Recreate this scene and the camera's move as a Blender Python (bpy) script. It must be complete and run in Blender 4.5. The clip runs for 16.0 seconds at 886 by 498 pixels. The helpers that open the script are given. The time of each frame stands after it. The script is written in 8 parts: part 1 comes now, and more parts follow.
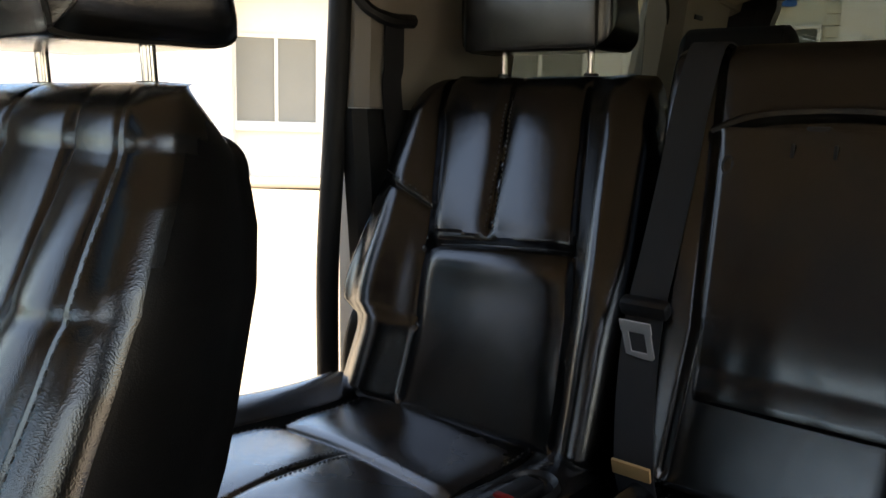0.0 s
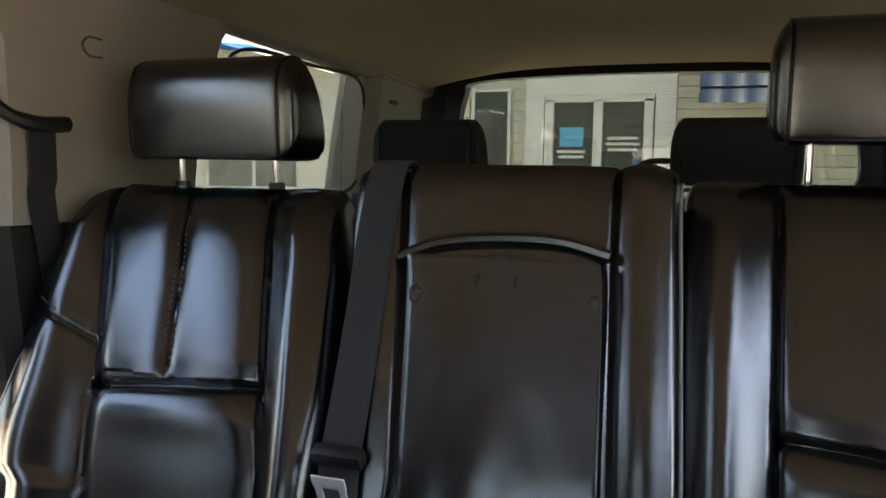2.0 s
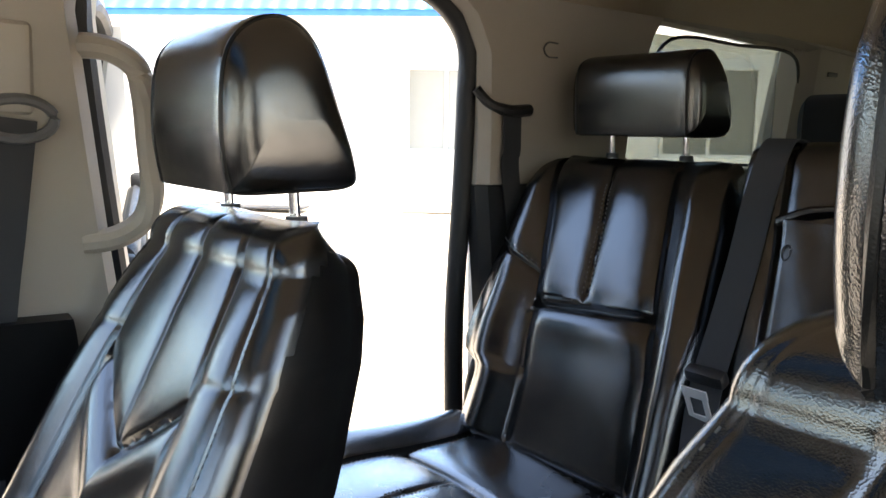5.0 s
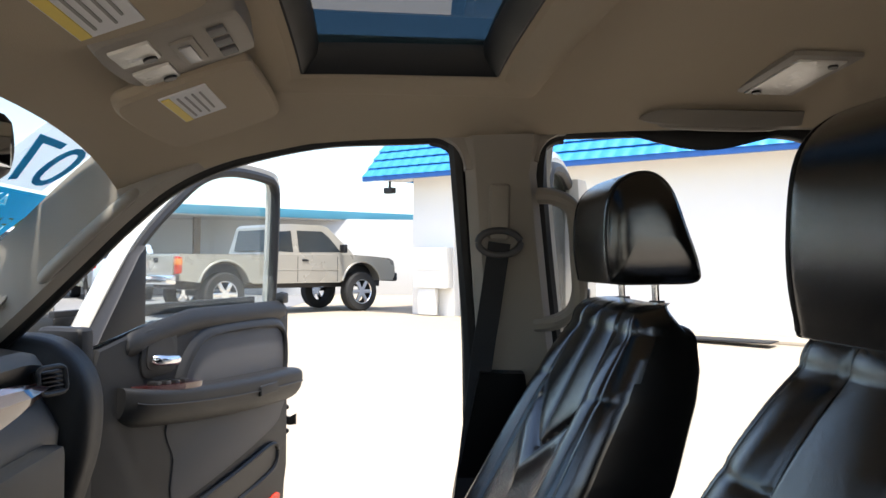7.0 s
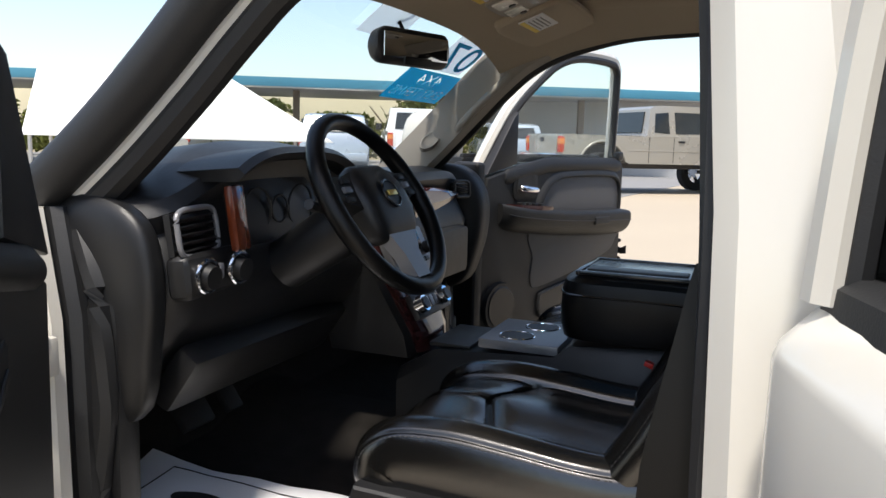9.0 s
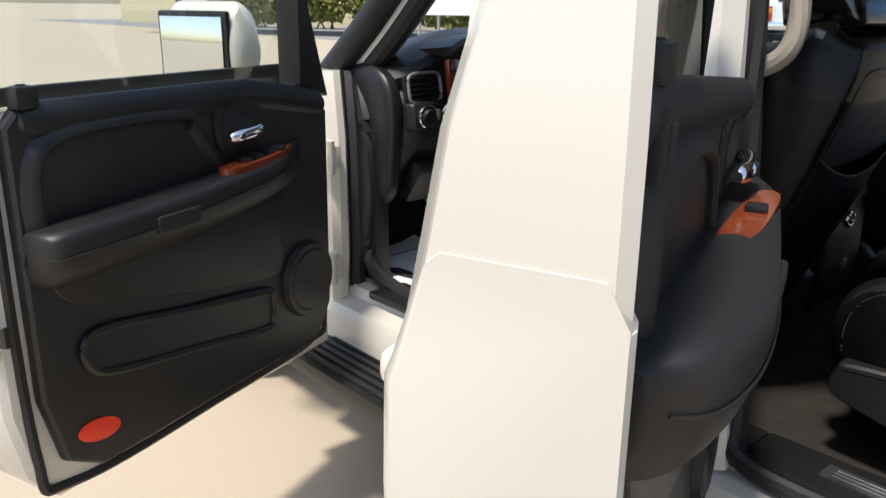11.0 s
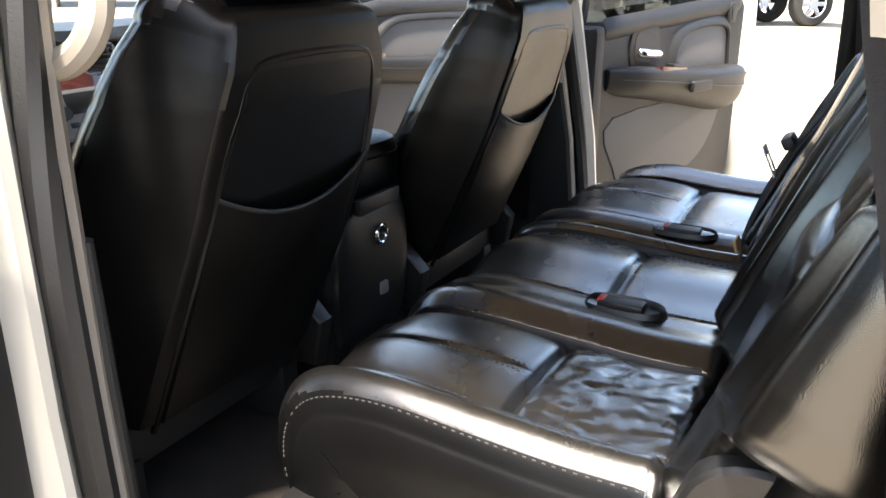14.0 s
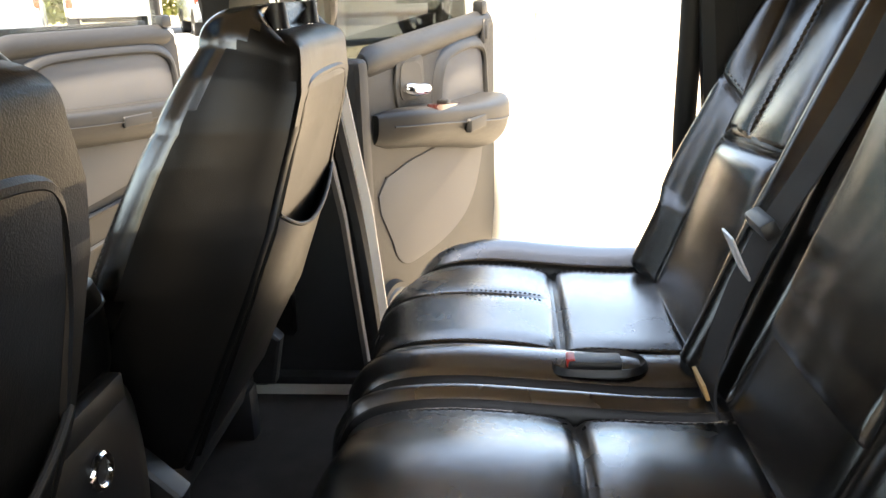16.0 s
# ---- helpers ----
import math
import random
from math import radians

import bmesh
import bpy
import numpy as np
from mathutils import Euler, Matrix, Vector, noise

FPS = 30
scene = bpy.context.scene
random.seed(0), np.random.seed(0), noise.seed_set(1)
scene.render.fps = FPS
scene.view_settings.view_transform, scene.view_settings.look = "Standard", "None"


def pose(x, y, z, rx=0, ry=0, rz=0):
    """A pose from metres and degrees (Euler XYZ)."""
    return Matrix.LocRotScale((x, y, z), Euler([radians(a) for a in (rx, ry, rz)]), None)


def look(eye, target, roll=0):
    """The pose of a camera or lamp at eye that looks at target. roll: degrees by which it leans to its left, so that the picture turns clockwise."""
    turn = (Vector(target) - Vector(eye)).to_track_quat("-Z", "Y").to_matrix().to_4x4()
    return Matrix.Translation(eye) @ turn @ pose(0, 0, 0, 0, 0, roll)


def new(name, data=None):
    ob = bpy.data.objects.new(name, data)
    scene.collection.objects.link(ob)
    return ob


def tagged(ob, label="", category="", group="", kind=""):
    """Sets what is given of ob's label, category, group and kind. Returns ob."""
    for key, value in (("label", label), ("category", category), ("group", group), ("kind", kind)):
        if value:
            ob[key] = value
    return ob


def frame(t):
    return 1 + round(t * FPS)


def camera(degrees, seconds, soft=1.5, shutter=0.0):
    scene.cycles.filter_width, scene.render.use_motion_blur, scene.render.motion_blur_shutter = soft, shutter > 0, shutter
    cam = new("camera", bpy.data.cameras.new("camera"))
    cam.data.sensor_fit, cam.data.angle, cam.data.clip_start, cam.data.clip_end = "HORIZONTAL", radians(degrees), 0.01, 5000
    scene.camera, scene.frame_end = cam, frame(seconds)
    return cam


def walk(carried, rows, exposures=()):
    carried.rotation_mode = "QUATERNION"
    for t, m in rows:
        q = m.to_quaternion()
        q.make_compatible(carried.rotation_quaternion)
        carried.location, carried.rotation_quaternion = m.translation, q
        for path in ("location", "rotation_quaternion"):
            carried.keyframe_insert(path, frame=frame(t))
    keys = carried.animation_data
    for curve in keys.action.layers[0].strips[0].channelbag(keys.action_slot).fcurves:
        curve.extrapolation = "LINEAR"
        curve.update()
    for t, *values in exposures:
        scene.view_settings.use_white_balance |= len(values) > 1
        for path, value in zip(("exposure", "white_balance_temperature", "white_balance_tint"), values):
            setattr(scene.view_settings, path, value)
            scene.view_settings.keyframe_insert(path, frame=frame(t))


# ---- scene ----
cam = camera(58.2, 16.0)
PATH = [
    (0, (-0.267, -0.14, 1.376), (0.976, -1.671, 1.043), 1.6),
    (0.5, (-0.254, -0.181, 1.422), (0.792, -1.852, 1.086), 2.5),
    (1, (-0.24, -0.253, 1.452), (0.64, -2.025, 1.16), 2.4),
    (1.5, (-0.247, -0.282, 1.474), (0.502, -2.121, 1.236), 1.6),
    (2, (-0.256, -0.268, 1.479), (0.408, -2.144, 1.285), 0.9),
    (2.5, (-0.255, -0.275, 1.493), (0.437, -2.144, 1.337), 0.6),
    (3, (-0.255, -0.277, 1.526), (0.59, -2.082, 1.363), 0.9),
    (3.5, (-0.243, -0.197, 1.515), (0.772, -1.91, 1.32), 2.3),
    (3.7, (-0.245, -0.176, 1.525), (0.837, -1.84, 1.287), 2.5),
    (5.8, (-0.644, -0.015, 1.46), (1.154, -0.879, 1.317), 1.4),
    (6, (-0.662, -0.013, 1.453), (1.188, -0.766, 1.36), 1.9),
    (6.5, (-0.827, -0.008, 1.471), (1.124, -0.448, 1.472), 0.1),
    (7, (-1.015, 0.0, 1.46), (0.976, -0.185, 1.494), 0.4),
    (7.5, (-1.235, -0.004, 1.443), (0.763, 0.037, 1.382), 0.7),
    (8, (-1.447, -0.1, 1.423), (0.527, 0.213, 1.363), 1.1),
    (8.5, (-1.713, -0.214, 1.4), (0.213, 0.309, 1.262), 1.4),
    (9, (-1.928, -0.325, 1.378), (-0.085, 0.404, 1.108), 1.6),
    (9.5, (-2.053, -0.493, 1.345), (-0.352, 0.506, 1.014), 1.3),
    (9.7, (-2.089, -0.575, 1.324), (-0.455, 0.526, 0.982), 1.0),
    (11.8, (-2.307, -1.522, 1.477), (-1.112, -0.078, 0.78), 1.1),
    (12, (-2.249, -1.566, 1.474), (-0.989, -0.185, 0.764), 1.3),
    (12.5, (-2.065, -1.554, 1.453), (-0.611, -0.373, 0.754), 1.9),
    (13, (-1.853, -1.44, 1.457), (-0.243, -0.442, 0.815), 2.3),
    (13.5, (-1.612, -1.326, 1.44), (0.043, -0.411, 0.792), 1.3),
    (14, (-1.4, -1.241, 1.423), (0.266, -0.352, 0.764), -0.0),
    (14.5, (-1.236, -1.098, 1.405), (0.523, -0.421, 0.737), -1.0),
    (15, (-1.082, -0.933, 1.394), (0.763, -0.546, 0.726), -2.8),
    (15.5, (-0.918, -0.851, 1.396), (0.949, -0.587, 0.728), -3.0),
    (16, (-0.773, -0.805, 1.408), (1.122, -0.661, 0.787), -1.5),
]
walk(cam, [(t, look(eye, target, roll)) for t, eye, target, roll in PATH],
     [(0, 2.1, 8000, 10), (1.5, 2.8, 7350, 10), (2.5, 3.9, 7300, 10), (3.5, 4.5, 6800, 10), (5.8, 2.2, 7000, 10), (7, 1.35, 6600, 10), (8, 1.0, 6900, 10), (9, 0.8, 6700, 10),
      (9.7, 0.75, 6800, 10), (11.8, 0.62, 6600, 10), (12.5, 1.0, 6450, 10), (13.5, 2.1, 6850, 10), (14.5, 3.15, 7900, 10), (16, 3.4, 8700, 10)])

# World, sun and exposure
world = bpy.data.worlds.new("sky")
scene.world = world
world.use_nodes = True
_wn = world.node_tree.nodes
_sky = _wn.new("ShaderNodeTexSky")
_sky.sky_type = "NISHITA"
_sky.sun_disc = False
_sky.sun_elevation = radians(68)
_sky.sun_rotation = radians(-80)
_sky.dust_density = 1.5
_sky.ozone_density = 0.3
_sky.air_density = 1.0
_wn["Background"].inputs["Strength"].default_value = 0.15
world.node_tree.links.new(_sky.outputs["Color"], _wn["Background"].inputs["Color"])
sun = new("sun", bpy.data.lights.new("sun", "SUN"))
sun.data.energy = 3.2
sun.data.angle = radians(6)
sun.data.color = (1.0, 0.96, 0.9)
sun.matrix_world = look((-6.0, -1.2, 16.0), (0, 0, 0))


# Materials
def material(name, base, rough=0.5, metal=0.0, spec=0.5, grain=None, bump=0.0, vary=0.0, scale2=3.0, second=None, coat=0.0):
    """A principled material with two scales of variation and a fine relief. grain: texture scale in cells a metre."""
    m = bpy.data.materials.new(name)
    m.use_nodes = True
    t = m.node_tree
    b = t.nodes["Principled BSDF"]
    b.inputs["Roughness"].default_value = rough
    b.inputs["Metallic"].default_value = metal
    b.inputs["Specular IOR Level"].default_value = spec
    b.inputs["Coat Weight"].default_value = coat
    b.inputs["Base Color"].default_value = (*base, 1)
    if not grain:
        return m
    tc = t.nodes.new("ShaderNodeTexCoord")
    big = t.nodes.new("ShaderNodeTexNoise")
    big.inputs["Scale"].default_value = scale2
    big.inputs["Detail"].default_value = 6
    fine = t.nodes.new("ShaderNodeTexNoise")
    fine.inputs["Scale"].default_value = grain
    fine.inputs["Detail"].default_value = 3
    for n in (big, fine):
        t.links.new(tc.outputs["Object"], n.inputs["Vector"])
    mix = t.nodes.new("ShaderNodeMix")
    mix.data_type = "RGBA"
    other = second or tuple(min(1.0, c * (1 + vary * 2.5)) for c in base)
    mix.inputs["A"].default_value = (*[c * (1 - vary) for c in base], 1)
    mix.inputs["B"].default_value = (*other, 1)
    add = t.nodes.new("ShaderNodeMath")
    add.operation = "MULTIPLY_ADD"
    add.inputs[1].default_value = 0.35
    t.links.new(fine.outputs["Fac"], add.inputs[0])
    half = t.nodes.new("ShaderNodeMath")
    half.operation = "MULTIPLY"
    half.inputs[1].default_value = 0.65
    t.links.new(big.outputs["Fac"], half.inputs[0])
    t.links.new(half.outputs[0], add.inputs[2])
    t.links.new(add.outputs[0], mix.inputs["Factor"])
    t.links.new(mix.outputs["Result"], b.inputs["Base Color"])
    rr = t.nodes.new("ShaderNodeMapRange")
    rr.inputs["To Min"].default_value = max(0.02, rough - 0.08)
    rr.inputs["To Max"].default_value = min(1, rough + 0.1)
    t.links.new(big.outputs["Fac"], rr.inputs["Value"])
    t.links.new(rr.outputs["Result"], b.inputs["Roughness"])
    if bump:
        bp = t.nodes.new("ShaderNodeBump")
        bp.inputs["Strength"].default_value = bump
        bp.inputs["Distance"].default_value = 0.002
        t.links.new(fine.outputs["Fac"], bp.inputs["Height"])
        t.links.new(bp.outputs["Normal"], b.inputs["Normal"])
    return m


def leather(name, base, rough, wrinkle=0.0, grain=620, pebble=0.14, spec=0.95, coat=0.0, ior=1.5):
    """Leather: a pebbled grain, soft creases and worn shiny patches."""
    m = material(name, base, rough, grain=grain, bump=0.0, vary=0.25, scale2=7.0, spec=spec, coat=coat)
    m.node_tree.nodes["Principled BSDF"].inputs["Coat Roughness"].default_value = 0.18
    m.node_tree.nodes["Principled BSDF"].inputs["Coat IOR"].default_value = 1.8
    m.node_tree.nodes["Principled BSDF"].inputs["IOR"].default_value = ior
    t = m.node_tree
    b = t.nodes["Principled BSDF"]
    tc = t.nodes.new("ShaderNodeTexCoord")
    vo = t.nodes.new("ShaderNodeTexVoronoi")
    vo.inputs["Scale"].default_value = grain
    crease = t.nodes.new("ShaderNodeTexNoise")
    crease.inputs["Scale"].default_value = 30.0 if wrinkle else 14.0
    crease.inputs["Detail"].default_value = 4
    crease.inputs["Distortion"].default_value = 1.2
    for n in (vo, crease):
        t.links.new(tc.outputs["Object"], n.inputs["Vector"])
    b1 = t.nodes.new("ShaderNodeBump")
    b1.inputs["Strength"].default_value = pebble
    b1.inputs["Distance"].default_value = 0.0012
    t.links.new(vo.outputs["Distance"], b1.inputs["Height"])
    b2 = t.nodes.new("ShaderNodeBump")
    b2.inputs["Strength"].default_value = 0.10 + wrinkle
    b2.inputs["Distance"].default_value = 0.004
    t.links.new(crease.outputs["Fac"], b2.inputs["Height"])
    t.links.new(b1.outputs["Normal"], b2.inputs["Normal"])
    t.links.new(b2.outputs["Normal"], b.inputs["Normal"])
    t.links.new(b2.outputs["Normal"], b.inputs["Coat Normal"])
    return m


def glass(name, tint, rough=0.0, share=0.08):
    """A thin pane: mostly clear, tinted, with a mirror-like share."""
    m = bpy.data.materials.new(name)
    m.use_nodes = True
    t = m.node_tree
    t.nodes.remove(t.nodes["Principled BSDF"])
    out = t.nodes["Material Output"]
    clear = t.nodes.new("ShaderNodeBsdfTransparent")
    clear.inputs["Color"].default_value = (*tint, 1)
    gloss = t.nodes.new("ShaderNodeBsdfGlossy")
    gloss.inputs["Roughness"].default_value = rough
    lw = t.nodes.new("ShaderNodeLayerWeight")
    lw.inputs["Blend"].default_value = 0.5
    pw = t.nodes.new("ShaderNodeMath")
    pw.operation = "POWER"
    pw.inputs[1].default_value = 4.0
    t.links.new(lw.outputs["Facing"], pw.inputs[0])
    fr = t.nodes.new("ShaderNodeMath")
    fr.operation = "MULTIPLY_ADD"
    fr.inputs[1].default_value = 0.5
    fr.inputs[2].default_value = share * 0.5
    t.links.new(pw.outputs[0], fr.inputs[0])
    mx = t.nodes.new("ShaderNodeMixShader")
    t.links.new(fr.outputs[0], mx.inputs[0])
    t.links.new(clear.outputs[0], mx.inputs[1])
    t.links.new(gloss.outputs[0], mx.inputs[2])
    t.links.new(mx.outputs[0], out.inputs["Surface"])
    return m


def vinyl(name, base):
    """Thin printed vinyl that lets daylight through."""
    m = material(name, base, 0.5, grain=300, vary=0.05, scale2=20)
    t = m.node_tree
    tr = t.nodes.new("ShaderNodeBsdfTranslucent")
    tr.inputs["Color"].default_value = (*base, 1)
    mx = t.nodes.new("ShaderNodeMixShader")
    mx.inputs[0].default_value = 0.65
    t.links.new(t.nodes["Principled BSDF"].outputs[0], mx.inputs[1])
    t.links.new(tr.outputs[0], mx.inputs[2])
    t.links.new(mx.outputs[0], t.nodes["Material Output"].inputs["Surface"])
    return m


def burl(name, dark, light, rough=0.18):
    """Glossy burl-wood trim with swirling figure."""
    m = material(name, dark, rough, grain=160, vary=0.0, scale2=18, second=light, coat=0.6)
    t = m.node_tree
    for n in t.nodes:
        if n.type == "TEX_NOISE":
            n.inputs["Distortion"].default_value = 2.2
    return m


LEATHER = leather("black_leather", (0.0032, 0.0031, 0.0030), 0.175, grain=800, pebble=0.10, spec=0.9, ior=1.56)
LEATHER_SIDE = leather("black_vinyl", (0.0026, 0.0026, 0.0027), 0.34, grain=700, pebble=0.12, spec=0.24)
LEATHER_SHINY = leather("polished_black_leather", (0.0065, 0.0063, 0.0064), 0.25, grain=800, pebble=0.12, spec=1.0, coat=1.0)
TRIM_DARK = material("ebony_trim", (0.0125, 0.0125, 0.013), 0.5, spec=0.4, grain=900, bump=0.25, vary=0.12, scale2=5)
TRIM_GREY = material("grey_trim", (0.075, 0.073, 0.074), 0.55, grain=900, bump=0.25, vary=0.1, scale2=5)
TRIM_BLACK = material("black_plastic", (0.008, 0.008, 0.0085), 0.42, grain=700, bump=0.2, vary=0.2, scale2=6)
GLOSS = material("gloss_black_plastic", (0.008, 0.008, 0.009), 0.14, grain=200, vary=0.1, scale2=6)
DASH = material("dash_vinyl", (0.0105, 0.0105, 0.0115), 0.42, grain=900, bump=0.25, vary=0.12, scale2=5)
RUBBER = material("black_rubber", (0.009, 0.009, 0.0095), 0.55, grain=300, bump=0.2, vary=0.2, scale2=9)
HEADLINER = material("beige_headliner", (0.43, 0.36, 0.27), 0.95, grain=700, bump=0.5, vary=0.06, scale2=2.5, spec=0.1)
PILLAR = material("beige_pillar_trim", (0.30, 0.267, 0.228), 0.6, grain=900, bump=0.3, vary=0.05, scale2=3)
CARPET = material("dark_carpet", (0.022, 0.019, 0.017), 0.98, grain=380, bump=1.0, vary=0.5, scale2=16, spec=0.1)
PAINT = material("pearl_white_paint", (0.60, 0.572, 0.51), 0.22, grain=1800, bump=0.02, vary=0.03, scale2=1.5, coat=0.5)
CHROME = material("chrome", (0.86, 0.86, 0.88), 0.12, metal=1.0, grain=200, vary=0.03, scale2=20)
TONGUE = material("bright_tongue", (0.70, 0.70, 0.70), 0.35, metal=0.4, grain=200, vary=0.05, scale2=30)
SATIN = material("satin_metal", (0.5, 0.5, 0.51), 0.34, metal=1.0, grain=300, vary=0.06, scale2=20)
SILVER = material("silver_plastic", (0.20, 0.20, 0.21), 0.35, metal=0.3, grain=400, vary=0.08, scale2=12)
SATIN_GREY = material("smooth_grey_plastic", (0.085, 0.088, 0.095), 0.22, grain=400, vary=0.06, scale2=8)
WOOD = burl("burl_wood_trim", (0.07, 0.012, 0.005), (0.26, 0.055, 0.018))
WOOD_DARK = burl("dark_burl_trim", (0.020, 0.006, 0.008), (0.075, 0.022, 0.020), 0.12)
WEBBING = material("belt_webbing", (0.018, 0.018, 0.02), 0.75, grain=1200, bump=0.6, vary=0.2, scale2=30)
RED = material("red_plastic", (0.42, 0.02, 0.015), 0.35, grain=300, vary=0.05, scale2=20)
REFLECT = material("red_reflector", (0.85, 0.05, 0.02), 0.2, grain=700, bump=0.4, vary=0.1, scale2=40)
TAB = material("tan_label", (0.52, 0.32, 0.13), 0.7, grain=300, vary=0.1, scale2=30)
LENS = material("lamp_lens", (0.75, 0.72, 0.66), 0.25, grain=500, bump=0.3, vary=0.05, scale2=30)
PAPER = material("white_paper", (0.78, 0.77, 0.78), 0.8, grain=300, bump=0.2, vary=0.03, scale2=6)
INK = material("black_ink", (0.02, 0.02, 0.022), 0.7, grain=300, vary=0.2, scale2=20)
PRINT = material("grey_print", (0.30, 0.29, 0.28), 0.7, grain=300, vary=0.1, scale2=20)
STEEL = material("galvanised_steel", (0.45, 0.44, 0.42), 0.4, metal=0.8, grain=300, vary=0.1, scale2=15)
GLASS = glass("clear_glass", (0.93, 0.96, 0.95))
TINT = glass("tinted_glass", (0.30, 0.32, 0.31))
PRIVACY = glass("privacy_glass", (0.33, 0.345, 0.315))
TEAL = vinyl("teal_vinyl_letters", (0.02, 0.42, 0.60))
FROST = vinyl("pale_vinyl", (0.74, 0.80, 0.84))
MIRROR = material("mirror_glass", (0.85, 0.87, 0.88), 0.02, metal=1.0)
STITCH = material("grey_thread", (0.04, 0.04, 0.04), 0.7, grain=900, vary=0.2, scale2=60)


# Mesh tools
def part(name, bm, mat, parent=None, label="", smooth=True):
    """Links a bmesh as one mesh object under a thing or a part."""
    bmesh.ops.recalc_face_normals(bm, faces=bm.faces)
    me = bpy.data.meshes.new(name)
    bm.to_mesh(me)
    bm.free()
    for m in (mat if isinstance(mat, (list, tuple)) else [mat]):
        me.materials.append(m)
    if smooth:
        for p in me.polygons:
            p.use_smooth = True
        sharp_edges(me)
    ob = new(name, me)
    if parent:
        ob.parent = parent
    if label:
        tagged(ob, label)
    return ob


def sharp_edges(me, limit=0.62):
    """Marks edges sharper than the limit, in radians, so that flat faces keep their look."""
    bm = bmesh.new()
    bm.from_mesh(me)
    for e in bm.edges:
        if len(e.link_faces) == 2 and e.calc_face_angle(0) > limit:
            e.smooth = False
    bm.to_mesh(me)
    bm.free()


def thing(name, m=None, label="", category="", group="", kind=""):
    ob = new(name)
    ob.empty_display_size = 0.1
    if m is not None:
        ob.matrix_world = m
    return tagged(ob, label, category, group, kind)


def box(bm, c, s, bevel=0.004, m=None, seg=2):
    """A bevelled block with centre c and size s; m turns it."""
    mat = Matrix.Translation(c) @ (m or Matrix()) @ Matrix.Diagonal((*s, 1))
    got = bmesh.ops.create_cube(bm, size=1, matrix=mat)["verts"]
    if bevel:
        edges = {e for v in got for e in v.link_edges}
        bmesh.ops.bevel(bm, geom=list(edges), offset=min(bevel, min(s) * 0.45), segments=seg, profile=0.6, affect="EDGES")
    return bm


def loft(bm, rings, caps=True, closed=True):
    """Skins rings of equal length."""
    vs = [[bm.verts.new(p) for p in r] for r in rings]
    n = len(rings[0])
    for a, b in zip(vs, vs[1:]):
        for i in range(n if closed else n - 1):
            j = (i + 1) % n
            bm.faces.new((a[i], a[j], b[j], b[i]))
    if caps:
        bm.faces.new(vs[0][::-1])
        bm.faces.new(vs[-1])
    return bm


def spline(pts, n, closed=False):
    """Points along a smooth curve through pts."""
    P = [Vector(p) for p in pts]
    k = len(P)
    out = []
    segs = k if closed else k - 1
    for i in range(n if closed else n):
        u = i / (n if closed else n - 1) * segs
        s = min(int(u), segs - 1)
        f = u - s
        if closed:
            a, b, c, d = (P[(s + o) % k] for o in (-1, 0, 1, 2))
        else:
            a, b, c, d = P[max(s - 1, 0)], P[s], P[s + 1], P[min(s + 2, k - 1)]
        out.append(0.5 * (2 * b + (c - a) * f + (2 * a - 5 * b + 4 * c - d) * f * f + (3 * b - a - 3 * c + d) * f ** 3))
    return out


def tube(bm, pts, r, sides=10, caps=True):
    """A round bar along points; r may be a list."""
    P = [Vector(p) for p in pts]
    rings = []
    up = Vector((0.13, 0.21, 0.97))
    for i, p in enumerate(P):
        d = (P[min(i + 1, len(P) - 1)] - P[max(i - 1, 0)]).normalized()
        a = d.cross(up).normalized()
        b = d.cross(a)
        rr = r[i] if isinstance(r, (list, tuple)) else r
        rings.append([p + rr * (math.cos(t) * a + math.sin(t) * b) for t in (2 * math.pi * k / sides for k in range(sides))])
    return loft(bm, rings, caps)


def ribbon(bm, pts, widths, thick, side):
    """A flat strap along points; side: the way across it."""
    P = [Vector(p) for p in pts]
    rings = []
    for i, p in enumerate(P):
        d = (P[min(i + 1, len(P) - 1)] - P[max(i - 1, 0)]).normalized()
        s = (Vector(side) - Vector(side).dot(d) * d).normalized()
        n = d.cross(s)
        w = widths[i] if isinstance(widths, (list, tuple)) else widths
        rings.append([p - s * w / 2 - n * thick / 2, p + s * w / 2 - n * thick / 2, p + s * w / 2 + n * thick / 2, p - s * w / 2 + n * thick / 2])
    return loft(bm, rings)


def slab(bm, outline, axis, a, b, bevel=0.0, seg=2):
    """A prism: a closed outline of (p, q) pairs swept along an axis from a to b. axis x: pairs are (y, z); y: (x, z); z: (x, y)."""
    def at(p, q, w):
        return {"x": (w, p, q), "y": (p, w, q), "z": (p, q, w)}[axis]
    vs = [[bm.verts.new(at(p, q, w)) for p, q in outline] for w in (a, b)]
    n = len(outline)
    faces = [bm.faces.new(vs[0]), bm.faces.new(vs[1][::-1])]
    for i in range(n):
        j = (i + 1) % n
        faces.append(bm.faces.new((vs[0][i], vs[1][i], vs[1][j], vs[0][j])))
    bmesh.ops.recalc_face_normals(bm, faces=faces)
    if bevel:
        edges = {e for f in faces[:2] for e in f.edges}
        bmesh.ops.bevel(bm, geom=list(edges), offset=bevel, segments=seg, profile=0.6, affect="EDGES")
    return bm


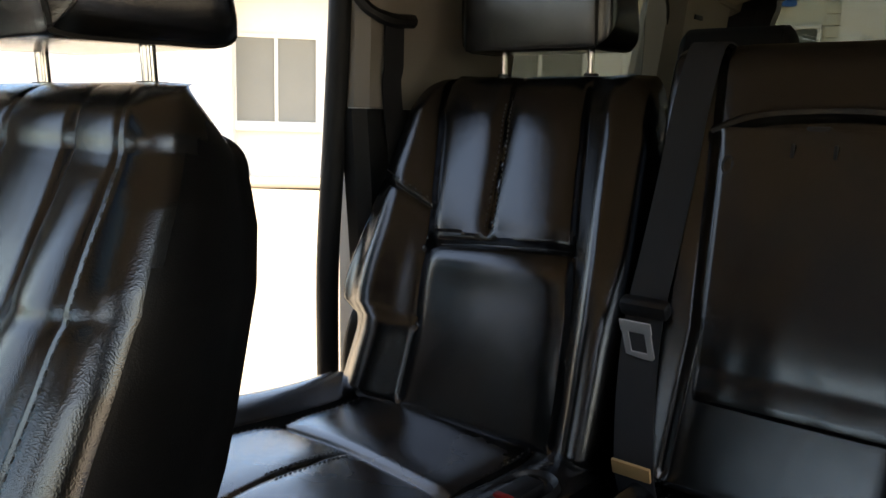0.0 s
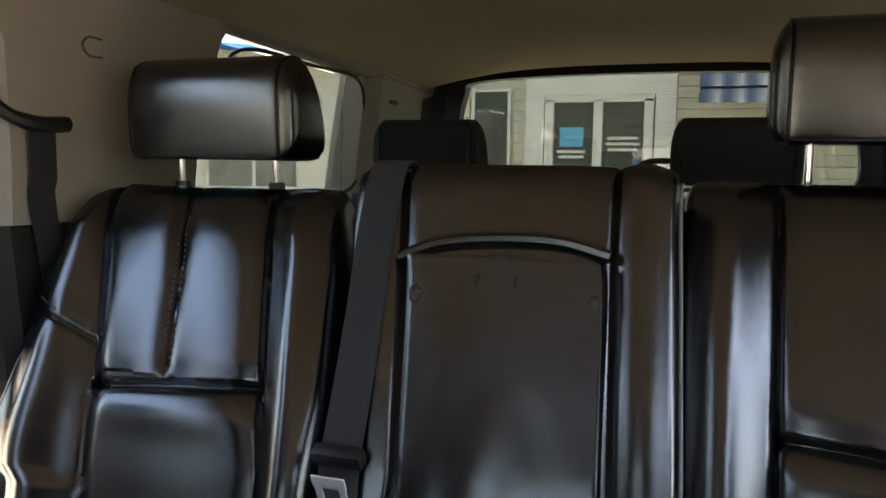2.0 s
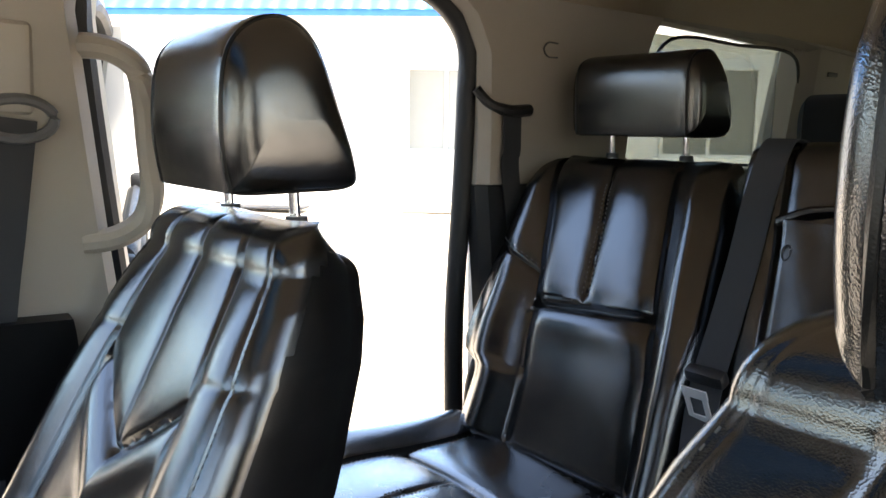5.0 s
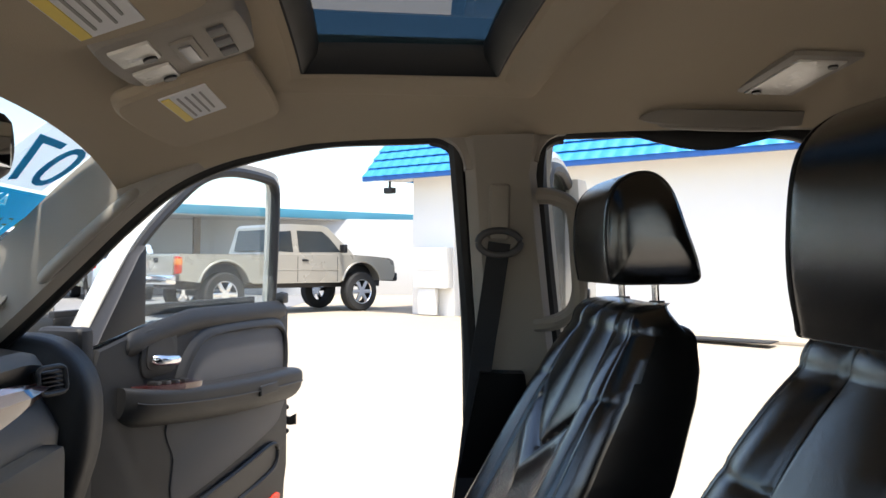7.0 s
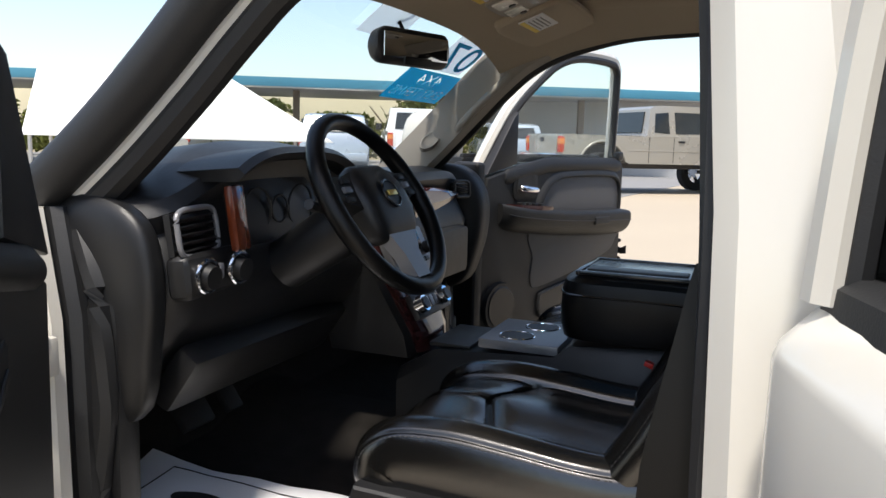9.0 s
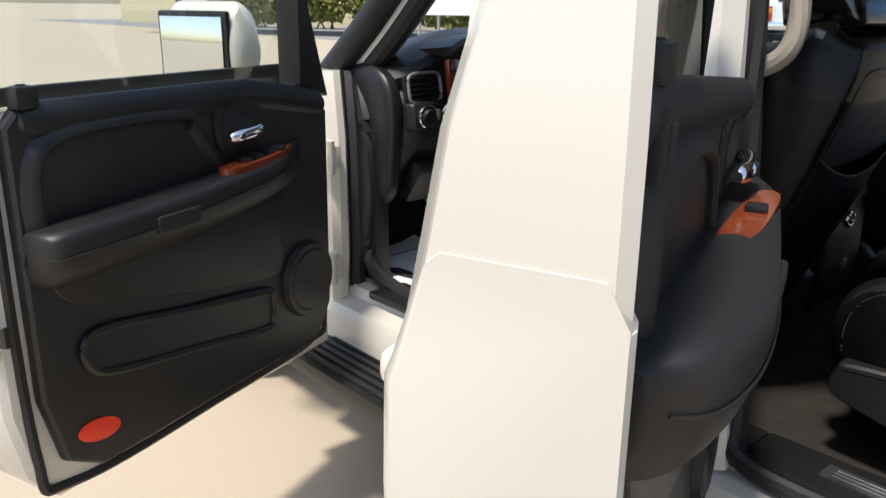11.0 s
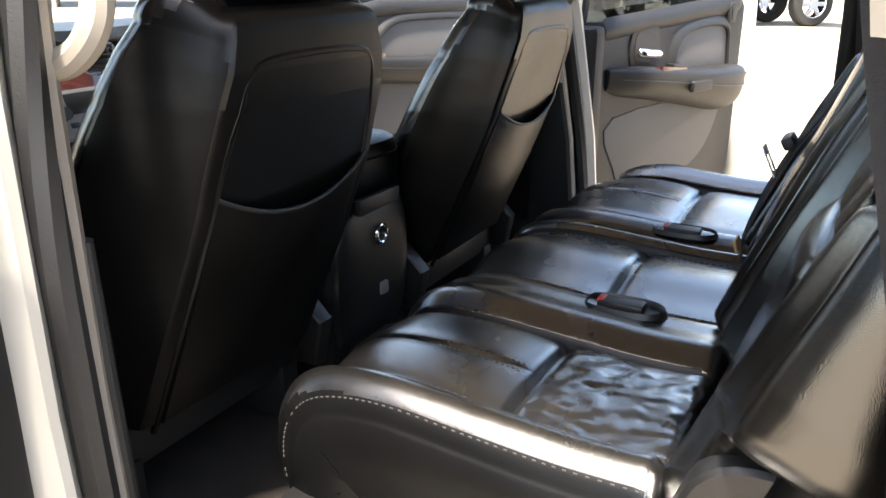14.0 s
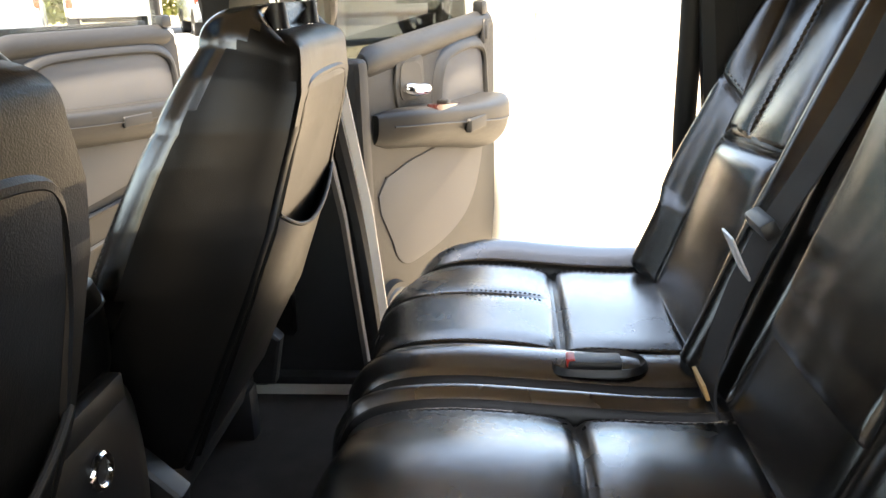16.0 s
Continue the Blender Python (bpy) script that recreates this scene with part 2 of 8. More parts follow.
def rounded(profile, x0, x1, edge=0.05, n=14, power=2.6, count=40, lean=None):
    """A body whose side view is a smooth closed profile of (y, z), from x0 to x1, with rounded ends."""
    P = [(p.x, p.y) for p in spline([(a, b, 0) for a, b in profile], count, closed=True)]
    cy, cz = sum(p[0] for p in P) / len(P), sum(p[1] for p in P) / len(P)
    rings = []
    w = x1 - x0
    for i in range(n + 1):
        t = -math.cos(math.pi * i / n)
        x = (x0 + x1) / 2 + t * w / 2
        d = max(0.0, min(x - x0, x1 - x)) / edge
        s = 1.0 if d >= 1 else max(0.06, (1 - (1 - d) ** power) ** (1 / power))
        off = lean(t) if lean else 0
        rings.append([(x, cy + (p[0] - cy) * (0.35 + 0.65 * s) + off, cz + (p[1] - cz) * s) for p in P])
    bm = bmesh.new()
    return loft(bm, rings)


def groove(d, width):
    return math.exp(-(d / width) ** 2)


def interp(x, pts):
    """Straight-line value at x of a table of (x, value) pairs."""
    if x <= pts[0][0]:
        return pts[0][1]
    for (x0, y0), (x1, y1) in zip(pts, pts[1:]):
        if x <= x1:
            return y0 + (y1 - y0) * (x - x0) / (x1 - x0)
    return pts[-1][1]


def finer(values, lines):
    """Sorted grid values with extra ones beside each (place, function, width)."""
    out = list(values)
    for b, f, w in lines:
        near = [b + k * w for k in (-2.6, -1.5, -0.8, -0.35, 0.0, 0.35, 0.8, 1.5, 2.6)]
        out = [q for q in out if not near[0] - 0.2 * w < q < near[-1] + 0.2 * w or q in (values[0], values[-1])] + [q for q in near if values[0] < q < values[-1]]
    return sorted(set(out))


def knots(pairs, lo, hi):
    """Pairs that map a grid onto its seams, kept in rising order between lo and hi."""
    out = [(lo, lo)]
    for a, b in pairs:
        if a - out[-1][0] > 0.03 and b - out[-1][1] > 0.03 and hi - a > 0.02 and hi - b > 0.02:
            out.append((a, b))
    return out + [(hi, hi)]


class Pad:
    """An upholstered pad. path: (y, z) along its face; half(v): its left and right edge; rise(u, v): crown over the path; thick(v): depth behind it.
    seams: (u(v), v0, v1, depth, width) run along it; folds: (v(u), u0, u1, depth, width) across it."""

    def __init__(self, path, half, rise, thick, cx=0.0, seams=(), folds=(), soft_u=0.22, soft_v=0.08):
        self.C = spline([(0, y, z) for y, z in path], 241)
        self.length = sum((b - a).length for a, b in zip(self.C, self.C[1:]))
        self.half, self.rise, self.thick, self.cx = half, rise, thick, cx
        self.seams, self.folds, self.soft_u, self.soft_v = seams, folds, soft_u, soft_v

    def v_of_z(self, z):
        return min(range(241), key=lambda k: abs(self.C[k].z - z)) / 240

    def edges(self, v):
        hw = self.half(v)
        return hw if isinstance(hw, tuple) else (-hw, hw)

    def frame_at(self, v):
        k = min(max(v, 0.0), 1.0) * 240
        i = min(int(k), 239)
        c = self.C[i].lerp(self.C[i + 1], k - i)
        d = (self.C[min(i + 2, 240)] - self.C[max(i - 1, 0)]).normalized()
        return c, Vector((0, d.z, -d.y))

    def point(self, u, v, lift=0.0, behind=False):
        c, nrm = self.frame_at(v)
        e = min(v, 1 - v) / self.soft_v
        ev = 1.0 if e >= 1 else max(0.02, (1 - (1 - max(0.0, e)) ** 2.4) ** (1 / 2.4))
        L, R = self.edges(v)
        th = self.thick(v)
        eu = max(0.0, min(1 - abs(u), self.soft_u)) / self.soft_u
        su = (1 - (1 - eu) ** 2.3) ** (1 / 2.3) if eu < 1 else 1.0
        x = self.cx + (L + R) / 2 + u * (R - L) / 2
        base = Vector((x, c.y, c.z))
        if behind:
            return base - nrm * (th * 0.5 + th * 0.5 * su * ev)
        h = self.rise(u, v)
        for su_u, v0, v1, dep, wd in self.seams:
            if v0 <= v <= v1:
                fade = min(1, (v - v0) / 0.03 + 0.2, (v1 - v) / 0.08 + 0.1)
                d = (u - su_u(v)) * (R - L) / 2
                h -= dep * fade * (0.62 * groove(d, wd) + 0.38 * groove(d, wd * 4.5))
        for fv, u0, u1, dep, wd in self.folds:
            if u0 <= u <= u1:
                d = (v - fv(u)) * self.length
                h -= dep * (0.62 * groove(d, wd) + 0.38 * groove(d, wd * 4.5))
        off = (h + th * 0.5) * su * ev - th * 0.5
        return base + nrm * (off + lift)

    def mesh(self, nu=110, nv=110):
        """A grid whose lines follow the seams and folds, finer beside them."""
        L, R = self.edges(0.5)
        hw = (R - L) / 2
        su = sorted(((f(0.5), f, wd / hw) for f, v0, v1, dep, wd in self.seams if abs(f(0.5)) < 0.97), key=lambda q: q[0])
        fv = sorted(((f((u0 + u1) / 2), f, wd / self.length, u0, u1) for f, u0, u1, dep, wd in self.folds), key=lambda q: q[0])
        us = finer([-math.cos(math.pi * i / nu) * 0.3 + (2 * i / nu - 1) * 0.7 for i in range(nu + 1)], su)
        vs = finer([j / nv for j in range(nv + 1)], [q[:3] for q in fv])
        rings = []
        for v in vs:
            ku = knots([(b, f(v)) for b, f, w in su], -1.0, 1.0)
            row = []
            for u in us:
                q = interp(u, ku)
                row.append(self.point(q, interp(v, knots([(b, f(min(max(q, u0), u1))) for b, f, w, u0, u1 in fv], 0.0, 1.0))))
            rings.append(row + [self.point(us[i], v, 0, True) for i in range(len(us) - 3, 1, -4)])
        bm = bmesh.new()
        return loft(bm, rings)

    def line(self, uv, lift=0.001):
        return [self.point(u, v, lift) for u, v in uv]


def pad(path, half, rise, thick, cx=0.0, nu=44, nv=56, seams=(), folds=(), soft_u=0.22, soft_v=0.08):
    return Pad(path, half, rise, thick, cx, seams, folds, soft_u, soft_v).mesh(nu, nv)


def stitches(bm, pts, length=0.006, r=0.0011, gap=0.003):
    """A row of thread stitches along a fine polyline."""
    P = [Vector(p) for p in pts]
    run, k = 0.0, 0
    start = P[0]
    for a, b in zip(P, P[1:]):
        d = (b - a).length
        pos = 0.0
        while d - pos > 0:
            step = length + gap
            if d - pos < step:
                break
            s = a.lerp(b, pos / d)
            e = a.lerp(b, (pos + length) / d)
            box(bm, (s + e) / 2, (r * 2, length, r * 2), 0, (e - s).to_track_quat("Y", "Z").to_matrix().to_4x4())
            pos += step
    return bm


# ---------------------------------------------------------------- the lot
GROUND_M = material("dusty_concrete", (0.37, 0.31, 0.235), 0.9, grain=60, bump=0.3, vary=0.08, scale2=0.35, second=(0.44, 0.375, 0.285))
ASPHALT = material("grey_asphalt", (0.20, 0.20, 0.20), 0.9, grain=80, bump=0.3, vary=0.1, scale2=0.5)
STUCCO = material("white_stucco", (0.78, 0.77, 0.74), 0.9, grain=90, bump=0.4, vary=0.03, scale2=0.8)
SIDING = material("cream_siding", (0.66, 0.64, 0.54), 0.7, grain=120, bump=0.1, vary=0.05, scale2=1.2)
GREYWALL = material("grey_block_wall", (0.46, 0.46, 0.45), 0.9, grain=40, bump=0.3, vary=0.06, scale2=0.6)
TANWALL = material("tan_block_wall", (0.62, 0.54, 0.36), 0.9, grain=40, bump=0.3, vary=0.06, scale2=0.6)
BLUE = material("blue_roof_tile", (0.03, 0.23, 0.56), 0.45, grain=60, bump=0.1, vary=0.1, scale2=0.8)
BLUE_DARK = material("blue_fascia", (0.02, 0.12, 0.42), 0.5, grain=60, vary=0.08, scale2=0.8)
PANE_DARK = material("dark_window", (0.05, 0.055, 0.05), 0.15, grain=30, vary=0.15, scale2=2)
BLIND = material("grey_blind", (0.22, 0.22, 0.20), 0.6, grain=60, vary=0.08, scale2=2)
FRAME_W = material("white_frame", (0.75, 0.74, 0.71), 0.5, grain=100, vary=0.04, scale2=3)
LEAF = material("foliage", (0.11, 0.14, 0.03), 0.7, grain=8, vary=0.4, scale2=1.0, second=(0.27, 0.28, 0.06))
BARK = material("bark", (0.12, 0.09, 0.06), 0.9, grain=40, bump=0.6, vary=0.3, scale2=5)
GOLD = material("pewter_truck_paint", (0.34, 0.32, 0.275), 0.28, metal=0.35, grain=600, vary=0.04, scale2=1, coat=0.5)
TAILGLASS = material("smoked_glass", (0.02, 0.025, 0.028), 0.08, grain=20, vary=0.1, scale2=2)
BLUECAR = material("pale_blue_car_paint", (0.42, 0.47, 0.52), 0.25, metal=0.3, grain=600, vary=0.03, scale2=1, coat=0.5)
WHITECAR = material("white_car_paint", (0.72, 0.72, 0.71), 0.25, grain=600, vary=0.03, scale2=1, coat=0.5)
TAIL_RED = material("tail_lamp_red", (0.42, 0.035, 0.015), 0.25, grain=100, vary=0.1, scale2=6)
TAIL_AMBER = material("tail_lamp_amber", (0.62, 0.20, 0.04), 0.25, grain=100, vary=0.1, scale2=6)
TYRE = material("tyre_rubber", (0.018, 0.018, 0.018), 0.8, grain=200, bump=0.3, vary=0.2, scale2=8)


def ground():
    bm = bmesh.new()
    n = 120
    rows = []
    for i in range(n + 1):
        for_x = math.copysign(abs(2 * i / n - 1) ** 3, 2 * i / n - 1) * 900
        rise = 0.27 * min(1.0, max(0.0, (for_x - 2.5) / 10.5))
        rows.append([(for_x, math.copysign(abs(2 * j / n - 1) ** 3, 2 * j / n - 1) * 900, rise) for j in range(n + 1)])
    loft(bm, rows, caps=False, closed=False)
    tagged(part("ground", bm, GROUND_M), "pale dusty concrete car lot around the vehicle", "ground", kind="structure")
    bm = bmesh.new()
    slab(bm, [(13.6, 2.6), (40, 0.3), (60, 30), (60, 60), (14, 60), (14, 24)], "z", 0.1, 0.276)
    tagged(part("road", bm, ASPHALT, smooth=False), "grey asphalt drive along the carport", "road", kind="structure")


def window(parent, x0, x1, z0, z1, y, panes=2, mat=BLIND):
    """A sliding window in a wall whose outer face is at y; it looks towards -y."""
    w = bmesh.new()
    f = 0.06
    box(w, ((x0 + x1) / 2, y, z1 - f / 2), (x1 - x0, 0.08, f), 0.01)
    box(w, ((x0 + x1) / 2, y, z0 + f / 2), (x1 - x0, 0.08, f), 0.01)
    for k in range(panes + 1):
        x = x0 + f / 2 + (x1 - x0 - f) * k / panes
        box(w, (x, y - 0.002, (z0 + z1) / 2), (f, 0.075, z1 - z0 - 2 * f), 0.01)
    win = part("window", w, FRAME_W, parent, "white sliding window with closed grey blinds")
    for k in range(panes):
        a = x0 + f + (x1 - x0 - f) * k / panes
        b = x0 + (x1 - x0 - f) * (k + 1) / panes
        p = bmesh.new()
        box(p, ((a + b) / 2, y + 0.02, (z0 + z1) / 2), (b - a, 0.02, z1 - z0 - 2 * f), 0.0)
        part("pane", p, mat, win, smooth=False)
    s = bmesh.new()
    box(s, ((x0 + x1) / 2, y - 0.04, z0 - 0.05), (x1 - x0 + 0.2, 0.16, 0.1), 0.015)
    part("sill", s, FRAME_W, win)
    return win


def tile_roof(x0, x1, y0, z0, y1, z1, rows, pitch):
    """A steep tiled roof slope: rows of rounded tiles stepped over one another."""
    bm = bmesh.new()
    n = int((x1 - x0) / pitch * 6)
    dz, dy = (z1 - z0) / rows, (y1 - y0) / rows
    for r in range(rows):
        rings = []
        for t, lift in ((0, 0.06), (0.15, 0.07), (1.02, 0.0)):
            rings.append([(x0 + (x1 - x0) * i / n, y0 + dy * (r + t) - lift - 0.035 * abs(math.sin(math.pi * i / 6)), z0 + dz * (r + t)) for i in range(n + 1)])
        loft(bm, rings, caps=False, closed=False)
    return bm


def office():
    d = Vector((-0.677, -0.736, 0)).normalized()
    m = Matrix.Translation((17.3, -1.0, 0.27)) @ Matrix(((d.x, -d.y, 0, 0), (d.y, d.x, 0, 0), (0, 0, 1, 0), (0, 0, 0, 1)))
    b = thing("office_building", m, "single-storey white stucco office with a blue tiled mansard roof", "building")
    L, H = 21.0, 3.17
    w = bmesh.new()
    box(w, (L / 2, 4.55, H / 2 - 0.2), (L, 8, H + 0.4), 0.02)
    for x0, x1 in ((0.0, 1.2), (2.9, 9.7), (11.9, L)):
        box(w, ((x0 + x1) / 2, 0.3, H / 2 - 0.204), (x1 - x0, 0.6, H + 0.39), 0.02)
    part("wall", w, STUCCO, b)
    kerb = bmesh.new()
    box(kerb, (L / 2, -0.5, -0.036), (L + 1.5, 1.2, 0.08), 0.03)
    part("walkway", kerb, GROUND_M, b)
    window(b, 1.55, 2.8, 0.95, 2.4, 0.51)
    window(b, 9.66, 11.1, 0.85, 2.35, 0.51)
    window(b, 14.0, 15.6, 0.85, 2.35, -0.04)
    roof = tile_roof(-1.0, L + 0.8, -0.6, H - 0.02, 0.35, H + 1.05, 5, 0.3)
    rf = part("roof", roof, BLUE, b, "bright blue scalloped metal roof tiles")
    top = bmesh.new()
    box(top, (L / 2, 4.9, H + 0.52), (L + 1.4, 9, 1.0), 0.03)
    part("parapet", top, BLUE, rf)
    end = bmesh.new()
    slab(end, [(-0.6, H), (0.35, H + 1.05), (9.5, H + 1.05), (9.5, H)], "x", -1.02, -0.9)
    part("gable", end, BLUE, rf, smooth=False)
    f = bmesh.new()
    box(f, (L / 2 - 0.1, -0.6, H - 0.06), (L + 1.8, 0.1, 0.12), 0.01)
    part("fascia", f, BLUE_DARK, rf)
    s = bmesh.new()
    box(s, (L / 2 - 0.1, 0.0, H - 0.02), (L + 1.7, 1.1, 0.05), 0.0)
    part("soffit", s, FRAME_W, rf)
    g = thing("meter_cabinet", m @ Matrix.Translation((0.72, -0.16, 0.62)), "pale grey metal electrical cabinet on the office wall", "cabinet")
    q = bmesh.new()
    box(q, (0, 0, 0.45), (0.9, 0.3, 0.9), 0.02)
    part("body", q, FRAME_W, g)
    q = bmesh.new()
    box(q, (0, -0.16, 0.62), (0.7, 0.02, 0.42), 0.01)
    part("door", q, STUCCO, g)
    q = bmesh.new()
    box(q, (-0.1, -0.05, -0.3), (0.5, 0.12, 0.6), 0.03)
    part("conduit", q, FRAME_W, g)
    l = thing("flood_lamp", m @ Matrix.Translation((-0.45, -0.3, 2.9)), "small dark flood lamp under the eave", "lamp")
    q = bmesh.new()
    tube(q, [(0, 0, 0.16), (0, 0, 0.0)], 0.03)
    part("bracket", q, TRIM_BLACK, l)
    q = bmesh.new()
    box(q, (0, 0, -0.06), (0.26, 0.16, 0.14), 0.03)
    part("head", q, TRIM_BLACK, l)
    mat_ = thing("door_mat", m @ Matrix.Translation((7.7, -1.5, 0.0)), "dark rubber door mat on the pale ground", "mat")
    q = bmesh.new()
    box(q, (0, 0, 0.012), (1.3, 0.5, 0.024), 0.01)
    part("pad", q, RUBBER, mat_)


def rear_office():
    """The wing behind the vehicle, faced with boards, with a glazed entrance."""
    b = thing("office_wing", pose(0.75, -14.5, 0.5, 0, 0, 180), "cream boarded office wing with a glazed white entrance", "building")
    # in its own frame the face looks towards -y, x runs to the vehicle's left
    w = bmesh.new()
    box(w, (-2.0, 4.0, 1.7), (24, 7.9, 4.6), 0.02)
    part("wall", w, SIDING, b)
    boards = bmesh.new()
    for k in range(19):
        for x0, x1 in ((-14, -3.55), (-2.7, -2.45), (0.02, 0.6), (0.6, 10)):
            box(boards, ((x0 + x1) / 2, 0.02, 0.1 + 0.19 * k), (x1 - x0, 0.06, 0.182), 0.012, pose(0, 0, 0, -5))
    part("boards", boards, SIDING, b, "overlapping cream boards")
    bay = bmesh.new()
    box(bay, (-1.15, -0.02, 3.0), (2.6, 0.3, 1.3), 0.01)
    for x in (-2.28, -0.02):
        box(bay, (x, -0.02, 1.18), (0.34, 0.3, 2.36), 0.01)
    part("porch_surround", bay, STUCCO, b)
    d = bmesh.new()
    for x in (-2.02, -1.16, -0.3):
        box(d, (x, -0.1, 1.14), (0.16, 0.1, 2.28), 0.01)
    box(d, (-1.16, -0.1, 2.3), (1.9, 0.1, 0.16), 0.01)
    box(d, (-1.16, -0.1, 0.1), (1.9, 0.1, 0.2), 0.01)
    door = part("door", d, FRAME_W, b, "white framed double glass door")
    for x in (-1.6, -0.73):
        p = bmesh.new()
        box(p, (x, -0.08, 1.2), (0.72, 0.02, 2.1), 0.0)
        part("pane", p, PANE_DARK, door, smooth=False)
    s = bmesh.new()
    box(s, (-1.62, -0.097, 1.62), (0.42, 0.008, 0.34), 0.0)
    part("sign", s, material("sign_blue", (0.10, 0.38, 0.72), 0.5, grain=30, vary=0.3, scale2=9), door, "blue and white sign on the glass", smooth=False)
    for x, z, wd in ((-1.62, 1.36, 0.5), (-1.62, 1.27, 0.44), (-0.73, 1.6, 0.52), (-0.73, 1.5, 0.58), (-0.73, 1.4, 0.5)):
        s = bmesh.new()
        box(s, (x, -0.097, z), (wd, 0.008, 0.05), 0.0)
        part("lettering_bar", s, FRAME_W, door, smooth=False)
    window(b, -3.5, -2.75, 0.6, 2.5, -0.02, 1, PANE_DARK)
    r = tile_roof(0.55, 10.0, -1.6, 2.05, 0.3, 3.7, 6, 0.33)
    # a darker copy of the blue roof tile: the recess's shade is in its colour
    part("roof", r, material("shaded_blue_tile", (0.012, 0.03, 0.085), 0.5, grain=60, vary=0.15, scale2=1), b, "blue tiled roof over the recess, coloured as in shade")
    r = tile_roof(-14.0, -3.0, -1.2, 3.45, 0.3, 4.7, 6, 0.33)
    part("roof", r, BLUE, b, "blue tiled roof over the boarded wall")
    f = bmesh.new()
    box(f, (-2.0, 0.2, 4.05), (24.4, 1.2, 0.2), 0.02)
    part("parapet", f, BLUE_DARK, b)


def wheel(parent, x, y, r=0.4, w=0.26, side=1, rim_mat=None, name="wheel"):
    t = bmesh.new()
    prof = [(r * 0.62, -w / 2), (r * 0.93, -w / 2), (r, -w * 0.36), (r, w * 0.36), (r * 0.93, w / 2), (r * 0.62, w / 2)]
    rings = [[(x + q, y + p * math.cos(a), r + p * math.sin(a)) for p, q in prof] for a in (2 * math.pi * k / 28 for k in range(28))]
    loft(t, rings + [rings[0]], caps=False)
    ty = part(name, t, TYRE, parent)
    q = bmesh.new()
    for k in range(6):
        a = 2 * math.pi * k / 6
        box(q, (x + side * w * 0.38, y + math.cos(a) * r * 0.33, r + math.sin(a) * r * 0.33), (0.04, r * 0.58, r * 0.2), 0.01, pose(0, 0, 0, math.degrees(a)))
    tube(q, [(x + side * w * 0.3, y, r), (x + side * w * 0.46, y, r)], r * 0.2, 16)
    ring = [(x + side * w * 0.4, y + r * 0.62 * math.cos(a), r + r * 0.62 * math.sin(a)) for a in (2 * math.pi * k / 28 for k in range(29))]
    tube(q, ring, 0.025, 8, caps=False)
    part("rim", q, rim_mat or SATIN, ty)


def car_body(name, m, label, category, paint, outline, glasses, half=0.9, wheels=(), wr=0.4, extra=None):
    """A parked vehicle. outline: (y, z) of its side; y forward. glasses: outlines of its side windows."""
    c = thing(name, m, label, category)
    bm = bmesh.new()
    rings = []
    for x, s in ((-half, 0.93), (-half * 0.965, 0.985), (-half * 0.8, 1.0), (half * 0.8, 1.0), (half * 0.965, 0.985), (half, 0.93)):
        rings.append([(x * (1 if z < 1.12 else 1 - 0.22 * (z - 1.12)), y * (0.5 + 0.5 * s), 0.45 + (z - 0.45) * s) for y, z in outline])
    loft(bm, rings)
    part("body", bm, paint, c)
    for g in glasses:
        for sx in (-1, 1):
            q = bmesh.new()
            z = sum(p[1] for p in g) / len(g)
            xx = half * (1 - 0.22 * max(0, z - 1.12)) + 0.006
            slab(q, g, "x", sx * xx - 0.012, sx * xx + 0.012)
            part("window", q, TAILGLASS, c, smooth=False)
    for y in wheels:
        for sx in (-1, 1):
            wheel(c, sx * (half - 0.13), y, wr, 0.27, sx)
            q = bmesh.new()
            ring = [(sx * (half + 0.005), y + (wr + 0.06) * math.cos(a), wr + (wr + 0.06) * math.sin(a)) for a in (math.pi * k / 14 for k in range(15))]
            slab(q, [(p[1], p[2]) for p in ring], "x", sx * (half + 0.004), sx * (half - 0.3))
            part("wheel_arch", q, TRIM_BLACK, c, smooth=False)
    if extra:
        extra(c)
    return c


